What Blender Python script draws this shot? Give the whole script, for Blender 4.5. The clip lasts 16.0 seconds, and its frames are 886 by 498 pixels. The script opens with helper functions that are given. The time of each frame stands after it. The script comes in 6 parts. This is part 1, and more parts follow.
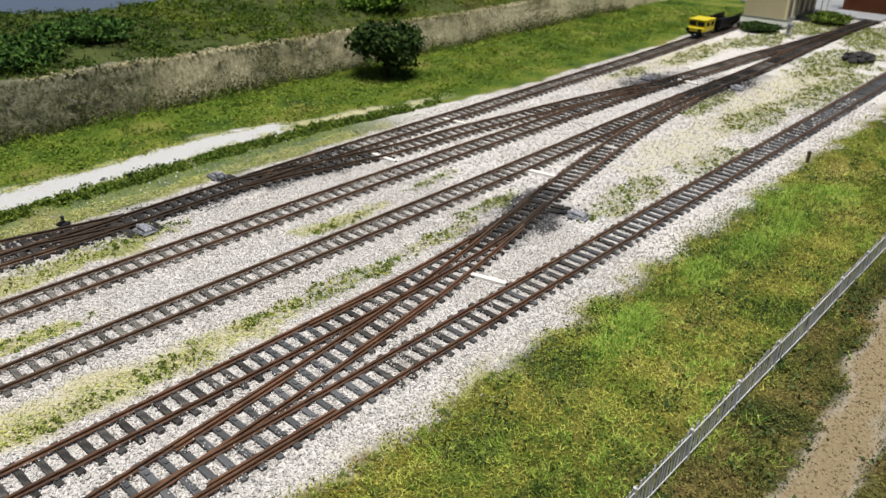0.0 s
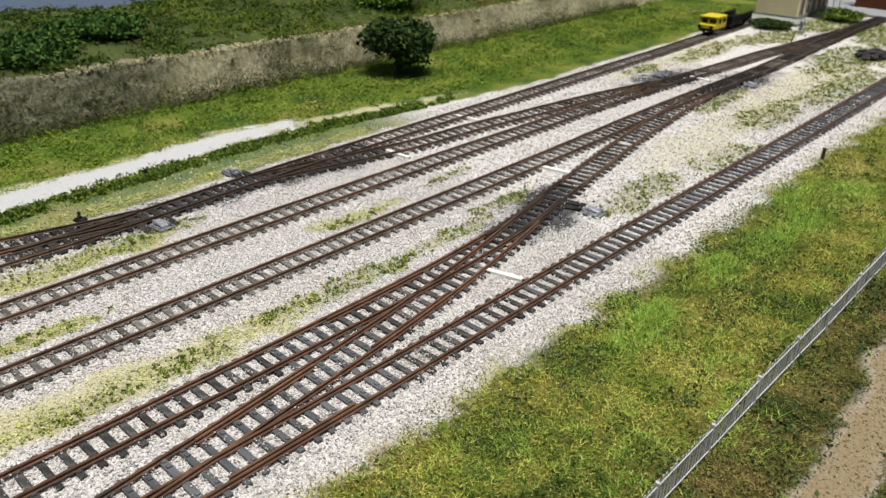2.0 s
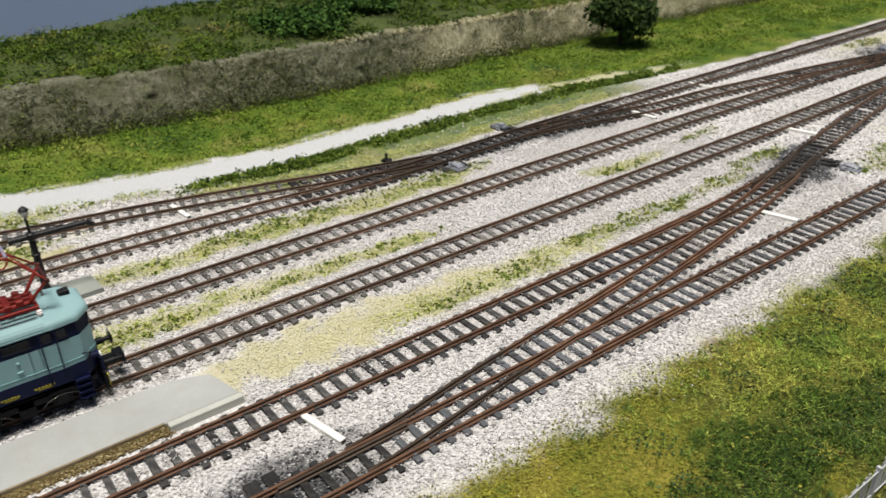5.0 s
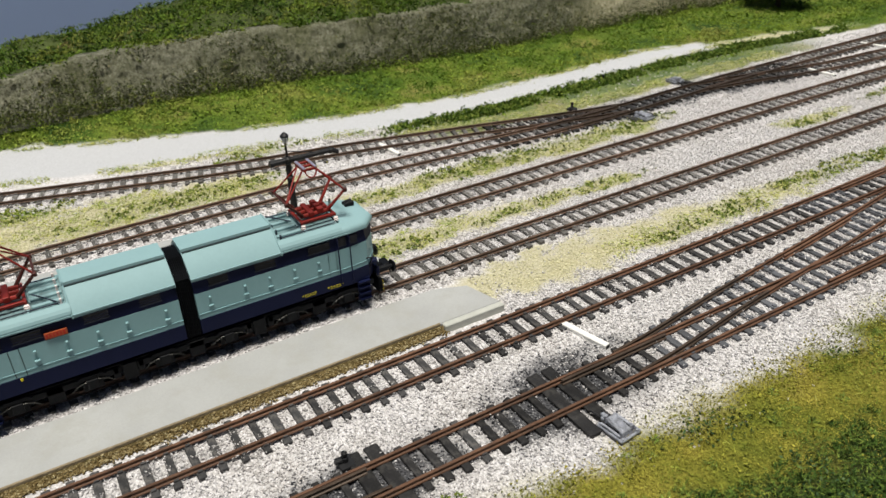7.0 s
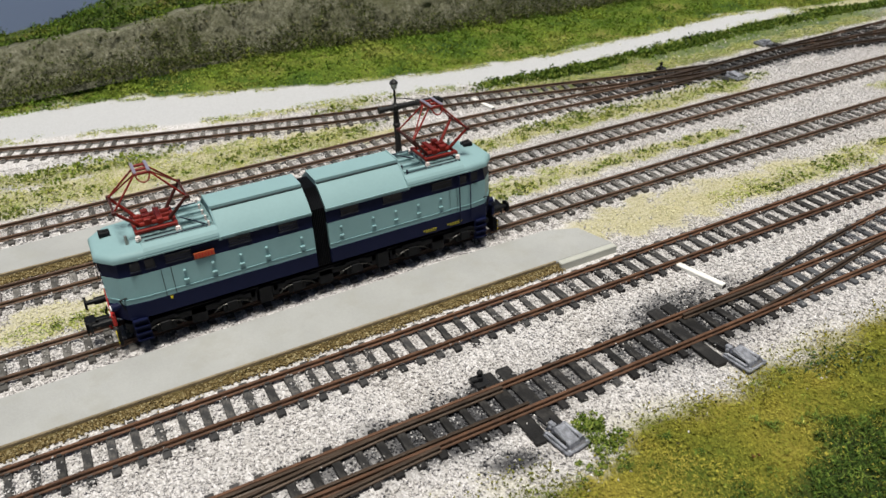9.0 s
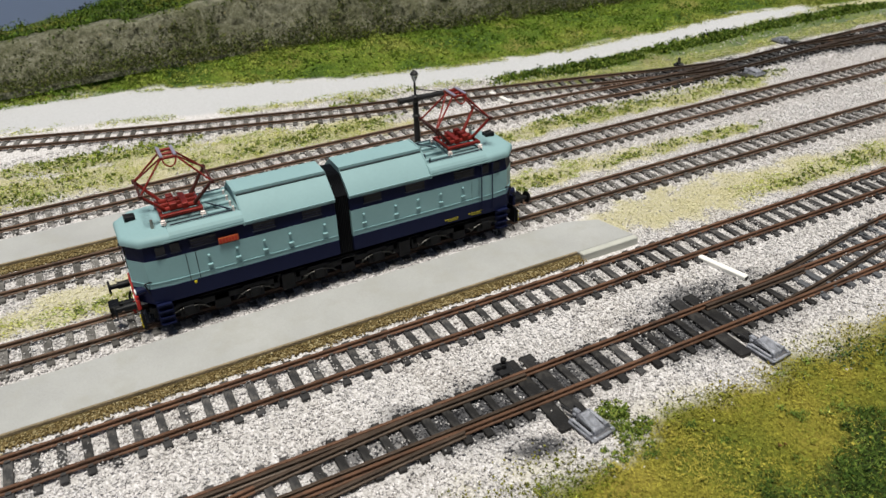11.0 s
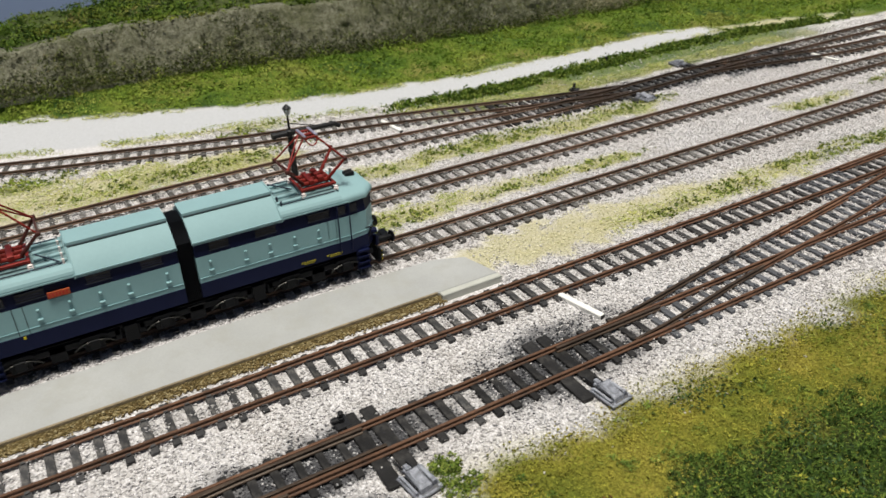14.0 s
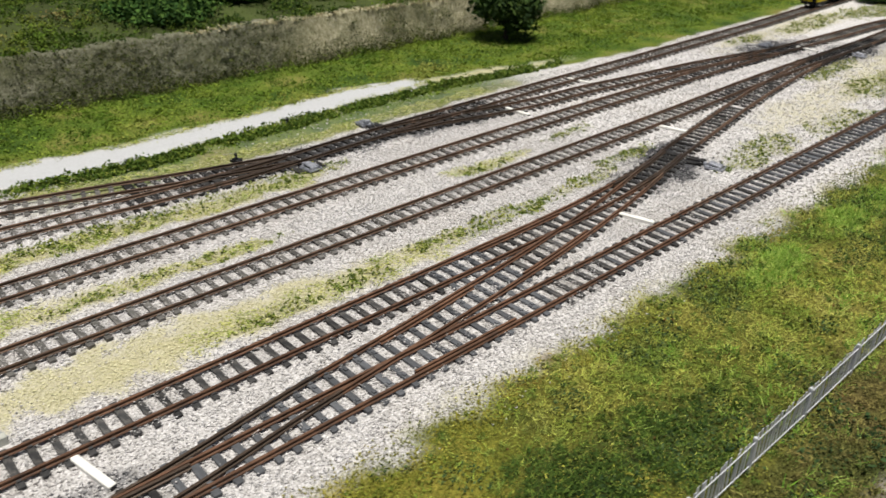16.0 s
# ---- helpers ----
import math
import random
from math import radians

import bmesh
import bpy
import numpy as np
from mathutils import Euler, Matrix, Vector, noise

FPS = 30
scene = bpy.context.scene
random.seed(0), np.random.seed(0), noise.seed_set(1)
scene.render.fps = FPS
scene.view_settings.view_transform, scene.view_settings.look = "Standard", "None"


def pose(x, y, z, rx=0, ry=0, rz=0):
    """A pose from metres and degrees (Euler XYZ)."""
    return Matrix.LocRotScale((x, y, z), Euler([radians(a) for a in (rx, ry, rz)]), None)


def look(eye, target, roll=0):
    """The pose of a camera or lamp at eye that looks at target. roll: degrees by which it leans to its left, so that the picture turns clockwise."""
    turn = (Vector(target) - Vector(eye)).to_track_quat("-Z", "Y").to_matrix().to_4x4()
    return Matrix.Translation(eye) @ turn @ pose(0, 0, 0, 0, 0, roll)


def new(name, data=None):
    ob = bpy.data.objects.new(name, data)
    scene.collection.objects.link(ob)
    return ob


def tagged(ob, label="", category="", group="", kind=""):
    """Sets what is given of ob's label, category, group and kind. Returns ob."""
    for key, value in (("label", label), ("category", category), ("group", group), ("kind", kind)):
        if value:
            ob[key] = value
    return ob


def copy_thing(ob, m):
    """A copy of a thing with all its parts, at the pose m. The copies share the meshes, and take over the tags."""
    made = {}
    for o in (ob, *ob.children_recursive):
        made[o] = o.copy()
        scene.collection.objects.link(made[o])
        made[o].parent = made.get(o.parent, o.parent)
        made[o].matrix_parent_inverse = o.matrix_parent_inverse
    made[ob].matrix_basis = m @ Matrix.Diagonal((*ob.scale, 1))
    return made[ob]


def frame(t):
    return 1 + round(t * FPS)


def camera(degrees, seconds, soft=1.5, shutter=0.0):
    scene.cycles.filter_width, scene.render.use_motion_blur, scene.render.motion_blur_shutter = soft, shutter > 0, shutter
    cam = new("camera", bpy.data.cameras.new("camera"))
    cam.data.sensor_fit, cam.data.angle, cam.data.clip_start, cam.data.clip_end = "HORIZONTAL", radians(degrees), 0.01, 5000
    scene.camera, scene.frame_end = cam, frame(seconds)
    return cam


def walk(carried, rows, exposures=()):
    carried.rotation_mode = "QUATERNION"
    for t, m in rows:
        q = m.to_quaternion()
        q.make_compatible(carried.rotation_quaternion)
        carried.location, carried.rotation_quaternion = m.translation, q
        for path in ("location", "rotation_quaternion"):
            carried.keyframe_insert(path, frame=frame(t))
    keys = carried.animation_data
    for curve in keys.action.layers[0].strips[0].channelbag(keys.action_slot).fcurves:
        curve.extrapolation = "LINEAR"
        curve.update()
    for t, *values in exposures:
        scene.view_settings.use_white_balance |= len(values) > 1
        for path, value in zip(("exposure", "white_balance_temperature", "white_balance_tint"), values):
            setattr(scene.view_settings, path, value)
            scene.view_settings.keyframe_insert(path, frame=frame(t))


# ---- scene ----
cam = camera(59.40, 16.0, shutter=0.16)
PATH = [
    (0, (-0.01696, 0.01126, 0.22043), (-1.22328, 1.32917, -0.67840), 0.886),
    (0.5, (-0.01784, 0.01155, 0.22135), (-1.22460, 1.33189, -0.67333), 0.885),
    (1, (-0.01880, 0.01047, 0.21908), (-1.22970, 1.32461, -0.67912), 1.048),
    (1.5, (-0.01998, 0.01031, 0.21925), (-1.23179, 1.32107, -0.68264), 0.938),
    (2, (-0.02066, 0.00658, 0.21888), (-1.23768, 1.31216, -0.68353), 0.746),
    (2.5, (-0.02147, 0.00321, 0.21900), (-1.24528, 1.30140, -0.68487), 0.647),
    (3, (-0.02338, -0.00806, 0.22295), (-1.27163, 1.26339, -0.68550), 0.354),
    (3.5, (-0.02392, -0.02640, 0.22382), (-1.30902, 1.19922, -0.69615), -0.051),
    (4, (-0.02337, -0.04829, 0.22149), (-1.34716, 1.13154, -0.70348), -0.373),
    (4.5, (-0.02473, -0.07588, 0.22061), (-1.38612, 1.05172, -0.71487), -0.819),
    (5, (-0.03221, -0.12058, 0.22007), (-1.45777, 0.93120, -0.70811), -1.512),
    (5.2, (-0.03898, -0.13680, 0.22086), (-1.47649, 0.89334, -0.71314), -1.298),
    (7.3, (-0.04950, -0.21976, 0.21033), (-1.56461, 0.63537, -0.77618), -2.588),
    (7.5, (-0.04918, -0.22436, 0.20822), (-1.56594, 0.61984, -0.78514), -2.637),
    (8, (-0.05019, -0.23468, 0.20685), (-1.57270, 0.58832, -0.79547), -2.717),
    (8.5, (-0.05263, -0.24677, 0.20424), (-1.58472, 0.54865, -0.80571), -2.837),
    (9, (-0.05157, -0.25631, 0.20226), (-1.58999, 0.51879, -0.81385), -2.669),
    (11.5, (-0.05265, -0.26442, 0.19790), (-1.59956, 0.49561, -0.81671), -2.342),
    (12, (-0.04138, -0.26358, 0.20927), (-1.59305, 0.49140, -0.80182), -2.728),
    (12.5, (-0.04276, -0.25828, 0.20930), (-1.58475, 0.51122, -0.80566), -2.570),
    (13, (-0.04219, -0.25101, 0.20806), (-1.57753, 0.53659, -0.80308), -2.454),
    (13.5, (-0.04277, -0.24056, 0.20826), (-1.56665, 0.57127, -0.80107), -2.134),
    (14, (-0.04117, -0.21517, 0.20694), (-1.54545, 0.64459, -0.79203), -1.720),
    (14.5, (-0.03972, -0.18261, 0.20982), (-1.50745, 0.75068, -0.77747), -0.977),
    (15, (-0.03748, -0.14588, 0.20607), (-1.46678, 0.86103, -0.76513), -0.639),
    (15.5, (-0.03704, -0.10169, 0.20568), (-1.41010, 0.99984, -0.74372), -0.269),
    (16, (-0.02448, -0.05871, 0.21104), (-1.33049, 1.12646, -0.73221), 0.414),
]
EXPOSURES = [(0, -0.02), (2.5, -0.02), (5, -0.03), (7.5, -0.08), (9, -0.12), (13, -0.12), (14.5, -0.08), (16, -0.06)]
walk(cam, [(t, look(eye, target, roll)) for t, eye, target, roll in PATH], EXPOSURES)
cam.data.dof.use_dof, cam.data.dof.focus_distance, cam.data.dof.aperture_fstop = True, 0.37, 27

# ---- light ----
# Indoor layout: sky and sun stand in for the room's unseen overhead lamps.
world = bpy.data.worlds.new("world")
scene.world = world
world.use_nodes = True
wn = world.node_tree
sky = wn.nodes.new("ShaderNodeTexSky")
sky.sky_type, sky.sun_disc = "NISHITA", False
sky.sun_elevation, sky.sun_rotation = radians(80), radians(110)
wn.links.new(sky.outputs[0], wn.nodes["Background"].inputs[0])
wn.nodes["Background"].inputs[1].default_value = 0.022
lamp = bpy.data.lights.new("sun", "SUN")
lamp.energy, lamp.angle, lamp.color = 5.3, radians(18), (1.0, 0.962, 0.86)
sun = new("sun", lamp)
sun.matrix_world = look((0.16, -0.06, 1.0), (0, 0, 0))


# ---- materials ----
def shader(name):
    m = bpy.data.materials.new(name)
    m.use_nodes = True
    nt = m.node_tree
    return m, nt, nt.nodes["Principled BSDF"]


def add(nt, kind, **inputs):
    n = nt.nodes.new(kind)
    for k, v in inputs.items():
        n.inputs[k.replace("_", " ")].default_value = v
    return n


def ramp(nt, fac, stops):
    r = nt.nodes.new("ShaderNodeValToRGB")
    while len(r.color_ramp.elements) < len(stops):
        r.color_ramp.elements.new(0.5)
    for e, (p, c) in zip(r.color_ramp.elements, stops):
        e.position, e.color = p, (*c, 1)
    nt.links.new(fac, r.inputs[0])
    return r.outputs[0]


def noise_tex(nt, scale, detail=3.0, rough=0.55):
    tc = nt.nodes.new("ShaderNodeTexCoord")
    n = add(nt, "ShaderNodeTexNoise", Scale=scale, Detail=detail, Roughness=rough)
    nt.links.new(tc.outputs["Object"], n.inputs["Vector"])
    return n


def mix(nt, fac, a, b, mode="MIX"):
    n = nt.nodes.new("ShaderNodeMix")
    n.data_type, n.blend_type = "RGBA", mode
    for sock, v in ((n.inputs[0], fac), (n.inputs[6], a), (n.inputs[7], b)):
        if isinstance(v, (float, int)):
            sock.default_value = v
        elif isinstance(v, tuple):
            sock.default_value = (*v, 1)
        else:
            nt.links.new(v, sock)
    return n.outputs[2]


def bump(nt, bsdf, height, dist, strength=1.0):
    b = add(nt, "ShaderNodeBump", Strength=strength, Distance=dist)
    nt.links.new(height, b.inputs["Height"])
    nt.links.new(b.outputs[0], bsdf.inputs["Normal"])


def plain(name, base, rough=0.5, metal=0.0, var=0.25, coarse=60, fine=900, relief=0.0, piece=0.0, dirt=None, spec=0.22):
    """A painted or moulded surface: two scales of variation, fine relief, optional dirt and a shade of its own for each piece."""
    m, nt, b = shader(name)
    lo = tuple(c * (1 - var) for c in base)
    hi = tuple(min(1, c * (1 + var)) for c in base)
    big, small = noise_tex(nt, coarse), noise_tex(nt, fine, 4)
    col = ramp(nt, big.outputs[0], [(0.3, lo), (0.7, hi)])
    col = mix(nt, 0.35, col, ramp(nt, small.outputs[0], [(0.3, lo), (0.7, hi)]))
    if dirt:
        d = noise_tex(nt, coarse * 2.3, 6, 0.7)
        col = mix(nt, ramp(nt, d.outputs[0], [(0.5, (0, 0, 0)), (0.72, (0.8, 0.8, 0.8))]), col, dirt)
    if piece:
        info = nt.nodes.new("ShaderNodeObjectInfo")
        col = mix(nt, 1.0, col, ramp(nt, info.outputs["Random"], [(0, (1 - piece,) * 3), (1, (1, 1, 1))]), "MULTIPLY")
    nt.links.new(col, b.inputs["Base Color"])
    b.inputs["Roughness"].default_value, b.inputs["Metallic"].default_value = rough, metal
    b.inputs["Specular IOR Level"].default_value = spec
    if relief:
        bump(nt, b, small.outputs[0], relief)
    return m


def islands(name, stops, rough=0.9, zone=None, zone_scale=14, zone_mix=0.6, spec=0.2):
    """Loose grains, flakes and blades: each island has its own shade, and broad zones drift in colour."""
    m, nt, b = shader(name)
    geo = nt.nodes.new("ShaderNodeNewGeometry")
    col = ramp(nt, geo.outputs["Random Per Island"], stops)
    if zone:
        z = noise_tex(nt, zone_scale, 4, 0.6)
        col = mix(nt, zone_mix, col, mix(nt, 1.0, col, ramp(nt, z.outputs[0], zone), "MULTIPLY"))
    nt.links.new(col, b.inputs["Base Color"])
    b.inputs["Roughness"].default_value = rough
    b.inputs["Specular IOR Level"].default_value = spec
    return m


BALLAST_STOPS = [(0.0, (0.34, 0.33, 0.33)), (0.14, (0.53, 0.515, 0.52)), (0.45, (0.645, 0.625, 0.637)), (0.8, (0.735, 0.715, 0.733)), (1.0, (0.82, 0.80, 0.825))]
M_ballast = islands("ballast", BALLAST_STOPS, 0.85, [(0.35, (0.78, 0.74, 0.68)), (0.6, (1, 1, 1))], 22, 0.5)
M_soot = islands("sooty_ballast", [(0.0, (0.03, 0.03, 0.035)), (0.5, (0.10, 0.10, 0.11)), (1.0, (0.30, 0.30, 0.31))], 0.8)


def turf_material(name, zone, scale, spread=(0.22, 1.75), second=90):
    """Flock and fibres: colour drifts in broad and small zones, each piece lighter or darker."""
    m, nt, b = shader(name)
    geo = nt.nodes.new("ShaderNodeNewGeometry")
    big, small = noise_tex(nt, scale, 3, 0.5), noise_tex(nt, second, 3, 0.6)
    col = mix(nt, 0.35, ramp(nt, big.outputs[0], zone), ramp(nt, small.outputs[0], zone))
    shade = ramp(nt, geo.outputs["Random Per Island"], [(0, (spread[0],) * 3), (1, (spread[1],) * 3)])
    nt.links.new(mix(nt, 1.0, col, shade, "MULTIPLY"), b.inputs["Base Color"])
    b.inputs["Roughness"].default_value, b.inputs["Specular IOR Level"].default_value = 0.95, 0.15
    return m


FIELD = [(0.30, (0.085, 0.120, 0.022)), (0.42, (0.185, 0.205, 0.036)), (0.52, (0.32, 0.305, 0.060)), (0.62, (0.37, 0.345, 0.08)), (0.72, (0.34, 0.20, 0.08))]
FIBRE = [(0.30, (0.09, 0.155, 0.025)), (0.45, (0.21, 0.275, 0.042)), (0.58, (0.40, 0.40, 0.095)), (0.75, (0.50, 0.44, 0.20))]
SLOPE = [(0.32, (0.022, 0.052, 0.008)), (0.43, (0.062, 0.120, 0.014)), (0.53, (0.13, 0.195, 0.024)), (0.62, (0.20, 0.225, 0.04)), (0.72, (0.33, 0.235, 0.12))]
BANKS = [(0.30, (0.045, 0.10, 0.015)), (0.43, (0.115, 0.20, 0.024)), (0.56, (0.22, 0.295, 0.040)), (0.68, (0.34, 0.335, 0.09))]
OLIVE = [(0.30, (0.070, 0.115, 0.018)), (0.43, (0.165, 0.190, 0.026)), (0.53, (0.270, 0.255, 0.038)), (0.63, (0.37, 0.315, 0.06)), (0.75, (0.30, 0.20, 0.06))]
ROUGH = [(0.30, (0.045, 0.065, 0.018)), (0.42, (0.095, 0.105, 0.028)), (0.52, (0.155, 0.15, 0.042)), (0.62, (0.22, 0.175, 0.065)), (0.75, (0.24, 0.15, 0.07))]
TUSSOCK = [(0.30, (0.028, 0.060, 0.013)), (0.45, (0.085, 0.150, 0.026)), (0.58, (0.20, 0.26, 0.05)), (0.72, (0.36, 0.33, 0.10))]
M_tussock = turf_material("tussock", TUSSOCK, 24, (0.4, 1.5), 140)
M_turf = turf_material("turf", FIELD, 20, (0.35, 1.5))
M_blade = turf_material("grass_fibre", FIBRE, 20)
M_weed = islands("weed", [(0.0, (0.06, 0.09, 0.02)), (0.5, (0.19, 0.225, 0.045)), (0.85, (0.33, 0.34, 0.09)), (1.0, (0.48, 0.45, 0.20))], 0.95)
M_lime = islands("lime_moss", [(0.0, (0.24, 0.28, 0.05)), (0.4, (0.42, 0.44, 0.11)), (0.8, (0.57, 0.55, 0.20)), (1.0, (0.68, 0.65, 0.34))], 0.95, [(0.38, (0.50, 0.66, 0.4)), (0.58, (1, 1, 1))], 60, 0.9)
M_straw = islands("straw_flock", [(0.0, (0.44, 0.42, 0.24)), (0.5, (0.57, 0.54, 0.34)), (1.0, (0.70, 0.67, 0.48))], 0.95)
M_sand = islands("pale_sand", [(0.0, (0.44, 0.40, 0.28)), (0.5, (0.60, 0.56, 0.42)), (1.0, (0.72, 0.69, 0.56))], 0.95)
M_hill = turf_material("hill_flock", SLOPE, 16, (0.60, 1.20), 110)
M_bank = turf_material("bank_flock", BANKS, 14, (0.65, 1.30), 100)
M_rough = turf_material("rough_turf", ROUGH, 26)
M_olive = turf_material("olive_turf", OLIVE, 22, (0.55, 1.40))
M_leaf_dark = islands("dark_leaf", [(0.0, (0.012, 0.027, 0.008)), (0.6, (0.032, 0.064, 0.014)), (1.0, (0.065, 0.105, 0.022))], 0.9)
M_leaf = islands("bush_leaf", [(0.0, (0.04, 0.09, 0.012)), (0.6, (0.09, 0.19, 0.02)), (1.0, (0.18, 0.28, 0.04))], 0.9)
M_hedge = islands("hedge_leaf", [(0.0, (0.03, 0.065, 0.010)), (0.6, (0.095, 0.16, 0.02)), (1.0, (0.24, 0.29, 0.05))], 0.9)

M_rail = plain("rusty_rail", (0.150, 0.078, 0.048), 0.65, 0.0, 0.5, 60, 1400, 0.0001, 0.3, (0.05, 0.036, 0.03))
M_rail_far = plain("brown_rail", (0.135, 0.084, 0.058), 0.65, 0.0, 0.45, 60, 1400, 0.0001, 0.3, (0.045, 0.034, 0.03))
M_rail_dark = plain("oily_rail", (0.066, 0.046, 0.034), 0.45, 0.2, 0.4, 90, 1400, 0.0001)
M_sleeper = plain("weathered_sleeper", (0.066, 0.065, 0.068), 0.85, 0, 0.45, 220, 1800, 0.0002, 0.6, (0.20, 0.185, 0.17))
M_sleeper_dusty = plain("dusty_sleeper", (0.155, 0.148, 0.142), 0.9, 0, 0.4, 220, 1800, 0.0002, 0.55, (0.30, 0.285, 0.27))
M_sleeper_new = plain("grey_timber", (0.12, 0.125, 0.14), 0.7, 0, 0.35, 220, 1800, 0.0002, 0.45)
M_platform = plain("platform_concrete", (0.36, 0.365, 0.365), 0.9, 0, 0.13, 26, 1400, 0.0003, 0, (0.33, 0.33, 0.31))
M_kerb = plain("kerb_stone", (0.44, 0.445, 0.41), 0.9, 0, 0.12, 90, 1500, 0.0002)
M_moss = plain("mossy_edge", (0.10, 0.072, 0.028), 0.95, 0, 0.5, 120, 900, 0.0006, 0, (0.21, 0.18, 0.08))
M_rim = plain("stained_rim", (0.23, 0.185, 0.12), 0.9, 0, 0.4, 150, 1500, 0.0003)
M_white = plain("white_paint", (0.78, 0.77, 0.74), 0.6, 0, 0.06, 100, 900, 0.0001)
# Wide tone range paints in highlights and crevices; the dark flecks are also dirt.
M_pewter = plain("pewter_grey", (0.36, 0.375, 0.43), 0.4, 0.3, 0.5, 330, 1500, 0.0003, 0.2, (0.05, 0.05, 0.06))
M_plate = plain("dark_base_plate", (0.13, 0.13, 0.145), 0.6, 0.2, 0.4, 250, 1500, 0.0002)
# Roof teal with the well's shade put into the colour, plus some grime.
M_well = plain("shaded_roof_well", (0.15, 0.235, 0.25), 0.6, 0, 0.15, 120, 900, 0.0001, 0, (0.09, 0.12, 0.125))
M_black = plain("black_iron", (0.022, 0.022, 0.024), 0.45, 0.2, 0.35, 200, 1200, 0.0001)
M_fence = plain("grey_fence_paint", (0.60, 0.61, 0.66), 0.6, 0, 0.15, 100, 1200, 0.0001, 0.2)
M_teal = plain("pale_teal_paint", (0.245, 0.415, 0.44), 0.42, 0, 0.05, 40, 700, 0.00003)
M_roof = plain("pale_teal_roof", (0.230, 0.365, 0.390), 0.55, 0, 0.06, 50, 700, 0.00003)
M_navy = plain("navy_paint", (0.005, 0.008, 0.036), 0.5, 0, 0.15, 60, 900, 0.00003, spec=0.15)
M_seam = plain("dark_seam", (0.03, 0.045, 0.05), 0.6)
M_red = plain("red_paint", (0.42, 0.028, 0.022), 0.4, 0, 0.2, 100, 900)
M_pipe = plain("oily_pipe", (0.055, 0.055, 0.05), 0.35, 0.5, 0.4, 200, 1200)
M_panto = plain("pantograph_red", (0.20, 0.020, 0.015), 0.45, 0.1, 0.35, 200, 1200)
M_pan_dark = plain("dark_linkage", (0.07, 0.022, 0.018), 0.45, 0.3, 0.3, 200, 1200)
M_strip = plain("collector_strip", (0.42, 0.40, 0.52), 0.35, 0.6, 0.15, 200, 1200)
M_under = plain("underframe_black", (0.004, 0.0045, 0.006), 0.5, 0, 0.4, 200, 1200, 0.0001, spec=0.18)
M_steel = plain("worn_steel", (0.30, 0.28, 0.26), 0.4, 0.8, 0.3, 200, 1200)
M_yellow = plain("yellow_paint", (0.55, 0.45, 0.02), 0.5, 0, 0.1, 80, 900)
M_orange = plain("orange_plate", (0.42, 0.09, 0.035), 0.5)
M_insul = plain("white_insulator", (0.80, 0.70, 0.68), 0.3)
M_glass = plain("dark_window_glass", (0.010, 0.012, 0.016), 0.2, 0, 0.1, spec=0.35)
M_grille = plain("louvre_grey", (0.022, 0.027, 0.045), 0.45)
M_lens = plain("lamp_lens", (0.75, 0.78, 0.80), 0.15)
M_wallstone = plain("beige_render", (0.84, 0.71, 0.46), 0.9, 0, 0.12, 30, 500, 0.0003)
M_tile = plain("roof_tile", (0.30, 0.13, 0.08), 0.85, 0, 0.3, 60, 500, 0.0004)
M_slab = plain("grey_slab", (0.25, 0.265, 0.245), 0.9, 0, 0.15, 60, 1200, 0.0002)
M_board = plain("brown_board", (0.13, 0.045, 0.02), 0.6, 0, 0.25, 12, 200, 0.0004)
M_paving = plain("pale_paving", (0.26, 0.27, 0.30), 0.9, 0, 0.1, 20, 600, 0.0002)
M_skyboard = plain("sky_blue_board", (0.40, 0.50, 0.80), 0.95, 0, 0.04, 2, 30)
M_bark = plain("twig_brown", (0.08, 0.06, 0.04), 0.9)


def rock_material():
    """Plaster-cast rock: dark and mossy where it is broken, paler and dressed along the straight wall."""
    m, nt, b = shader("retaining_wall_rock")
    a, c, d = noise_tex(nt, 17, 5, 0.65), noise_tex(nt, 240, 8, 0.8), noise_tex(nt, 900, 6, 0.8)
    tc = nt.nodes.new("ShaderNodeTexCoord")
    stretch = nt.nodes.new("ShaderNodeMapping")
    stretch.inputs["Scale"].default_value = (1, 1, 0.5)
    nt.links.new(tc.outputs["Object"], stretch.inputs["Vector"])
    streak = add(nt, "ShaderNodeTexNoise", Scale=420.0, Detail=5.0, Roughness=0.7)
    nt.links.new(stretch.outputs[0], streak.inputs["Vector"])
    dark = ramp(nt, c.outputs[0], [(0.34, (0.070, 0.072, 0.040)), (0.46, (0.165, 0.165, 0.105)), (0.56, (0.265, 0.262, 0.185)), (0.70, (0.45, 0.44, 0.36))])
    pale = ramp(nt, streak.outputs[0], [(0.34, (0.24, 0.215, 0.12)), (0.45, (0.42, 0.385, 0.245)), (0.56, (0.58, 0.535, 0.37)), (0.68, (0.74, 0.70, 0.54))])
    at = nt.nodes.new("ShaderNodeAttribute")
    at.attribute_name = "pale"
    col = mix(nt, at.outputs["Fac"], dark, pale)
    col = mix(nt, ramp(nt, a.outputs[0], [(0.46, (0, 0, 0)), (0.66, (0.6, 0.6, 0.6))]), col, (0.095, 0.105, 0.03))
    col = mix(nt, 0.35, col, mix(nt, 1.0, col, ramp(nt, d.outputs[0], [(0.35, (0.2, 0.2, 0.2)), (0.65, (1.9, 1.9, 1.9))]), "MULTIPLY"))
    nt.links.new(col, b.inputs["Base Color"])
    b.inputs["Roughness"].default_value = 0.95
    bump(nt, b, d.outputs[0], 0.0025)
    return m


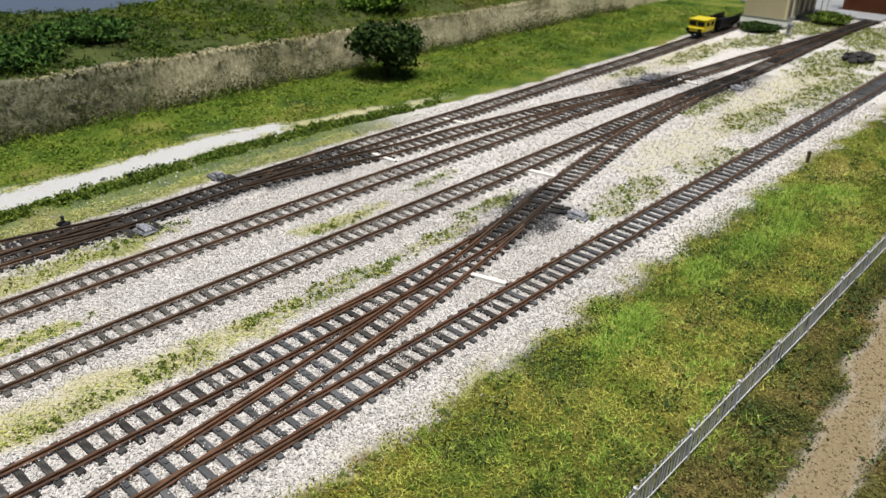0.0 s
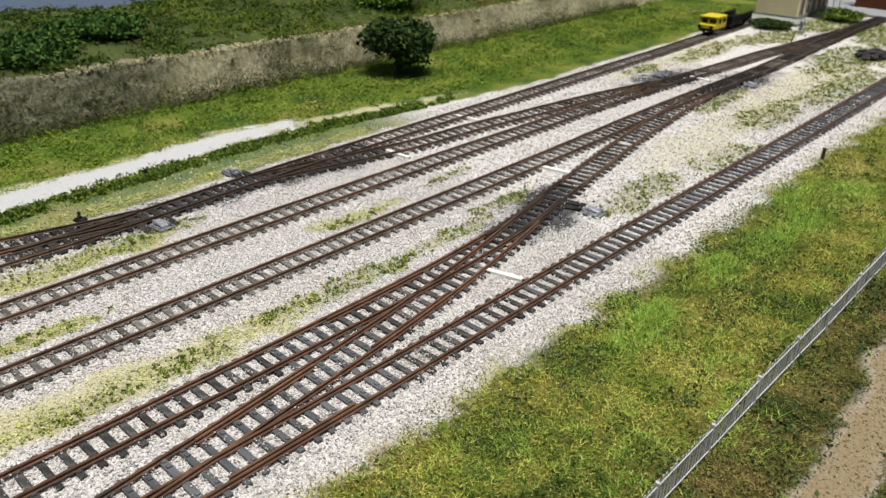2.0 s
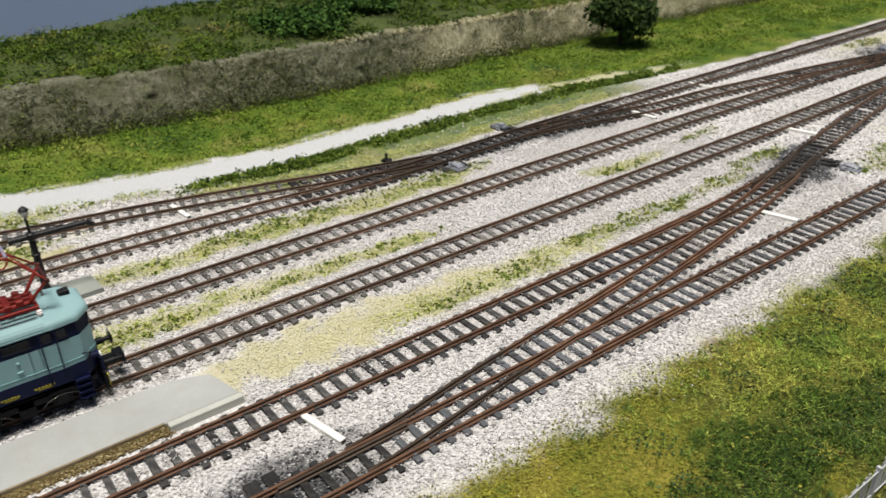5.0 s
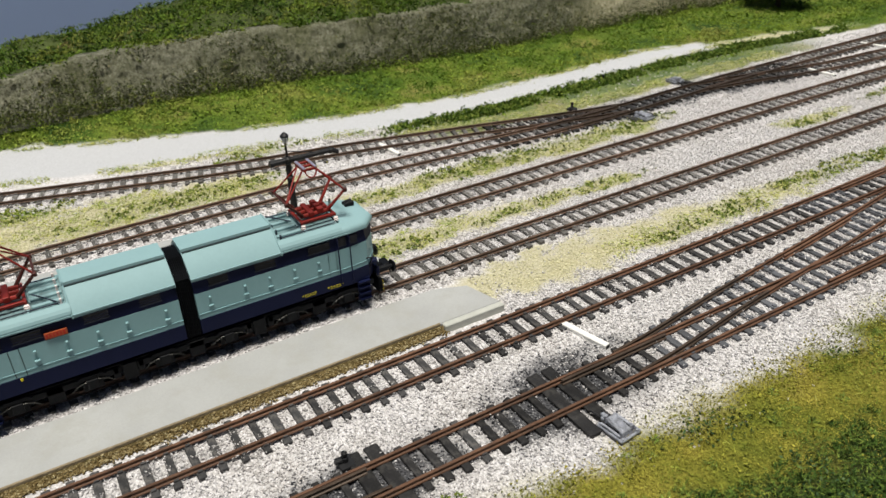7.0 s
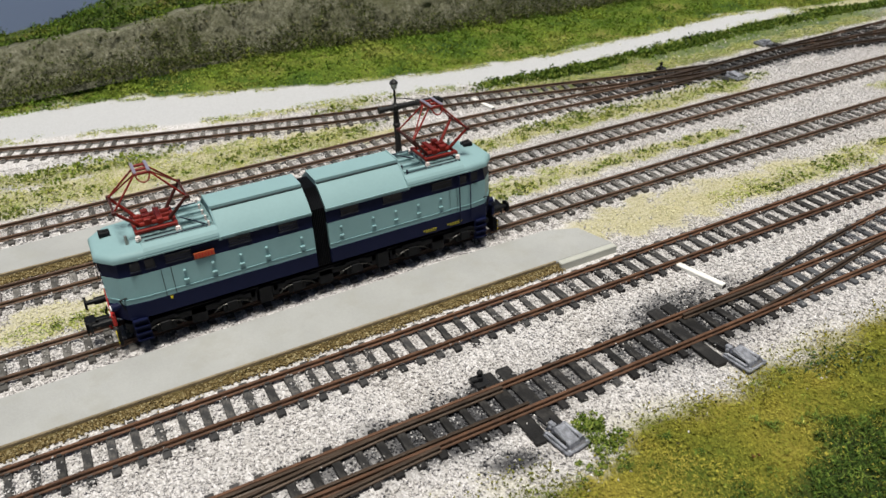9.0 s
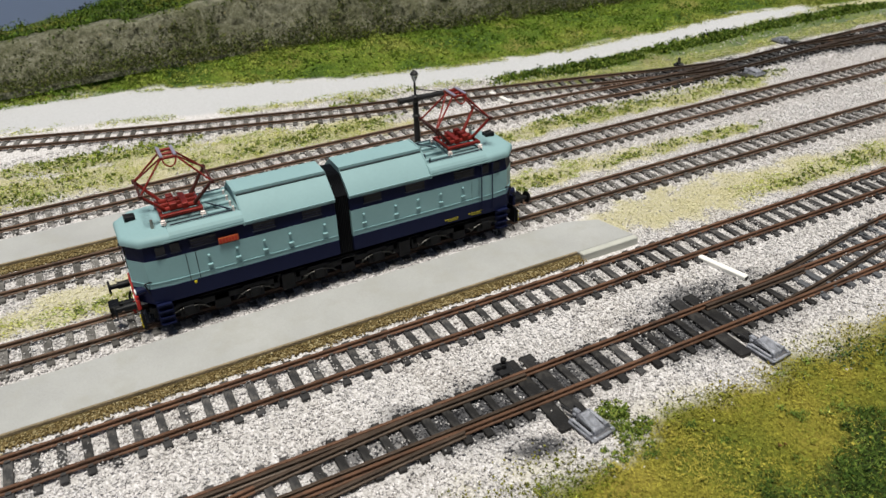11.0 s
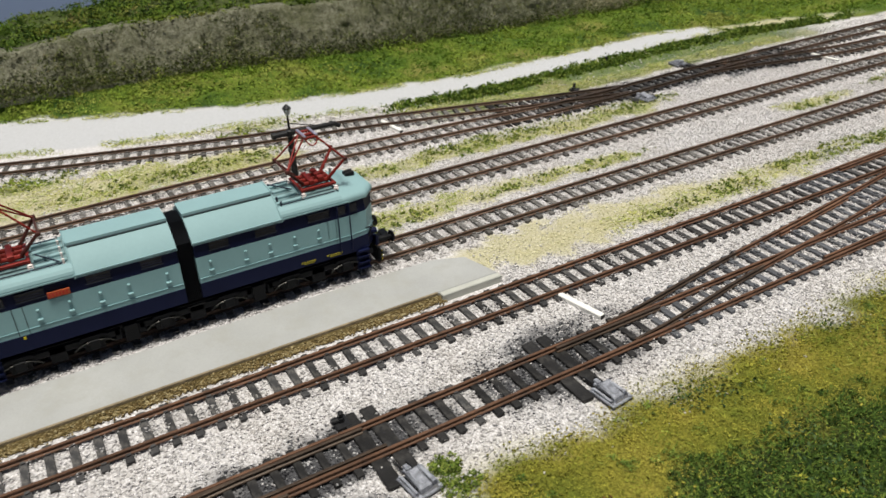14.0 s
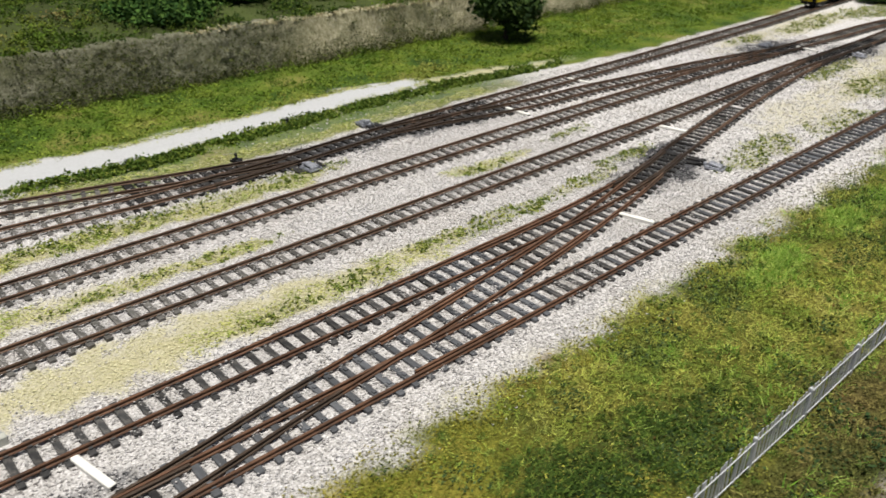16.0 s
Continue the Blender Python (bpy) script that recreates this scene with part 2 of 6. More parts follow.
def ground_material():
    """Ballast, sand, turf soil, soot and the pale lane, laid out by the zones stored on the sheet."""
    m, nt, b = shader("layout_ground")
    tc = nt.nodes.new("ShaderNodeTexCoord")
    vor = add(nt, "ShaderNodeTexVoronoi", Scale=1150.0)
    nt.links.new(tc.outputs["Object"], vor.inputs["Vector"])
    sep = nt.nodes.new("ShaderNodeSeparateColor")
    nt.links.new(vor.outputs["Color"], sep.inputs[0])
    col = ramp(nt, sep.outputs[0], BALLAST_STOPS)
    # Cell edges are coloured darker: shade between stones put into the texture.
    col = mix(nt, ramp(nt, vor.outputs["Distance"], [(0.35, (0, 0, 0)), (0.8, (0.8, 0.8, 0.8))]), col, (0.40, 0.38, 0.37))
    fine, mid = noise_tex(nt, 700, 5, 0.7), noise_tex(nt, 60, 4, 0.6)
    sand = ramp(nt, fine.outputs[0], [(0.3, (0.40, 0.365, 0.21)), (0.7, (0.58, 0.54, 0.36))])
    # Soils under the flock are multiplied dark, painting shade between the tufts.
    soil = mix(nt, 1.0, ramp(nt, noise_tex(nt, 20, 3, 0.5).outputs[0], FIELD), ramp(nt, fine.outputs[0], [(0.35, (0.16, 0.17, 0.15)), (0.65, (0.75, 0.75, 0.7))]), "MULTIPLY")
    green = mix(nt, 1.0, ramp(nt, noise_tex(nt, 20, 3, 0.5).outputs[0], BANKS), ramp(nt, fine.outputs[0], [(0.35, (0.2, 0.21, 0.2)), (0.65, (0.8, 0.8, 0.75))]), "MULTIPLY")
    brown = mix(nt, 1.0, ramp(nt, noise_tex(nt, 26, 3, 0.5).outputs[0], ROUGH), ramp(nt, fine.outputs[0], [(0.35, (0.2, 0.21, 0.2)), (0.65, (0.8, 0.8, 0.75))]), "MULTIPLY")
    mould = ramp(nt, fine.outputs[0], [(0.3, (0.012, 0.02, 0.006)), (0.7, (0.05, 0.07, 0.018))])
    olive = mix(nt, 1.0, ramp(nt, noise_tex(nt, 18, 3, 0.5).outputs[0], OLIVE), ramp(nt, fine.outputs[0], [(0.35, (0.35, 0.35, 0.32)), (0.65, (1.0, 1.0, 0.95))]), "MULTIPLY")
    for key, c in (("bank", green), ("olive", olive), ("rough", brown), ("leafy", mould)):
        at = nt.nodes.new("ShaderNodeAttribute")
        at.attribute_name = key
        soil = mix(nt, at.outputs["Fac"], soil, c)
    path = ramp(nt, fine.outputs[0], [(0.3, (0.19, 0.145, 0.085)), (0.7, (0.32, 0.26, 0.165))])
    lane = ramp(nt, fine.outputs[0], [(0.3, (0.43, 0.435, 0.455)), (0.7, (0.53, 0.535, 0.56))])
    soot = ramp(nt, fine.outputs[0], [(0.3, (0.02, 0.02, 0.024)), (0.7, (0.12, 0.12, 0.13))])
    for key, c in (("sand", sand), ("turf", soil), ("path", path), ("lane", lane), ("soot", soot)):
        at = nt.nodes.new("ShaderNodeAttribute")
        at.attribute_name = key
        col = mix(nt, at.outputs["Fac"], col, c)
    nt.links.new(col, b.inputs["Base Color"])
    b.inputs["Roughness"].default_value = 0.95
    b.inputs["Specular IOR Level"].default_value = 0.2
    bump(nt, b, fine.outputs[0], 0.0008)
    return m


M_ground, M_rock = ground_material(), rock_material()
M_leafy = islands("leafy_weed", [(0.0, (0.020, 0.045, 0.008)), (0.6, (0.065, 0.12, 0.018)), (1.0, (0.18, 0.235, 0.04))], 0.9)
M_tuft = islands("bright_tuft", [(0.0, (0.08, 0.18, 0.02)), (0.5, (0.20, 0.38, 0.04)), (1.0, (0.50, 0.60, 0.16))], 0.8)
M_blue_leaf = islands("grey_green_leaf", [(0.0, (0.018, 0.040, 0.014)), (0.6, (0.05, 0.095, 0.032)), (1.0, (0.11, 0.16, 0.06))], 0.9)
M_chip = islands("rock_chip", [(0.0, (0.05, 0.05, 0.03)), (0.5, (0.11, 0.107, 0.07)), (0.9, (0.17, 0.163, 0.115)), (1.0, (0.26, 0.25, 0.21))], 0.95)
M_grit = islands("path_grit", [(0.0, (0.10, 0.07, 0.04)), (0.4, (0.22, 0.17, 0.10)), (1.0, (0.42, 0.35, 0.23))], 0.95)
M_chip_pale = islands("pale_rock_chip", [(0.0, (0.20, 0.175, 0.09)), (0.5, (0.36, 0.315, 0.18)), (1.0, (0.56, 0.50, 0.35))], 0.95)
M_slope = plain("hill_soil", (0.050, 0.066, 0.018), 0.95, 0, 0.5, 20, 500, 0.0008)
M_herb = islands("weed_leaf", [(0.0, (0.045, 0.085, 0.015)), (0.5, (0.13, 0.19, 0.03)), (1.0, (0.30, 0.34, 0.08))], 0.9)
M_shoulder = islands("shoulder_leaf", [(0.0, (0.014, 0.032, 0.007)), (0.6, (0.05, 0.095, 0.014)), (1.0, (0.11, 0.165, 0.025))], 0.9)
M_dirt = islands("edge_dirt", [(0.0, (0.11, 0.075, 0.028)), (0.6, (0.24, 0.18, 0.08)), (1.0, (0.42, 0.36, 0.21))], 0.95)
M_shrub = islands("shrub_leaf", [(0.0, (0.015, 0.045, 0.010)), (0.6, (0.045, 0.105, 0.018)), (1.0, (0.09, 0.165, 0.03))], 0.9)
M_crumb = islands("dark_crumb", [(0.0, (0.02, 0.03, 0.006)), (0.7, (0.06, 0.075, 0.014)), (1.0, (0.17, 0.09, 0.03))], 0.95)
M_timber_dark = plain("oily_timber", (0.026, 0.025, 0.026), 0.65, 0, 0.4, 220, 1800, 0.0002, 0.5, (0.09, 0.085, 0.08))
M_creeper = islands("wall_creeper", [(0.0, (0.03, 0.04, 0.011)), (0.5, (0.075, 0.095, 0.023)), (0.85, (0.12, 0.14, 0.035)), (1.0, (0.17, 0.16, 0.06))], 0.95)



# ---- building helpers ----
rng = np.random.default_rng(7)


def link(name, bm, material, parent=None, label="", smooth=False):
    me = bpy.data.meshes.new(name)
    bmesh.ops.recalc_face_normals(bm, faces=bm.faces)
    bm.to_mesh(me)
    bm.free()
    me.materials.append(material)
    if smooth:
        for p in me.polygons:
            p.use_smooth = True
        me.set_sharp_from_angle(angle=radians(smooth))
    ob = new(name, me)
    ob.parent = parent
    if label:
        ob["label"] = label
    return ob


def part(name, bm, material, parent, label="", smooth=False):
    return link(name, bm, material, parent, label, smooth)


def thing(name, label, category, at=(0, 0, 0), turn=0.0, group="", kind=""):
    ob = new(name)
    ob.matrix_world = pose(*at, 0, 0, turn)
    return tagged(ob, label, category, group, kind)


def box(bm, x0, x1, y0, y1, z0, z1, bevel=0.0, turn=None):
    r = bmesh.ops.create_cube(bm, size=1)
    bmesh.ops.scale(bm, vec=(x1 - x0, y1 - y0, z1 - z0), verts=r["verts"])
    bmesh.ops.translate(bm, vec=((x0 + x1) / 2, (y0 + y1) / 2, (z0 + z1) / 2), verts=r["verts"])
    vs = r["verts"]
    if bevel:
        edges = list({e for v in vs for e in v.link_edges})
        g = bmesh.ops.bevel(bm, geom=edges, offset=bevel, segments=1, affect="EDGES")
        vs = list({v for f in g["faces"] for v in f.verts} | {v for v in vs if v.is_valid})
    if turn:
        bmesh.ops.transform(bm, matrix=turn, verts=vs)
    return bm


def boxes(*items, bevel=0.0):
    bm = bmesh.new()
    for it in items:
        box(bm, *it, bevel=bevel)
    return bm


def rod(bm, a, b, r, r2=None, n=8):
    a, b = Vector(a), Vector(b)
    d = b - a
    q = bmesh.ops.create_cone(bm, cap_ends=True, segments=n, radius1=r, radius2=r if r2 is None else r2, depth=d.length)
    bmesh.ops.transform(bm, matrix=Matrix.Translation((a + b) / 2) @ d.to_track_quat("Z", "Y").to_matrix().to_4x4(), verts=q["verts"])
    return bm


def rods(*items, n=8):
    bm = bmesh.new()
    for it in items:
        rod(bm, *it, n=n)
    return bm


def turned(profile, n=16):
    """A body of revolution about z from (radius, height) pairs."""
    bm = bmesh.new()
    rings = [[bm.verts.new((r * math.cos(2 * math.pi * i / n), r * math.sin(2 * math.pi * i / n), z)) for i in range(n)] for r, z in profile]
    for lo, hi in zip(rings, rings[1:]):
        for i in range(n):
            bm.faces.new((lo[i], lo[(i + 1) % n], hi[(i + 1) % n], hi[i]))
    bm.faces.new(rings[0]), bm.faces.new(rings[-1])
    return bm


def loft(rings, closed=True):
    """A skin through rings of equal length; caps at both ends."""
    bm = bmesh.new()
    vs = [[bm.verts.new(p) for p in ring] for ring in rings]
    n = len(vs[0])
    for lo, hi in zip(vs, vs[1:]):
        for i in range(n):
            bm.faces.new((lo[i], lo[(i + 1) % n], hi[(i + 1) % n], hi[i]))
    if closed:
        bm.faces.new(vs[0]), bm.faces.new(vs[-1])
    return bm


def sheet(name, verts, faces, material, smooth=False):
    """A mesh from arrays, all faces with the same number of corners."""
    me = bpy.data.meshes.new(name)
    faces = np.asarray(faces, dtype=np.int32)
    k = faces.shape[1]
    me.vertices.add(len(verts))
    me.vertices.foreach_set("co", np.asarray(verts, dtype=np.float32).ravel())
    me.loops.add(faces.size)
    me.loops.foreach_set("vertex_index", faces.ravel())
    me.polygons.add(len(faces))
    me.polygons.foreach_set("loop_start", np.arange(0, faces.size, k, dtype=np.int32))
    me.polygons.foreach_set("loop_total", np.full(len(faces), k, dtype=np.int32))
    if smooth:
        me.polygons.foreach_set("use_smooth", np.ones(len(faces), dtype=bool))
    me.update(calc_edges=True)
    me.materials.append(material)
    return new(name, me)


def grid(xs, ys):
    """Corner positions and quads of a grid."""
    gx, gy = np.meshgrid(xs, ys)
    i = np.arange(len(xs) * len(ys)).reshape(len(ys), len(xs))
    quads = np.stack([i[:-1, :-1], i[:-1, 1:], i[1:, 1:], i[1:, :-1]], -1).reshape(-1, 4)
    return gx.ravel(), gy.ravel(), quads


def vnoise(x, y, cell, seed=0, octaves=3):
    """Smooth value noise, 0 to 1, on arrays."""
    out, amp, tot = np.zeros_like(x, dtype=float), 1.0, 0.0
    for o in range(octaves):
        u, v = x / cell * 2 ** o + 31.7 * seed + 100, y / cell * 2 ** o + 17.3 * seed + 100
        i, j = np.floor(u), np.floor(v)
        f, g = u - i, v - j
        f, g = f * f * (3 - 2 * f), g * g * (3 - 2 * g)

        def h(a, b):
            s = np.sin(a * 127.1 + b * 311.7 + seed * 74.7 + o * 13.1) * 43758.5453
            return s - np.floor(s)
        out += amp * ((h(i, j) * (1 - f) + h(i + 1, j) * f) * (1 - g) + (h(i, j + 1) * (1 - f) + h(i + 1, j + 1) * f) * g)
        tot, amp = tot + amp, amp * 0.5
    return out / tot


def smooth01(a, lo, hi):
    t = np.clip((a - lo) / (hi - lo), 0, 1)
    return t * t * (3 - 2 * t)


def turns(n):
    """n random rotations."""
    q = rng.normal(size=(n, 4))
    w, x, y, z = (q / np.linalg.norm(q, axis=1, keepdims=True)).T
    return np.stack([1 - 2 * (y * y + z * z), 2 * (x * y - z * w), 2 * (x * z + y * w), 2 * (x * y + z * w), 1 - 2 * (x * x + z * z), 2 * (y * z - x * w),
                     2 * (x * z - y * w), 2 * (y * z + x * w), 1 - 2 * (x * x + y * y)], -1).reshape(n, 3, 3)


OCTA = np.array([(1, 0, 0), (-1, 0, 0), (0, 1, 0), (0, -1, 0), (0, 0, 1), (0, 0, -1)], float)
OCTA_F = np.array([(0, 2, 4), (2, 1, 4), (1, 3, 4), (3, 0, 4), (2, 0, 5), (1, 2, 5), (3, 1, 5), (0, 3, 5)])
TETRA = np.array([(1, 1, 1), (1, -1, -1), (-1, 1, -1), (-1, -1, 1)], float) / 1.3
TETRA_F = np.array([(0, 1, 2), (0, 3, 1), (0, 2, 3), (1, 3, 2)])
LEAF = np.array([(-1, 0, 0), (0, 0.55, 0.15), (1, 0, 0), (0, -0.55, 0.15)], float)
LEAF_F = np.array([(0, 1, 2), (0, 2, 3)])


def scatter(name, pos, size, shape, faces, material, flat=1.0, jitter=0.3):
    """Many small pieces of one shape at pos, each turned, sized and bent by chance, in one mesh."""
    n, k = len(pos), len(shape)
    v = shape[None] * (1 + jitter * rng.normal(size=(n, k, 1)))
    v = np.einsum("nij,nkj->nki", turns(n), v) * np.asarray(size).reshape(-1, 1, 1)
    v[:, :, 2] *= flat
    v += pos[:, None, :]
    f = (faces[None] + (np.arange(n) * k)[:, None, None]).reshape(-1, 3)
    return sheet(name, v.reshape(-1, 3), f, material)


def domes(base, r, n, squash=0.8):
    """n places on and in the upper half of a ball round each base place."""
    v = rng.normal(size=(len(base), n, 3))
    v /= np.linalg.norm(v, axis=2, keepdims=True)
    v[:, :, 2] = np.abs(v[:, :, 2])
    return (base[:, None, :] + v * rng.uniform(0.5, 1.1, (len(base), n, 1)) * np.asarray(r).reshape(-1, 1, 1) * (1, 1, squash)).reshape(-1, 3)


def blades(name, pos, length, width, material, lean=0.6):
    """Upright blades: one bent sliver each."""
    n = len(pos)
    a = rng.uniform(0, 2 * np.pi, n)
    side = np.stack([np.cos(a), np.sin(a), np.zeros(n)], -1) * np.asarray(width).reshape(-1, 1)
    d = np.stack([-np.sin(a), np.cos(a), np.zeros(n)], -1) * rng.normal(0, lean, (n, 1)) + np.array([0, 0, 1.0]) + rng.normal(0, lean * 0.6, (n, 3)) * (1, 1, 0)
    d /= np.linalg.norm(d, axis=1, keepdims=True)
    v = np.stack([pos - side, pos + side, pos + d * np.asarray(length).reshape(-1, 1)], 1)
    return sheet(name, v.reshape(-1, 3), np.arange(3 * n).reshape(-1, 3), material)


def smooth_line(points, step=0.004):
    """Points along a smooth curve (Catmull-Rom) through the given ones, at even steps."""
    p = np.array(points, float)
    p = np.vstack([2 * p[0] - p[1], p, 2 * p[-1] - p[-2]])
    out = []
    for i in range(1, len(p) - 2):
        t = np.linspace(0, 1, 24, endpoint=False)[:, None]
        a, b, c, d = p[i - 1], p[i], p[i + 1], p[i + 2]
        t0 = 0.0
        t1 = t0 + np.linalg.norm(b - a) ** 0.5
        t2 = t1 + np.linalg.norm(c - b) ** 0.5
        t3 = t2 + np.linalg.norm(d - c) ** 0.5
        s = t1 + (t2 - t1) * t
        a1, a2, a3 = (t1 - s) / (t1 - t0) * a + (s - t0) / (t1 - t0) * b, (t2 - s) / (t2 - t1) * b + (s - t1) / (t2 - t1) * c, (t3 - s) / (t3 - t2) * c + (s - t2) / (t3 - t2) * d
        b1, b2 = (t2 - s) / (t2 - t0) * a1 + (s - t0) / (t2 - t0) * a2, (t3 - s) / (t3 - t1) * a2 + (s - t1) / (t3 - t1) * a3
        out.append((t2 - s) / (t2 - t1) * b1 + (s - t1) / (t2 - t1) * b2)
    out = np.vstack(out + [p[-2][None]])
    d = np.concatenate([[0], np.cumsum(np.linalg.norm(np.diff(out, axis=0), axis=1))])
    s = np.arange(0, d[-1], step)
    return np.stack([np.interp(s, d, out[:, 0]), np.interp(s, d, out[:, 1])], -1)


# ---- the plan of the yard: x across the tracks, y along them ----
GAUGE, RAIL_Z, RAIL_TOP = 0.0165, 0.0007, 0.0029
LINES = {
    "near": [(-0.2425, -0.75), (-0.2425, -0.2), (-0.2425, 0.3), (-0.2425, 0.9), (-0.245, 1.3), (-0.250, 1.8)],
    "spur": [(-0.2425, -0.13), (-0.2405, -0.19), (-0.236, -0.25), (-0.228, -0.32), (-0.214, -0.40), (-0.19, -0.50), (-0.15, -0.62)],
    "second": [(-0.2935, -0.75), (-0.2935, -0.2), (-0.2935, 0.18), (-0.295, 0.28), (-0.2985, 0.34), (-0.306, 0.40), (-0.315, 0.44), (-0.3265, 0.50), (-0.339, 0.566), (-0.347, 0.615), (-0.355, 0.67), (-0.362, 0.73), (-0.367, 0.79), (-0.3692, 0.85)],
    "crossover": [(-0.2425, -0.05), (-0.2445, 0.0), (-0.2535, 0.068), (-0.2628, 0.155), (-0.2755, 0.255), (-0.291, 0.34), (-0.315, 0.44)],
    "third": [(-0.3665, -0.75), (-0.3665, -0.2), (-0.3665, 0.3), (-0.3675, 0.5), (-0.371, 0.66), (-0.3705, 0.8), (-0.3685, 0.9), (-0.370, 1.0), (-0.374, 1.15), (-0.376, 1.3), (-0.372, 1.40)],
    "fourth": [(-0.4285, -0.75), (-0.4285, -0.2), (-0.4285, 0.1), (-0.428, 0.3), (-0.4265, 0.45), (-0.423, 0.58), (-0.421, 0.68), (-0.4165, 0.78), (-0.411, 0.86), (-0.406, 0.93), (-0.402, 1.0), (-0.395, 1.06), (-0.388, 1.13), (-0.380, 1.22), (-0.376, 1.3)],
    "fifth": [(-0.500, -0.75), (-0.500, -0.3), (-0.502, -0.15), (-0.501, -0.03), (-0.4955, 0.06), (-0.490, 0.13), (-0.4895, 0.2), (-0.492, 0.26), (-0.4945, 0.33), (-0.496, 0.45), (-0.4965, 0.6), (-0.498, 0.75), (-0.4995, 0.9), (-0.503, 1.02), (-0.506, 1.15), (-0.510, 1.3)],
    "link": [(-0.4935, 0.30), (-0.4855, 0.35), (-0.474, 0.40), (-0.4655, 0.45), (-0.4615, 0.51), (-0.4525, 0.58), (-0.4425, 0.66), (-0.428, 0.74), (-0.4165, 0.79)],
    "curve": [(-0.73, -0.6), (-0.678, -0.45), (-0.627, -0.3), (-0.603, -0.23), (-0.581, -0.155), (-0.560, -0.08), (-0.5445, 0.0), (-0.5325, 0.05), (-0.5225, 0.09), (-0.510, 0.135), (-0.499, 0.18), (-0.4905, 0.22)],
}
PATHS = {k: smooth_line(v) for k, v in LINES.items()}
# branch -> the tracks that carry its timbers where the two lie close
HOSTS = {"spur": ["near"], "crossover": ["near", "second"], "second": ["third"], "fourth": ["third"], "link": ["fifth", "fourth"], "curve": ["fifth"]}


def x_at(key, y):
    p = PATHS[key]
    return np.interp(y, p[:, 1], p[:, 0], left=np.nan, right=np.nan)


def track_distance(x, y):
    """Distance across to the nearest track centre."""
    d = np.full_like(x, 9.0)
    for k in PATHS:
        e = np.abs(x - x_at(k, y))
        d = np.fmin(d, e)
    return d


# patches between the tracks: centre x, y, half width, half length, strength
GREEN_PATCHES = [
    (-0.321, 0.104, 0.006, 0.022, 1.0), (-0.324, 0.155, 0.008, 0.022, 0.8), (-0.329, 0.200, 0.006, 0.014, 0.9), (-0.325, 0.262, 0.0085, 0.046, 1.0), (-0.328, 0.340, 0.007, 0.040, 0.9),
    (-0.338, 0.412, 0.008, 0.028, 0.9), (-0.390, 0.320, 0.006, 0.028, 0.7), (-0.394, 0.112, 0.006, 0.028, 0.6), (-0.466, 0.180, 0.012, 0.060, 0.8), (-0.397, -0.055, 0.008, 0.035, 0.9),
]
FAR_GREEN = [
    (-0.277, 0.500, 0.016, 0.050, 0.9), (-0.262, 0.600, 0.018, 0.050, 0.7), (-0.345, 0.760, 0.012, 0.055, 0.9), (-0.290, 0.760, 0.022, 0.060, 0.8), (-0.275, 0.920, 0.024, 0.120, 0.8),
    (-0.315, 1.060, 0.034, 0.110, 0.8), (-0.470, 0.830, 0.012, 0.040, 0.7), (-0.462, 1.000, 0.018, 0.110, 0.6), (-0.325, 1.270, 0.040, 0.110, 1.0), (-0.440, 1.130, 0.026, 0.070, 0.8), (-0.425, 1.270, 0.030, 0.080, 0.9), (-0.400, 0.420, 0.006, 0.030, 0.5),
]
LEFT_GREEN = [
    (-0.466, 0.070, 0.010, 0.060, 0.9), (-0.392, -0.245, 0.006, 0.030, 0.6), (-0.575, -0.250, 0.012, 0.050, 0.8), (-0.535, -0.120, 0.012, 0.075, 0.8), (-0.582, -0.055, 0.007, 0.030, 0.7),
    (-0.462, -0.025, 0.008, 0.030, 0.6), (-0.396, 0.070, 0.006, 0.070, 0.5), (-0.300, -0.030, 0.004, 0.020, 0.2), (-0.556, 0.100, 0.006, 0.060, 0.6), (-0.540, -0.300, 0.018, 0.050, 0.7),
]
SAND_PATCHES = [
    (-0.328, 0.040, 0.013, 0.066, 1.0), (-0.327, 0.120, 0.012, 0.060, 0.8), (-0.326, 0.185, 0.011, 0.040, 0.6), (-0.399, -0.010, 0.009, 0.110, 0.7), (-0.391, -0.280, 0.007, 0.060, 0.8),
    (-0.466, -0.030, 0.010, 0.060, 0.7), (-0.540, -0.200, 0.026, 0.120, 0.7), (-0.300, 0.640, 0.026, 0.090, 0.55), (-0.310, 0.880, 0.032, 0.150, 0.6), (-0.468, 0.950, 0.022, 0.160, 0.6),
]
MOSS_STRIPS = [
    (-0.464, 0.026, -0.457, 0.205, 0.0080, 1.0), (-0.399, -0.010, -0.394, 0.130, 0.0052, 0.9), (-0.404, -0.120, -0.398, -0.005, 0.0100, 1.0), (-0.466, -0.046, -0.461, 0.012, 0.0080, 0.8),
    (-0.580, -0.310, -0.552, -0.145, 0.0075, 1.0), (-0.548, -0.330, -0.528, -0.090, 0.0150, 0.85), (-0.392, -0.330, -0.392, -0.215, 0.0070, 0.9), (-0.325, 0.060, -0.321, 0.205, 0.0085, 0.7),
    (-0.610, -0.150, -0.584, -0.050, 0.0050, 0.6), (-0.395, 0.290, -0.392, 0.350, 0.0060, 0.7), (-0.548, 0.060, -0.524, 0.190, 0.0075, 0.8), (-0.525, 0.190, -0.528, 0.480, 0.0085, 0.8),
]
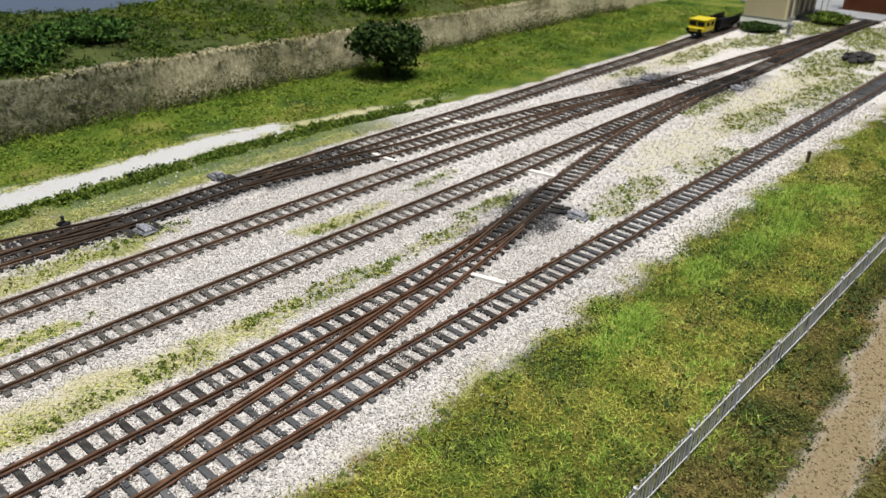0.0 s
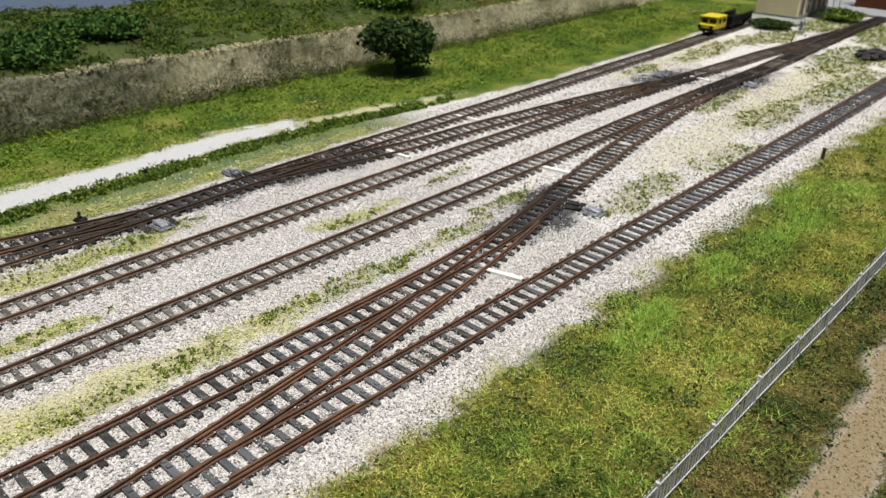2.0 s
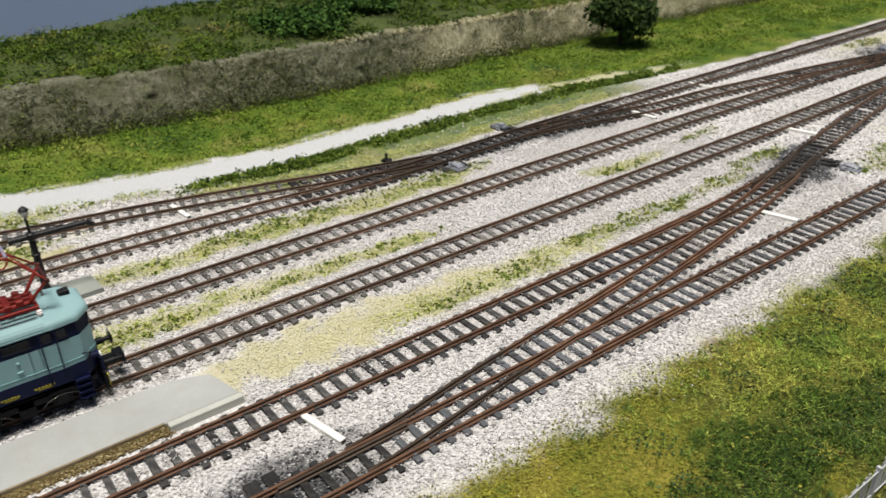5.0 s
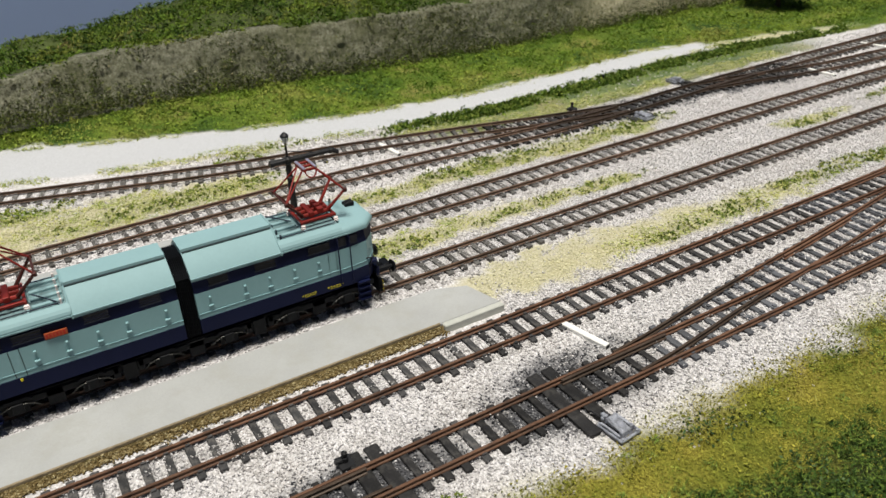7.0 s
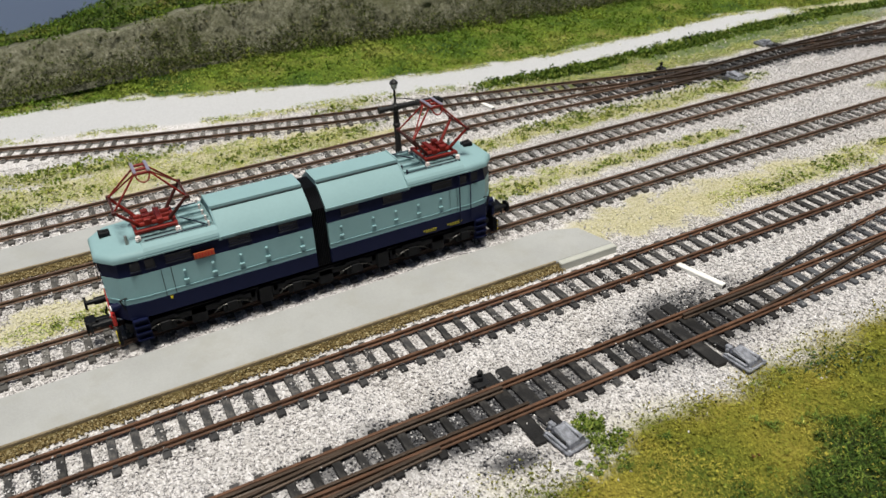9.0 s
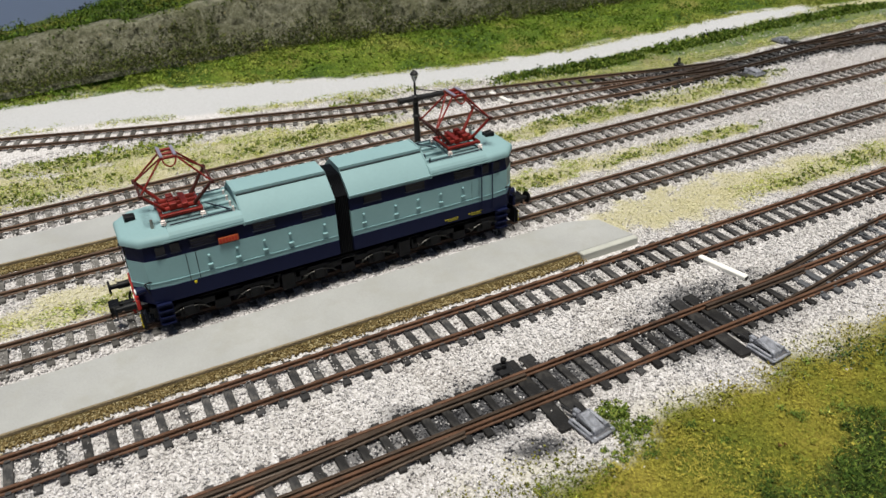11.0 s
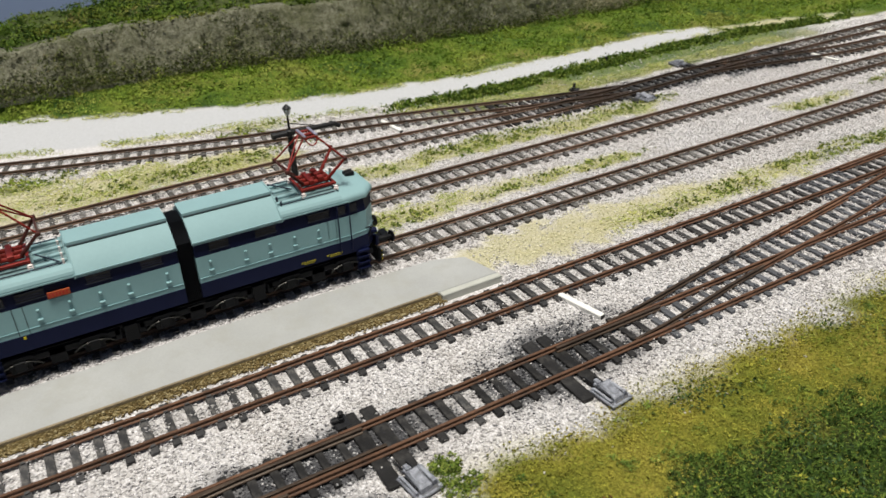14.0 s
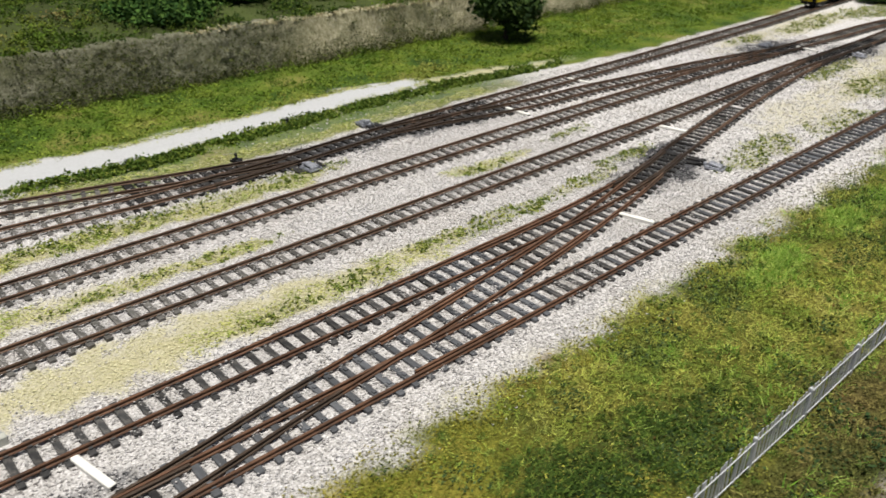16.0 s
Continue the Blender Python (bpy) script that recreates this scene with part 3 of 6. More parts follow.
SAND_STRIPS = [(-0.334, -0.020, -0.331, 0.110, 0.0145, 0.8), (-0.327, 0.110, -0.324, 0.190, 0.0080, 0.7), (-0.552, -0.340, -0.530, -0.080, 0.0200, 0.9), (-0.468, -0.040, -0.465, 0.040, 0.0090, 0.6), (-0.401, -0.300, -0.399, -0.030, 0.0100, 0.7)]
SOOT_PATCHES = [
    (-0.262, -0.036, 0.008, 0.032, 0.8), (-0.244, -0.045, 0.015, 0.040, 1.0), (-0.2165, -0.1480, 0.0060, 0.011, 1.0), (-0.244, -0.150, 0.015, 0.060, 1.0), (-0.302, 0.405, 0.020, 0.046, 1.0),
    (-0.325, 0.430, 0.014, 0.034, 1.0), (-0.362, 0.850, 0.022, 0.075, 1.0), (-0.430, 0.805, 0.026, 0.060, 1.0), (-0.492, 0.275, 0.016, 0.100, 1.0), (-0.500, 0.190, 0.014, 0.080, 0.9), (-0.484, 0.370, 0.018, 0.060, 0.9), (-0.385, 1.190, 0.018, 0.090, 0.8), (-0.372, 1.03, 0.016, 0.05, 0.5), (-0.378, 1.32, 0.020, 0.1, 1.0),
]


def patch(x, y, some, edge=0.5, seed=1):
    out = np.zeros_like(x)
    wob = vnoise(x, y, 0.012, seed, 3) - 0.5
    for cx, cy, rx, ry, s in some:
        d = np.sqrt(((x - cx) / rx) ** 2 + ((y - cy) / ry) ** 2) + wob * 1.3
        out = np.maximum(out, s * smooth01(-d, -1.0 - edge * 0.5, -1.0 + edge * 0.5))
    return out


def strips(x, y, some, edge=0.6, seed=1):
    """Ragged strips of growth along a line, 0 to 1."""
    out = np.zeros_like(x)
    wob = (vnoise(x, y, 0.012, seed, 3) - 0.5) * 2.2
    for x0, y0, x1, y1, w, s in some:
        t = np.clip(((x - x0) * (x1 - x0) + (y - y0) * (y1 - y0)) / ((x1 - x0) ** 2 + (y1 - y0) ** 2), 0, 1)
        d = np.hypot(x - x0 - t * (x1 - x0), (y - y0 - t * (y1 - y0)) * 0.6) / w + wob
        out = np.maximum(out, s * smooth01(-d, -1.0 - edge * 0.5, -1.0 + edge * 0.5))
    return out


LANE_Y = [-0.6, -0.30, -0.22, -0.15, -0.06, 0.03, 0.13, 0.26, 0.35, 0.41, 0.435]
LANE_FAR = [-0.79, -0.722, -0.705, -0.675, -0.640, -0.617, -0.602, -0.605, -0.612, -0.598, -0.584]
LANE_NEAR = [-0.745, -0.656, -0.632, -0.610, -0.597, -0.574, -0.563, -0.569, -0.575, -0.579, -0.583]


def leafy_growth(x, y):
    """Dark leafy weeds: a broad belt in the field that thins out along the fence."""
    mid = np.interp(y, [-0.25, -0.12, -0.05, 0.0, 0.1, 0.25], [-0.106, -0.118, -0.131, -0.136, -0.137, -0.140])
    half = np.interp(y, [-0.25, -0.05, 0.02, 0.12, 0.27], [0.040, 0.037, 0.027, 0.021, 0.012])
    belt = smooth01(half - np.abs(x - mid) + (vnoise(x, y, 0.018, 71) - 0.5) * 0.034, -0.010, 0.012)
    return belt * smooth01(-y, -0.27, -0.12)


def zones(x, y):
    """How much of each surface lies at a place, 0 to 1."""
    n1, n2 = vnoise(x, y, 0.02, 3), vnoise(x, y, 0.05, 5)
    sand = patch(x, y, SAND_PATCHES, 0.8, 2) * (0.65 + 0.35 * smooth01(vnoise(x, y, 0.009, 86, 3), 0.36, 0.58))
    turf = np.maximum.reduce([patch(x, y, GREEN_PATCHES, 0.5, 1), patch(x, y, FAR_GREEN, 0.5, 4), patch(x, y, LEFT_GREEN, 0.5, 6)]) * 0.45
    near = smooth01(x + (n1 - 0.5) * 0.026, -0.214, -0.196)
    near = np.where(y < -0.05, smooth01(x + (n1 - 0.5) * 0.02 + np.clip(-0.05 - y, 0, 1) * -0.12, -0.216, -0.205), near)
    turf = np.maximum(turf, near)
    path_mid = np.interp(y, [0.0, 0.25, 0.30, 0.36, 0.45, 0.9], [-0.050, -0.0610, -0.0645, -0.068, -0.076, -0.11])
    path = smooth01(-np.abs(x - path_mid) + (n1 - 0.5) * 0.014, -0.015, -0.009) * smooth01(n2, 0.1, 0.25)
    far, lo = np.interp(y, LANE_Y, LANE_FAR, right=9), np.interp(y, LANE_Y, LANE_NEAR, right=9)
    wob = (n1 - 0.5) * 0.008
    lane = smooth01(x - far + wob, -0.002, 0.003) * smooth01(lo - x + wob, -0.002, 0.003) * (y < 0.437)
    # the bank behind the lane and the strip between lane and tracks
    back = smooth01(-(x + wob * 2) + np.where(y < 0.42, far, np.interp(y, [0.42, 0.5, 0.7, 1.0, 1.3], [-0.566, -0.545, -0.521, -0.521, -0.53])), -0.001, 0.006)
    strip = smooth01(x + (n1 - 0.5) * 0.01, -0.575, -0.565) * smooth01(-x + (n1 - 0.5) * 0.012, 0.512, 0.521) * smooth01(y, 0.02, 0.10) * smooth01(-y, -0.56, -0.44)
    turf = np.maximum.reduce([turf, back, strip * 0.9]) * (1 - lane)
    tail = smooth01(-np.abs(x - np.interp(y, [0.42, 0.5, 0.58, 0.66], [-0.583, -0.566, -0.552, -0.545])) + wob * 2, -0.013, -0.006) * smooth01(y, 0.41, 0.43) * smooth01(-y, -0.62, -0.55)
    sand = np.maximum(sand, tail * 0.9)
    turf = turf * (1 - tail * 0.8)
    turf = turf * (1 - path)
    soot = patch(x, y, SOOT_PATCHES, 0.9, 8)
    sand = np.maximum(sand, strips(x, y, MOSS_STRIPS, 0.9, 1) * 0.8)
    sand = np.maximum(sand, strips(x, y, SAND_STRIPS, 0.8, 2))
    fringe = smooth01(-np.abs(x + 0.211), -0.011, -0.003) * smooth01(n1, 0.42, 0.56) * 0.3
    sand = np.maximum(sand, fringe)
    leafy = leafy_growth(x, y)
    return {"bank": smooth01(-x, 0.50, 0.54), "rough": smooth01(x + (n1 - 0.5) * 0.03, -0.125, -0.10), "leafy": leafy, "olive": smooth01(-y + (n2 - 0.5) * 0.16, -0.19, -0.08) * smooth01(x, -0.3, -0.25), "sand": sand, "turf": turf, "path": path, "lane": lane, "soot": soot * (1 - 0.9 * near)}


WALL_LINE_Y = [-0.7, -0.3, -0.15, 0.0, 0.2, 1.6]
WALL_LINE_X = [-0.815, -0.752, -0.738, -0.724, -0.714, -0.712]


def wall_x(y):
    return np.interp(y, WALL_LINE_Y, WALL_LINE_X)


BANK_Y = [-0.6, -0.3, -0.2, -0.1, 0.0, 0.15, 0.3, 0.5, 0.8, 1.4]
BANK_Z = [0.006, 0.009, 0.015, 0.0145, 0.012, 0.007, 0.004, 0.001, 0.0, 0.0]
WALL_TOP = [0.030, 0.037, 0.043, 0.052, 0.052, 0.048, 0.046, 0.042, 0.037, 0.034]


def ground_height(x, y):
    far = np.interp(y, LANE_Y, LANE_FAR)
    z = -0.0012 + 0.0006 * (vnoise(x, y, 0.02, 9) - 0.5)
    near = smooth01(x, -0.212, -0.18)
    z = z + near * (0.001 + 0.005 * (vnoise(x, y, 0.05, 11) - 0.45))
    rise = smooth01(far - x, 0.0, np.maximum(0.03, far - wall_x(y)))
    return z + rise * (np.interp(y, BANK_Y, BANK_Z) + 0.004 * (vnoise(x, y, 0.03, 12) - 0.5)) + 0.0008 * smooth01(x, -0.56, -0.6)


def build_ground():
    xs = np.concatenate([[-0.83, -0.79], np.arange(-0.76, 0.06, 0.0043), np.linspace(0.1, 0.6, 4)])
    ys = np.concatenate([np.linspace(-1.0, -0.66, 4), np.arange(-0.60, 1.45, 0.006), np.linspace(1.5, 2.6, 6)])
    gx, gy, quads = grid(xs, ys)
    ob = sheet("ground", np.stack([gx, gy, ground_height(gx, gy)], -1), quads, M_ground, True)
    for key, val in zones(gx, gy).items():
        ob.data.attributes.new(key, "FLOAT", "POINT").data.foreach_set("value", val.astype(np.float32))
    return tagged(ob, "model railway ground with pale ballast, sand and turf", "ground", kind="structure")


build_ground()


# ---- the hill: retaining wall and slope behind it ----
CREST_Y = [-0.7, -0.32, -0.23, -0.19, -0.1, 0.0, 0.1, 0.15, 0.3, 0.4, 0.47, 0.7, 1.0, 1.6]
CREST_Z = [0.004, 0.008, 0.018, 0.029, 0.038, 0.057, 0.060, 0.067, 0.069, 0.061, 0.061, 0.075, 0.08, 0.08]


def hill_height(x, y):
    t = np.clip((wall_x(y) - 0.006 - x) / 0.19, 0, 1.6)
    top, crest = np.interp(y, BANK_Y, WALL_TOP), np.interp(y, CREST_Y, CREST_Z)
    z = top + (crest - top) * np.sin(np.clip(t, 0, 1) * math.pi / 2) - np.clip(t - 1, 0, 1) * np.interp(y, [-0.1, 0.2], [0.26, 0.10])
    return z + 0.010 * (vnoise(x, y, 0.05, 21) - 0.5) * np.clip(t * 3, 0, 1) + 0.004 * (vnoise(x, y, 0.012, 22) - 0.5)


def batter(y):
    """How far the foot of the wall stands out before its top."""
    return np.interp(y, [-0.2, 0.1, 0.3, 0.6], [0.024, 0.022, 0.015, 0.012])


PALE_FROM, PALE_TO = 0.27, 0.40


def build_hill():
    gx, gy, quads = grid(np.linspace(0, 1, 52), np.arange(-0.7, 1.6, 0.006))
    gx = -1.03 + gx * (wall_x(gy) - 0.004 + 1.03)
    ob = sheet("hillside", np.stack([gx, gy, hill_height(gx, gy)], -1), quads, M_slope, True)
    tagged(ob, "grassy hillside of flock rising behind the stone wall", "hill", kind="structure")
    # rough stone face, a crumpled sheet with a back
    ys, ts = np.arange(-0.6, 1.5, 0.003), np.linspace(0, 1, 22)
    gy, gt, quads = grid(ys, ts)
    lo = np.interp(gy, BANK_Y, BANK_Z) - 0.006
    hi = np.interp(gy, BANK_Y, WALL_TOP) + 0.006 * (vnoise(gy, gy * 0, 0.025, 31) - 0.5) + 0.003 * (vnoise(gy, gy * 0, 0.006, 35) - 0.5) + 0.0015
    pale = smooth01(gy + 0.10 * (vnoise(gy, gt * 0.05, 0.03, 36) - 0.5), PALE_FROM, PALE_TO)
    rough = 0.005 * (vnoise(gy, gt * 0.045, 0.006, 33, 4) - 0.5) * (1.25 - 0.8 * pale) + 0.009 * (vnoise(gy, gt * 0.02, 0.06, 34, 2) - 0.5)
    rough += 0.0030 * (np.abs(vnoise(gy, gt * 0.045, 0.012, 37, 2) - 0.5) * 2) * (1 - 0.7 * pale)
    gx = wall_x(gy) + batter(gy) * (1 - gt) + rough * (0.25 + 0.75 * np.sin(gt * math.pi * 0.9))
    front = np.stack([gx, gy, lo + (hi - lo) * gt], -1)
    back = front - (0.016, 0, 0)
    n = len(front)
    last = (len(ts) - 1) * len(ys)
    j = np.arange(len(ys) - 1) + last
    cap = np.stack([j, j + 1, j + 1 + n, j + n], -1)
    ob = sheet("wall_west", np.vstack([front, back]), np.vstack([quads, quads[:, ::-1] + n, cap]), M_rock)
    ob.data.attributes.new("pale", "FLOAT", "POINT").data.foreach_set("value", np.concatenate([pale, pale]).astype(np.float32))
    tagged(ob, "rough grey stone retaining wall below the hillside", "stone wall", kind="structure")


build_hill()

for name, x0, x1, y0, y1 in (("backdrop", -1.045, -1.035, -2.0, 2.6), ("backdrop", -1.03, 2.0, 2.60, 2.61)):
    tagged(link(name, boxes((x0, x1, y0, y1, -0.3, 0.75)), M_skyboard), "plain blue painted sky board behind the layout", "backdrop", kind="structure")


# ---- tracks ----
def rail_mesh(line, off, start=0, stop=None):
    """One rail: foot, web and head swept along the line at an offset to its right."""
    p = line[start:stop]
    d = np.gradient(p, axis=0)
    d /= np.linalg.norm(d, axis=1, keepdims=True)
    nrm = np.stack([d[:, 1], -d[:, 0]], -1)
    prof = [(-0.00115, 0), (0.00115, 0), (0.0010, 0.0004), (0.00034, 0.0007), (0.00034, 0.0014), (0.00064, 0.0016), (0.00060, 0.00214), (0.00042, 0.0022),
            (-0.00042, 0.0022), (-0.00060, 0.00214), (-0.00064, 0.0016), (-0.00034, 0.0014), (-0.00034, 0.0007), (-0.0010, 0.0004)]
    rings = [[(q[0] + m[0] * (off + a), q[1] + m[1] * (off + a), RAIL_Z + h) for a, h in prof] for q, m in zip(p, nrm)]
    return loft(rings)


def sleeper_mesh(chairs):
    bm = bmesh.new()
    box(bm, -0.0130, 0.0130, -0.0016, 0.0016, -0.0024, RAIL_Z, bevel=0.00025)
    if chairs:
        for s in (-1, 1):
            for e in (-1, 1):
                x = s * GAUGE / 2 + e * 0.0013
                box(bm, x - 0.0006, x + 0.0006, -0.0009, 0.0009, RAIL_Z - 0.0002, RAIL_Z + 0.0007)
    me = bpy.data.meshes.new("sleeper")
    bm.to_mesh(me)
    bm.free()
    return me


SLEEPER, TIMBER, SLEEPER_GREY, TIMBER_DARK, SLEEPER_DUSTY = sleeper_mesh(True), sleeper_mesh(False), sleeper_mesh(True), sleeper_mesh(False), sleeper_mesh(True)
SLEEPER_DUSTY.materials.append(M_sleeper_dusty)
TIMBER_DARK.materials.append(M_timber_dark)
SLEEPER.materials.append(M_sleeper), TIMBER.materials.append(M_sleeper), SLEEPER_GREY.materials.append(M_sleeper_new)
PITCH, CLOSE = 0.0086, 0.0275
TRACK_LABELS = {
    "near": "straight model track with rusty rails and dark sleepers", "spur": "diverging turnout track with rusty rails",
    "second": "rusty model track curving off to join its neighbour", "crossover": "crossover track between two parallel lines",
    "third": "straight rusty track on which the locomotive stands", "fourth": "straight rusty siding track in pale ballast",
    "fifth": "far siding track with rusty rails and sleepers", "link": "connecting track between two far sidings", "curve": "curved siding track beside the pale lane",
}
BRANCHES = {h: [b for b, hs in HOSTS.items() if h in hs] for h in LINES}
tracks = {}
for key, line in PATHS.items():
    track = thing("railway_track", TRACK_LABELS[key], "railway track", group="tracks of the yard")
    tracks[key] = track
    # blades begin where the two routes are apart
    sep = np.full(len(line), 9.0)
    for h in HOSTS.get(key, ()):
        sep = np.fmin(sep, np.abs(line[:, 0] - x_at(h, line[:, 1])))
    free = np.where(sep > 0.0011)[0]
    a, b = (free[0], free[-1] + 1) if len(free) else (0, len(line))
    for s in (-1, 1):
        # lengths of rail, oily where they pass the blades
        oily = (patch(line[a:b, 0], line[a:b, 1], SOOT_PATCHES, 0.9, 8) > 0.6) & (key not in ("near", "spur", "crossover"))
        oily |= (key == "crossover") & (line[a:b, 1] < 0.085) | (key == "spur") & (line[a:b, 1] > -0.24)
        dull = line[a:b, 1] > 0.36
        cuts = [0] + [i for i in range(1, b - a) if oily[i] != oily[i - 1] or dull[i] != dull[i - 1]] + [b - a]
        for i, j in zip(cuts, cuts[1:]):
            lo, hi = a + i, min(a + j + 1, b)
            if hi - lo < 2:
                continue
            bm = rail_mesh(line, s * GAUGE / 2, lo, hi)
            if key in HOSTS:
                bmesh.ops.translate(bm, vec=(0, 0, 0.00006), verts=bm.verts)
            part("rail", bm, M_rail_dark if oily[i] else M_rail if key in ("near", "second", "crossover", "spur") and not dull[i] else M_rail_far, track)


def guard(key, y0, y1, off, material=M_rail):
    """A short check rail inside the running rail."""
    line = PATHS[key]
    i = np.where((line[:, 1] > y0) & (line[:, 1] < y1))[0]
    part("check_rail", rail_mesh(line, off, i[0], i[-1] + 1), material, tracks[key])


guard("near", 0.115, 0.185, GAUGE / 2 - 0.0022)
guard("crossover", 0.120, 0.190, -GAUGE / 2 + 0.0022)
guard("second", 0.215, 0.290, -GAUGE / 2 + 0.0022)
guard("crossover", 0.215, 0.285, GAUGE / 2 - 0.0022)
guard("near", -0.30, -0.132, -GAUGE / 2 + 0.0016, M_rail_dark)
guard("near", -0.30, -0.128, GAUGE / 2 - 0.0022, M_rail_dark)
guard("near", -0.045, 0.020, -GAUGE / 2 + 0.0017, M_rail_dark)
guard("second", 0.352, 0.437, GAUGE / 2 - 0.0020, M_rail_dark)
guard("second", 0.352, 0.437, -GAUGE / 2 + 0.0018, M_rail_dark)
guard("fifth", 0.130, 0.215, -GAUGE / 2 + 0.0018, M_rail_dark)
guard("fifth", 0.130, 0.215, GAUGE / 2 - 0.0020, M_rail_dark)
guard("fifth", 0.305, 0.370, GAUGE / 2 - 0.0020, M_rail_dark)


# ---- platforms and slabs ----
def slab(name, outline, z0, z1, material, label, category, lip=0.0006, parent=None):
    """A low block with a bevelled rim from a plan outline."""
    c = np.mean(outline, axis=0)
    inner = [(x + (c[0] - x) * lip / max(abs(c[0] - x), 1e-6), y + (c[1] - y) * lip / max(abs(c[1] - y), 1e-6)) for x, y in outline]
    bm = loft([[(x, y, z0) for x, y in outline], [(x, y, z1 - lip) for x, y in outline], [(x, y, z1) for x, y in inner]])
    ob = link(name, bm, material, parent)
    return tagged(ob, label, category, kind="" if parent else "structure")


for ends, xa, xb, nose, moss in (((-0.75, -0.034), -0.3455, -0.3135, -0.0285, -0.062), ((-0.75, -0.094), -0.4785, -0.4485, -0.090, -0.108)):
    top = slab("platform", [(xa, ends[0]), (xb, ends[0]), (xb, nose), (xa + 0.010, ends[1]), (xa + 0.0035, ends[1] - 0.016), (xa + 0.002, ends[1] - 0.08)], -0.003, 0.0032, M_platform, "low worn concrete platform between the tracks", "platform")
    part("kerb", boxes((xb - 0.0006, xb + 0.0030, moss, nose + 0.0004, -0.003, 0.0027), bevel=0.0004), M_kerb, top)
    part("rim", boxes((xb - 0.0008, xb + 0.0003, ends[0], moss - 0.001, 0.0016, 0.00335), bevel=0.0003), M_rim, top, "brown stained edge")
    ys = np.arange(ends[0], moss, 0.004)
    rings = []
    for y in ys:
        w = 0.0032 + 0.0030 * (vnoise(np.array([y]), np.array([0.0]), 0.012, 41)[0] - 0.5)
        rings.append([(xb, y, -0.003), (xb + w, y, -0.003), (xb + w * 0.8, y, -0.0006), (xb + w * 0.35, y, 0.0004), (xb, y, 0.0022)])
    part("mossy_edge", loft(rings), M_moss, top)
slab("slab", [(-0.4760, -0.0840), (-0.4515, -0.0830), (-0.4532, -0.0490), (-0.4725, -0.0505)], -0.003, 0.0018, M_slab, "thin grey slab carrying the water crane", "slab", 0.0003)


# ---- the locomotive ----
LOCO_Y = -0.1670
loco = thing("locomotive", "two-part electric locomotive in teal and navy standing on the track", "locomotive", (-0.3665, LOCO_Y, RAIL_TOP))


def outline(inset=0.0, y_end=-0.0035, tip=-0.0925):
    """Plan of one half body: square at the joint, tapered to a flat nose."""
    w = 0.0165 - inset
    return [(w, y_end), (w, -0.0775), (w - 0.0012, -0.0865 + inset), (0.0088, tip + inset), (-0.0088, tip + inset), (-w + 0.0012, -0.0865 + inset), (-w, -0.0775), (-w, y_end)]


def prism(plan, z0, z1, plan_top=None):
    return loft([[(x, y, z0) for x, y in plan], [(x, y, z1) for x, y in (plan_top or plan)]])


def spun(bm, half):
    if half < 0:
        bmesh.ops.transform(bm, matrix=Matrix.Rotation(math.pi, 4, "Z"), verts=bm.verts)
    return bm


Z_SKIRT, Z_LIGHT, Z_BAND, Z_EAVE = 0.0132, 0.0205, 0.0335, 0.0412


def arch(w, eave, crown, ridge, y, n=7):
    """Roof section across: eaves, curved shoulders, raised walkway."""
    pts = [(w, eave - 0.0012)]
    for i in range(n):
        a = i / (n - 1) * math.pi / 2
        k = i / (n - 1)
        pts.append((0.0072 + (w - 0.0072) * (0.18 * math.cos(a) + 0.82 * (1 - k)), eave + (crown - eave) * (0.22 * math.sin(a) + 0.78 * k)))
    pts += [(0.0066, crown), (0.0064, ridge)]
    return [(x, y, z) for x, z in pts] + [(-x, y, z) for x, z in reversed(pts)]


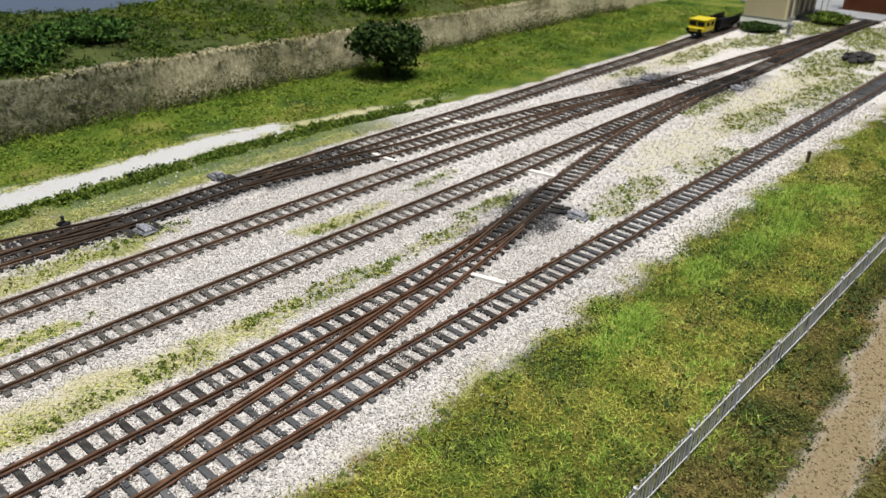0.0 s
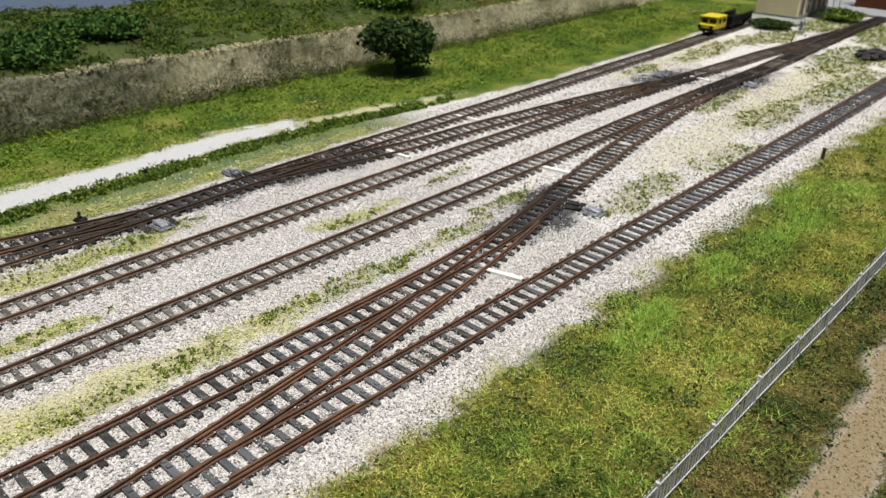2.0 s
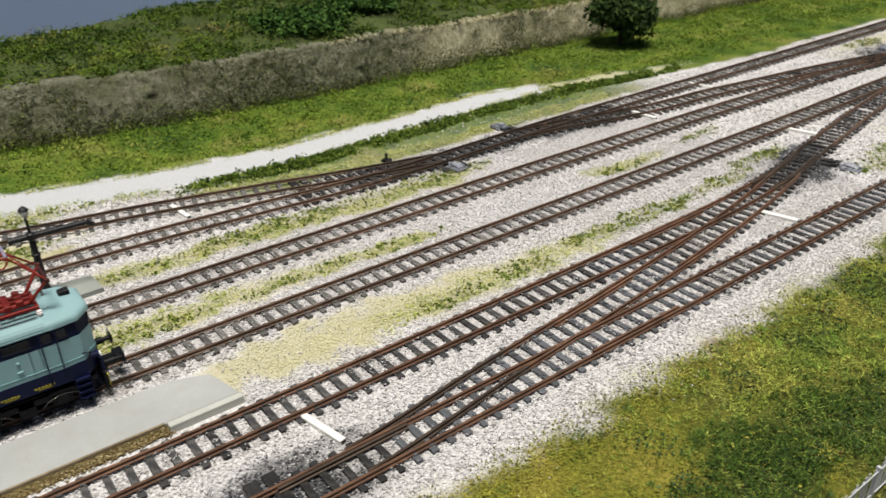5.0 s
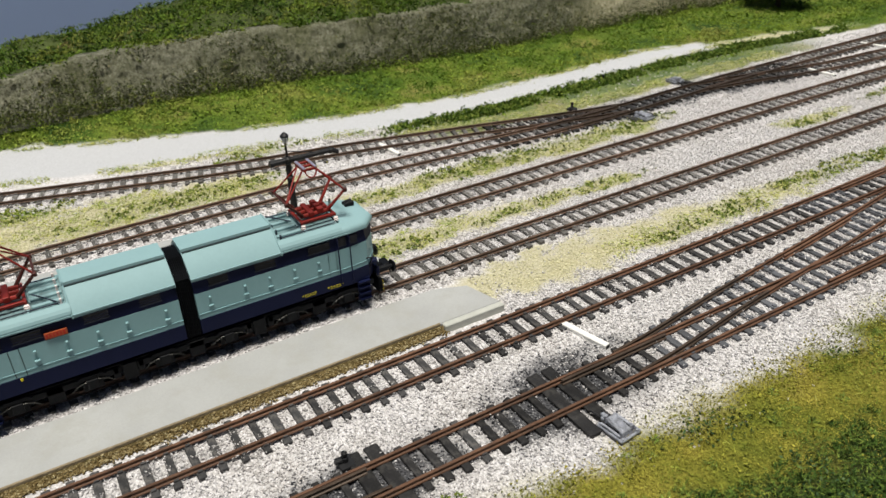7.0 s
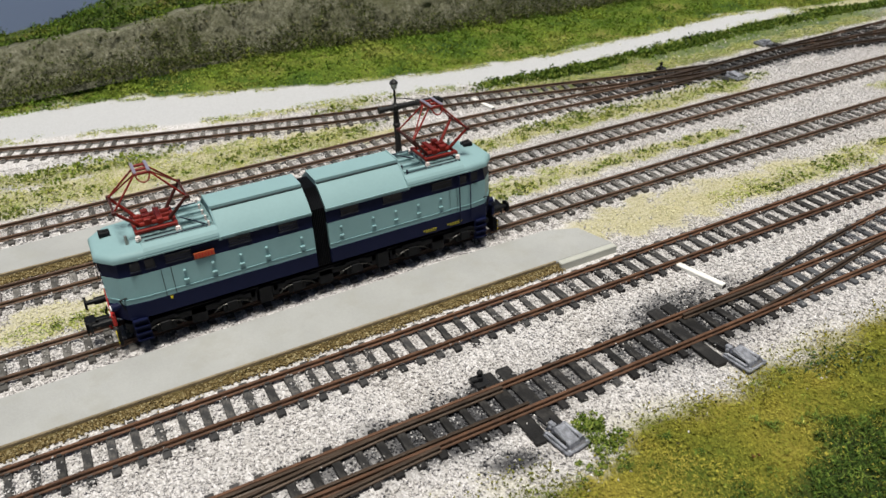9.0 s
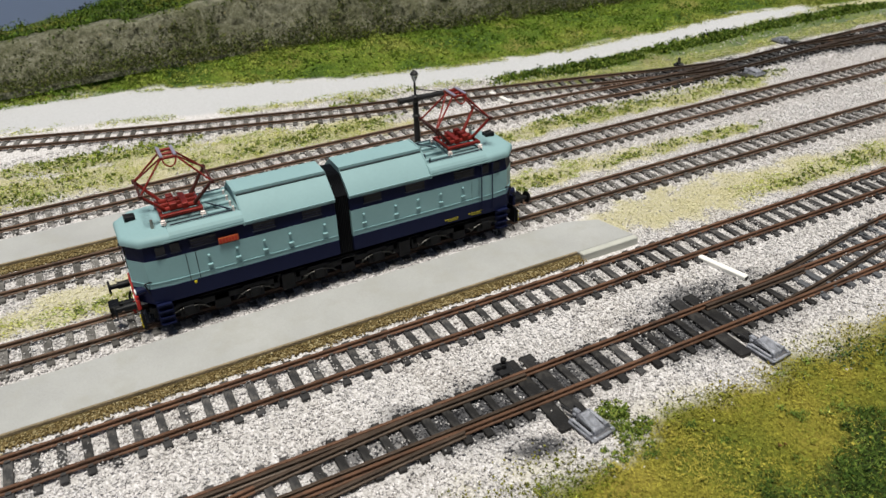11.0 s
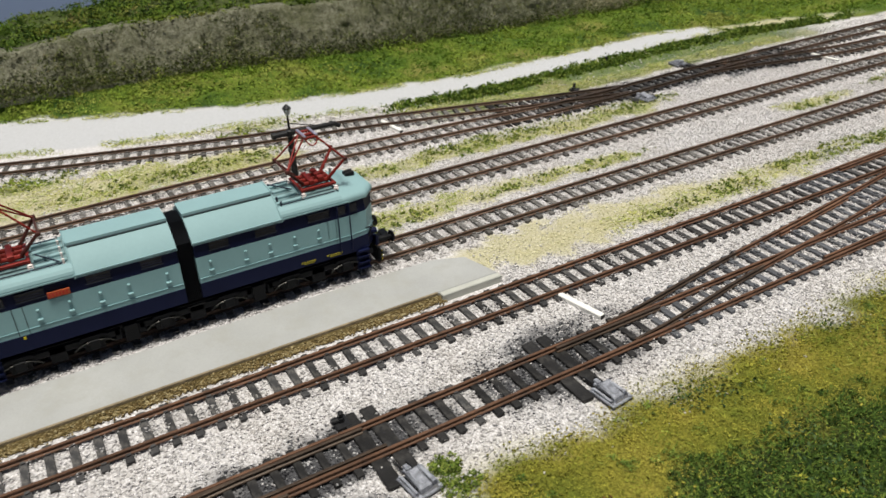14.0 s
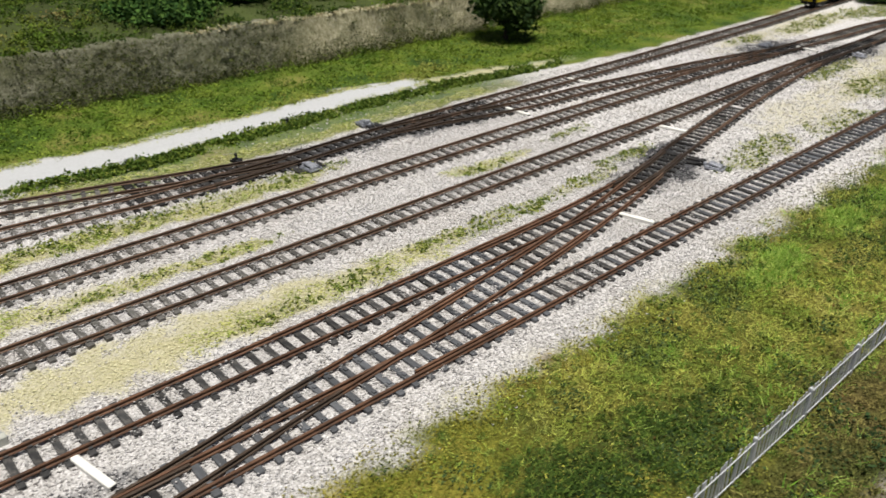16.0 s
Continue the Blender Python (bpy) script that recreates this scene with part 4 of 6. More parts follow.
def pantograph(parent, y0, half):
    """Diamond pantograph: base frame, insulators, lower and upper arms, collector head."""
    p = part("pantograph", spun(boxes((-0.0085, 0.0085, y0 - 0.0088, y0 - 0.0074, 0.0474, 0.0488), (-0.0085, 0.0085, y0 + 0.0074, y0 + 0.0088, 0.0474, 0.0488),
                                     (-0.0082, -0.0068, y0 - 0.008, y0 + 0.008, 0.0474, 0.0488), (0.0068, 0.0082, y0 - 0.008, y0 + 0.008, 0.0474, 0.0488), bevel=0.0002), half), M_panto, parent, "red diamond pantograph, raised")
    bm = bmesh.new()
    for x in (-0.0042, 0.0, 0.0042):
        rod(bm, (x, y0 - 0.0072, 0.0494), (x, y0 + 0.0072, 0.0494), 0.0011)
        box(bm, x - 0.0014, x + 0.0014, y0 - 0.004, y0 - 0.001, 0.0491, 0.0520, bevel=0.0003)
    box(bm, -0.006, 0.006, y0 + 0.001, y0 + 0.0035, 0.0486, 0.0513, bevel=0.0003)
    part("spring_box", spun(bm, half), M_panto, p)
    kn, kz, hz = 0.0144, 0.0592, 0.0713
    for s in (-1, 1):
        for e in (-1, 1):
            part("lower_arm", spun(rods((((0.0045) * s, y0 + e * 0.0062, 0.0496), (0.0082 * s, y0 + e * kn, kz), 0.00085, 0.00062)), half), M_panto if e < 0 else M_pan_dark, p)
            part("upper_arm", spun(rods((((0.0082) * s, y0 + e * kn, kz), (0.0030 * s, y0 + e * 0.0030, hz), 0.00042)), half), M_panto, p)
    for e in (-1, 1):
        bm = rods(((-0.0086, y0 + e * kn, kz), (0.0086, y0 + e * kn, kz), 0.0005))
        for s in (-1, 1):
            box(bm, s * 0.0086 - 0.0008, s * 0.0086 + 0.0008, y0 + e * kn - 0.0009, y0 + e * kn + 0.0009, kz - 0.0009, kz + 0.0009, bevel=0.0002)
        part("knee_bar", spun(bm, half), M_pan_dark, p)
        part("brace", spun(rods(((-0.0078, y0 + e * kn, kz), (0.0028, y0 + e * 0.0032, hz), 0.00036)), half), M_panto, p)
    part("head", spun(boxes((-0.0056, 0.0056, y0 - 0.0034, y0 - 0.0020, hz, hz + 0.0013), (-0.0056, 0.0056, y0 + 0.0020, y0 + 0.0034, hz, hz + 0.0013), (-0.0050, -0.0038, y0 - 0.003, y0 + 0.003, hz, hz + 0.0011), (0.0038, 0.0050, y0 - 0.003, y0 + 0.003, hz, hz + 0.0011), (-0.0008, 0.0008, y0 - 0.003, y0 + 0.003, hz, hz + 0.001), bevel=0.0002), half), M_panto, p)
    for e in (-1, 1):
        part("collector_strip", spun(boxes((-0.0055, 0.0055, y0 + e * 0.0027 - 0.0006, y0 + e * 0.0027 + 0.0006, hz + 0.0013, hz + 0.0018)), half), M_strip, p)
        bm = bmesh.new()
        for i in range(8):
            a0, a1 = math.pi * i / 8, math.pi * (i + 1) / 8
            rod(bm, (e * (0.0056 + 0.0012 * math.sin(a0)), y0 - 0.0027 * math.cos(a0), hz + 0.0006 - 0.0032 * math.sin(a0)), (e * (0.0056 + 0.0012 * math.sin(a1)), y0 - 0.0027 * math.cos(a1), hz + 0.0006 - 0.0032 * math.sin(a1)), 0.00034, n=6)
        part("horn", spun(bm, half), M_panto, p)
    for s in (-1, 1):
        for e in (-1, 1):
            bm = turned([(0.0010, 0), (0.0012, 0.0004), (0.0007, 0.0007), (0.0012, 0.0011), (0.0007, 0.0014), (0.0010, 0.0019)], 10)
            bmesh.ops.translate(bm, vec=(s * 0.0092, y0 + e * 0.0082, 0.0452), verts=bm.verts)
            part("insulator", spun(bm, half), M_insul, p)


def half_body(half):
    front = half > 0
    body = part("body_section", spun(prism(outline(), Z_LIGHT, Z_BAND), half), M_teal, loco, "pale teal side panels")
    part("skirt", spun(prism(outline(-0.0002), Z_SKIRT, Z_LIGHT), half), M_navy, body, "navy lower skirt")
    part("waist_line", spun(prism(outline(-0.00025), Z_LIGHT + 0.0023, Z_LIGHT + 0.0026), half), M_teal, body)
    part("window_band", spun(prism(outline(0.0001), Z_BAND, Z_EAVE, outline(0.0008)), half), M_navy, body, "navy band round the windows")
    # roof: cab cap, pantograph well with its floor, arched rear with raised walkway
    cap = [[(x * k, y + dy, z) for x, y in outline(-0.0006, -0.0745, -0.0930)] for k, dy, z in ((1, 0, Z_EAVE - 0.0006), (1, 0, Z_EAVE + 0.0008), (0.985, 0.0003, Z_EAVE + 0.0016), (0.95, 0.0008, Z_EAVE + 0.0023), (0.89, 0.0018, Z_EAVE + 0.0028), (0.7, 0.0042, Z_EAVE + 0.0033), (0.4, 0.0070, Z_EAVE + 0.0035))]
    roof = part("cab_roof", spun(loft(cap), half), M_roof, body, smooth=40)
    well = [[(x, y, z) for x, y in ((w, -0.0440), (w, -0.0746), (-w, -0.0746), (-w, -0.0440))] for w, z in ((0.0171, Z_EAVE - 0.0004), (0.0171, Z_EAVE + 0.0010), (0.0166, Z_EAVE + 0.0021), (0.0155, Z_EAVE + 0.0032), (0.0136, Z_EAVE + 0.0042), (0.0129, Z_EAVE + 0.0044), (0.0124, Z_EAVE + 0.0036))]
    part("roof_well", spun(loft(well), half), M_roof, body)
    main = [arch(0.0172, Z_EAVE, Z_EAVE + 0.0085, Z_EAVE + 0.0099, y) for y in (-0.0440, -0.0033)]
    part("roof_panel", spun(loft(main), half), M_roof, body, smooth=30)
    for s in (-1, 1):
        part("roof_seam", spun(boxes((s * 0.0071 - 0.0005, s * 0.0071 + 0.0005, -0.0438, -0.0036, Z_EAVE + 0.0083, Z_EAVE + 0.0089)), half), M_seam, body)
        part("gutter", spun(boxes((s * 0.0171 - 0.0003, s * 0.0171 + 0.0003, -0.0775, -0.0036, Z_EAVE - 0.0003, Z_EAVE + 0.0003)), half), M_roof, body)
    rim = bmesh.new()
    for a, b in zip(arch(0.0172, Z_EAVE, Z_EAVE + 0.0085, Z_EAVE + 0.0099, -0.0442)[:-1], arch(0.0172, Z_EAVE, Z_EAVE + 0.0085, Z_EAVE + 0.0099, -0.0442)[1:]):
        if (Vector(a) - Vector(b)).length > 1e-5:
            rod(rim, a, b, 0.00045, n=6)
    part("roof_rim", spun(rim, half), M_roof, body)
    part("well_floor", spun(boxes((-0.0121, 0.0121, -0.0742, -0.0446, Z_EAVE + 0.0033, Z_EAVE + 0.0038)), half), M_well, body, "floor of the pantograph well, painted dark for shade, some grime")
    # clutter in the well
    for x in (-0.0095, -0.0032, 0.0032, 0.0095):
        part("roof_duct", spun(boxes((x - 0.0009, x + 0.0009, -0.0570, -0.0452, Z_EAVE + 0.0035, Z_EAVE + 0.0051), bevel=0.0003), half), M_roof, body)
    part("cable_run", spun(rods(((-0.0118, -0.073, Z_EAVE + 0.0046), (-0.0118, -0.046, Z_EAVE + 0.0046), 0.0003), ((0.0118, -0.073, Z_EAVE + 0.0046), (0.0118, -0.046, Z_EAVE + 0.0046), 0.0003), ((0.0, -0.056, Z_EAVE + 0.0054), (0.0118, -0.048, Z_EAVE + 0.0054), 0.0003)), half), M_grille, body)
    bm = bmesh.new()
    for x in (-0.0118, -0.006, 0.0, 0.006, 0.0118):
        rod(bm, (x, -0.0465, Z_EAVE + 0.0035), (x, -0.0465, Z_EAVE + 0.0062), 0.0005)
    part("bushing", spun(bm, half), M_insul if front else M_grille, body)
    part("well_divider", spun(boxes((-0.0126, 0.0126, -0.0590, -0.0581, Z_EAVE + 0.0035, Z_EAVE + 0.0045)), half), M_roof, body)
    pantograph(body, -0.0668, half)
    # horns and a brass whistle on the cab roof
    part("horn_block", spun(rods(((0.003, -0.0850, Z_EAVE + 0.0044), (0.003, -0.0895, Z_EAVE + 0.0044), 0.0010, 0.0014), ((0.0055, -0.0850, Z_EAVE + 0.0044), (0.0055, -0.0895, Z_EAVE + 0.0044), 0.0010, 0.0014)) if not front else rods(((-0.006, -0.0845, Z_EAVE + 0.0044), (-0.006, -0.0890, Z_EAVE + 0.0044), 0.0010, 0.0014), ((-0.0035, -0.0845, Z_EAVE + 0.0044), (-0.0035, -0.0890, Z_EAVE + 0.0044), 0.0010, 0.0014)), half), M_under, roof)
    part("whistle", spun(rods(((0.0085, -0.0795, Z_EAVE + 0.0024), (0.0085, -0.0795, Z_EAVE + 0.0072), 0.0008, 0.0006)), half), M_steel, roof, "brass whistle")
    # side windows: louvred panes in the navy band
    for s in (-1, 1):
        x = s * 0.0163
        for yc, w in ((-0.0620, 0.0105), (-0.0360, 0.0095), (-0.0145, 0.0085)):
            pane = part("side_window", spun(boxes((x - 0.0003, x + 0.0003, yc - w / 2, yc + w / 2, Z_BAND + 0.0022, Z_BAND + 0.0058)), half), M_glass, body)
            part("window_frame", spun(boxes((x - 0.00035, x + 0.00045, yc - w / 2 - 0.0003, yc + w / 2 + 0.0003, Z_BAND + 0.0018, Z_BAND + 0.0022), (x - 0.00035, x + 0.00045, yc - w / 2 - 0.0003, yc + w / 2 + 0.0003, Z_BAND + 0.0058, Z_BAND + 0.0061)), half), M_grille, pane)
            part("louvre", spun(boxes((x - 0.0003, x + 0.0004, yc - w / 2, yc + w / 2, Z_BAND + 0.0030, Z_BAND + 0.0033), (x - 0.0003, x + 0.0004, yc - w / 2, yc + w / 2, Z_BAND + 0.0042, Z_BAND + 0.0045)), half), M_navy, pane)
        for yc in (-0.0795, -0.0735):
            pane = part("cab_window", spun(boxes((x - 0.0004, x + 0.0002, yc - 0.0019, yc + 0.0019, Z_BAND + 0.0020, Z_BAND + 0.0060)), half), M_glass, body)
            part("window_frame", spun(boxes((x - 0.0004, x + 0.0004, yc - 0.0022, yc + 0.0022, Z_BAND + 0.0016, Z_BAND + 0.0020)), half), M_grille, pane)
        # small rungs and hooks on the teal panels
        for yc in (-0.0610, -0.0490, -0.0370, -0.0255, -0.0095):
            part("lifting_lug", spun(boxes((s * 0.0168 - 0.0004, s * 0.0168 + 0.0009, yc - 0.0011, yc + 0.0011, 0.0256, 0.0264), (s * 0.0168 - 0.0004, s * 0.0168 + 0.0007, yc - 0.0006, yc + 0.0006, 0.0298, 0.0308), bevel=0.0002), half), M_teal, body)
        # cab door with rails
        part("door_groove", spun(boxes((x - 0.0002, x + 0.00036, -0.0702, -0.0699, Z_LIGHT, Z_BAND), (x - 0.0002, x + 0.00036, -0.0662, -0.0659, Z_LIGHT, Z_BAND)), half), M_seam, body)
        for yc in (-0.0710, -0.0770) if s < 0 else ():
            part("handrail", spun(rods((( s * 0.0176, yc, 0.0150), (s * 0.0176, yc, 0.0400), 0.0003), ((s * 0.0164, yc, 0.0400), (s * 0.0176, yc, 0.0400), 0.0003), ((s * 0.0164, yc, 0.0150), (s * 0.0176, yc, 0.0150), 0.0003), n=6), half), M_navy, body)
        bm = bmesh.new()
        for z in (0.0030, 0.0062, 0.0094, 0.0126):
            box(bm, s * 0.0165 - 0.0014, s * 0.0165 + 0.0014, -0.0858, -0.0800, z, z + 0.0006)
        box(bm, s * 0.0158 - 0.0003, s * 0.0158 + 0.0003, -0.0862, -0.0796, 0.0025, 0.0140)
        part("cab_step", spun(bm, half), M_navy, body)
        part("grab_rail", spun(rods(((s * 0.0150, -0.0872, 0.0185), (s * 0.0160, -0.0885, 0.0240), 0.00035), ((s * 0.0160, -0.0885, 0.0240), (s * 0.0150, -0.0850, 0.0240), 0.00035), n=6), half), M_under, body)
        part("nose_lamp", spun(rods(((s * 0.0118, -0.0880, 0.0196), (s * 0.0124, -0.0925, 0.0196), 0.0016), n=12), half), M_navy, body)
        part("lamp_lens", spun(rods(((s * 0.0124, -0.0924, 0.0196), (s * 0.01245, -0.0930, 0.0196), 0.0013), n=12), half), M_lens, body)
        # windscreens on the nose
        w0 = part("windscreen", spun(boxes((s * 0.0044 - 0.0034, s * 0.0044 + 0.0034, -0.0928, -0.0922, Z_BAND + 0.0016, Z_BAND + 0.0062)), half), M_glass, body)
        part("screen_frame", spun(boxes((s * 0.0044 - 0.0036, s * 0.0044 + 0.0036, -0.0930, -0.0923, Z_BAND + 0.0062, Z_BAND + 0.0065), (s * 0.0044 - 0.0036, s * 0.0044 + 0.0036, -0.0930, -0.0923, Z_BAND + 0.0013, Z_BAND + 0.0016)), half), M_strip, w0)
        part("wiper", spun(rods(((s * 0.0030, -0.0932, Z_BAND + 0.0010), (s * 0.0060, -0.0932, Z_BAND + 0.0036), 0.0002), n=5), half), M_under, w0)
        part("nose_rail", spun(rods(((s * 0.0030, -0.0936, Z_BAND - 0.0006), (s * 0.0090, -0.0936, Z_BAND - 0.0006), 0.0003), n=6), half), M_under, body)
    part("nose_badge", spun(boxes((-0.0030, -0.0006, -0.0928, -0.0922, 0.0258, 0.0286), (0.0006, 0.0030, -0.0928, -0.0922, 0.0258, 0.0286), bevel=0.0002), half), M_navy, body)
    # buffer beam with buffers, coupling and hoses
    beam = part("buffer_beam", spun(boxes((-0.0130, 0.0130, -0.0934, -0.0918, 0.0108, 0.0158), bevel=0.0003), half), M_red if front else M_navy, loco, "bright red buffer beam" if front else "dark buffer beam")
    part("beam_plate", spun(boxes((-0.0035, 0.0005, -0.09385, -0.0935, 0.0128, 0.0140), (0.0040, 0.0075, -0.09385, -0.0935, 0.0128, 0.0140)), half), M_white, beam)
    for s in (-1, 1):
        part("buffer", spun(rods(((s * 0.0100, -0.0935, 0.0122), (s * 0.0100, -0.0985, 0.0122), 0.0017), ((s * 0.0100, -0.0985, 0.0122), (s * 0.0100, -0.1015, 0.0122), 0.0011), ((s * 0.0100, -0.1015, 0.0122), (s * 0.0100, -0.1025, 0.0122), 0.0032, 0.0029), n=14), half), M_under, beam)
        part("beam_stripe", spun(boxes((s * 0.0150 - 0.0012, s * 0.0150 + 0.0012, -0.0930, -0.0924, 0.0030, 0.0098)), half), M_under, beam)
        for k in range(3):
            part("yellow_stripe", spun(boxes((s * 0.0150 - 0.00125, s * 0.0150 + 0.00125, -0.0934, -0.0930, 0.0038 + 0.0022 * k, 0.0049 + 0.0022 * k), bevel=0.0001), half), M_yellow, beam)
        part("brake_hose", spun(rods(((s * 0.0050, -0.0938, 0.0110), (s * 0.0054, -0.0952, 0.0080), 0.0005), ((s * 0.0054, -0.0952, 0.0080), (s * 0.0046, -0.0944, 0.0052), 0.0005), n=6), half), M_red if s > 0 else M_under, beam)
    part("coupling", spun(boxes((-0.0012, 0.0012, -0.1000, -0.0935, 0.0070, 0.0096), (-0.0034, 0.0034, -0.1042, -0.0998, 0.0062, 0.0100), (-0.0034, 0.0034, -0.1042, -0.1034, 0.0044, 0.0100), bevel=0.0003), half), M_under, beam)
    part("plough", spun(boxes((-0.0148, 0.0148, -0.0926, -0.0916, 0.0020, 0.0104)), half), M_under, beam)


for half in (1, -1):
    half_body(half)
folds = []
for i in range(17):
    w, y = 0.0150 - 0.0005 * (i % 2), -0.0033 + 0.0066 * i / 16
    folds.append([(w, y, 0.012), (w, y, Z_EAVE), (w - 0.0085, y, Z_EAVE + 0.0072 - 0.0005 * (i % 2)), (-w + 0.0085, y, Z_EAVE + 0.0072 - 0.0005 * (i % 2)), (-w, y, Z_EAVE), (-w, y, 0.012)])
part("gangway_bellows", loft(folds), M_under, loco, "black concertina gangway")
M_data = plain("faded_yellow_print", (0.28, 0.24, 0.025), 0.6)
# plates on the side towards the aisle: characters as plain bars
plate = part("number_plate", boxes((0.0166, 0.0173, -0.0560, -0.0475, 0.0342, 0.0368)), M_orange, loco)
for k in range(6):
    part("bar", boxes((0.0172, 0.0174, -0.0555 + 0.0013 * k, -0.0548 + 0.0013 * k, 0.0347, 0.0363)), M_red, plate)
for yc, w in ((0.0545, 0.0075), (0.0680, 0.0085)):
    part("data_panel", boxes(*[(0.0166, 0.0170, yc - w / 2 + w * k / 6, yc - w / 2 + w * (k + 0.7) / 6, 0.0151 - 0.0001 * (k % 2), 0.0158) for k in range(6)], (0.0166, 0.0170, yc - w / 3, yc + w / 2.5, 0.0144, 0.0147)), M_data, loco)
part("warning_mark", boxes((0.0166, 0.0171, -0.0690, -0.0680, 0.0190, 0.0200)), M_yellow, loco)
# underframe: three bogies, each with two axles
part("frame", boxes((-0.0145, 0.0145, -0.0890, 0.0890, 0.0085, 0.0106), (-0.0112, 0.0112, -0.0880, 0.0880, 0.0040, 0.0086)), M_under, loco)
for yb in (-0.0590, 0.0, 0.0590):
    bogie = part("bogie", boxes(*[(e * 0.0139 - 0.0016, e * 0.0139 + 0.0016, yb + p - w, yb + p + w, z0, 0.0098) for e in (-1, 1) for p, w, z0 in ((0, 0.0255, 0.0066), (-0.0145, 0.0042, 0.0030), (0.0145, 0.0042, 0.0030), (0, 0.0034, 0.0024), (-0.0245, 0.0015, 0.0044), (0.0245, 0.0015, 0.0044))], (-0.0112, 0.0112, yb - 0.003, yb + 0.003, 0.0040, 0.0070), bevel=0.0003), M_under, loco, "black three-axle-line bogie frame")
    for ya in (-0.0145, 0.0145):
        for s in (-1, 1):
            wheel = part("wheel", rods(((s * 0.0070, yb + ya, 0.0068), (s * 0.0094, yb + ya, 0.0068), 0.0068), n=28), M_under, bogie)
            part("tyre", rods(((s * 0.0072, yb + ya, 0.0068), (s * 0.0080, yb + ya, 0.0068), 0.0073), n=28), M_steel, bogie)
            part("axle_box", boxes((s * 0.0158 - 0.0012, s * 0.0158 + 0.0012, yb + ya - 0.0022, yb + ya + 0.0022, 0.0040, 0.0088), bevel=0.0003), M_under, bogie)
            bm = bmesh.new()
            for k in range(5):
                box(bm, s * 0.0158 - 0.0008, s * 0.0158 + 0.0008, yb + ya - 0.0060 + 0.0004 * k, yb + ya + 0.0060 - 0.0004 * k, 0.0092 + 0.0003 * k, 0.0094 + 0.0003 * k)
            part("leaf_spring", bm, M_under, bogie)
            part("brake_shoe", boxes((s * 0.0098 - 0.0008, s * 0.0098 + 0.0008, yb + ya + 0.0076, yb + ya + 0.0088, 0.0040, 0.0086)), M_under, bogie)
            arc = [(s * 0.0163, yb + ya + 0.0092 * math.cos(math.pi * k / 8), 0.0030 + 0.0052 * math.sin(math.pi * k / 8)) for k in range(1, 8)]
            part("brake_pipe", rods(*[(u, v, 0.00022) for u, v in zip(arc, arc[1:])], n=5), M_pipe, bogie)
    part("axle", rods(*[((-0.007, yb + ya, 0.0068), (0.007, yb + ya, 0.0068), 0.0012) for ya in (-0.0145, 0.0145)]), M_steel, bogie)
for s in (-1, 1):
    for y in (-0.0290, 0.0290):
        part("equipment_box", boxes((s * 0.0136 - 0.0024, s * 0.0136 + 0.0024, y - 0.0030, y + 0.0030, 0.0022, 0.0104), bevel=0.0004), M_under, loco)


# ---- lineside things ----
def point_motor(x, y, turn, label, group="point motors"):
    """Cast switch machine: base plate, ribbed housing, lid, motor can, rod to the blades."""
    t = thing("point_motor", label, "point motor", (x, y, -0.0004), turn, group)
    part("base_plate", boxes((-0.0064, 0.0086, -0.0062, 0.0068, -0.001, 0.0007), bevel=0.0003), M_plate, t)
    part("tray_rim", boxes((-0.0064, 0.0086, -0.0064, -0.0054, 0.0005, 0.0016), (-0.0064, 0.0086, 0.0060, 0.0070, 0.0005, 0.0016), (0.0078, 0.0090, -0.0058, 0.0064, 0.0005, 0.0016), bevel=0.0003), M_pewter, t)
    t.scale = (0.86, 0.84, 0.95)
    # cover with a sloping back and chamfered sides
    wedge = loft([[(x0, -0.0034 * k, z), (x0, 0.0030 * k, z), (x1, 0.0030 * k, z * q), (x1, -0.0034 * k, z * q)] for x0, x1, k, z, q in ((-0.0046, 0.0066, 1.0, 0.0008, 1.0), (-0.0042, 0.0062, 0.95, 0.0044, 0.62), (-0.0030, 0.0052, 0.66, 0.0052, 0.68))])
    part("cover", wedge, M_pewter, t)
    part("groove", boxes((-0.0034, 0.0046, -0.0040, -0.0035, 0.0010, 0.0030), (-0.0034, 0.0046, 0.0031, 0.0036, 0.0010, 0.0030)), M_black, t)
    part("motor_can", rods(((-0.0052, 0.0047, 0.0021), (0.0058, 0.0047, 0.0021), 0.0012), n=12), M_pewter, t)
    part("lever_bar", rods(((-0.0050, -0.0048, 0.0022), (0.0062, -0.0048, 0.0018), 0.0007), n=8), M_pewter, t)
    for x in (-0.0058, 0.0080):
        for y in (-0.0048, 0.0054):
            part("bolt", rods(((x, y, 0.0006), (x, y, 0.0020), 0.0008), n=8), M_pewter, t)
    part("crank", boxes((-0.0092, -0.0058, -0.0012, 0.0012, 0.0008, 0.0034), (-0.0082, -0.0066, -0.0022, 0.0022, 0.0008, 0.0024), bevel=0.0004), M_pewter, t)
    part("throw_rod", rods(((-0.0070, -0.0015, 0.0016), (-0.0150, -0.0015, 0.0014), 0.0006), ((-0.0060, 0.0030, 0.0014), (-0.0120, 0.0030, 0.0012), 0.0005)), M_black, t)
    return t


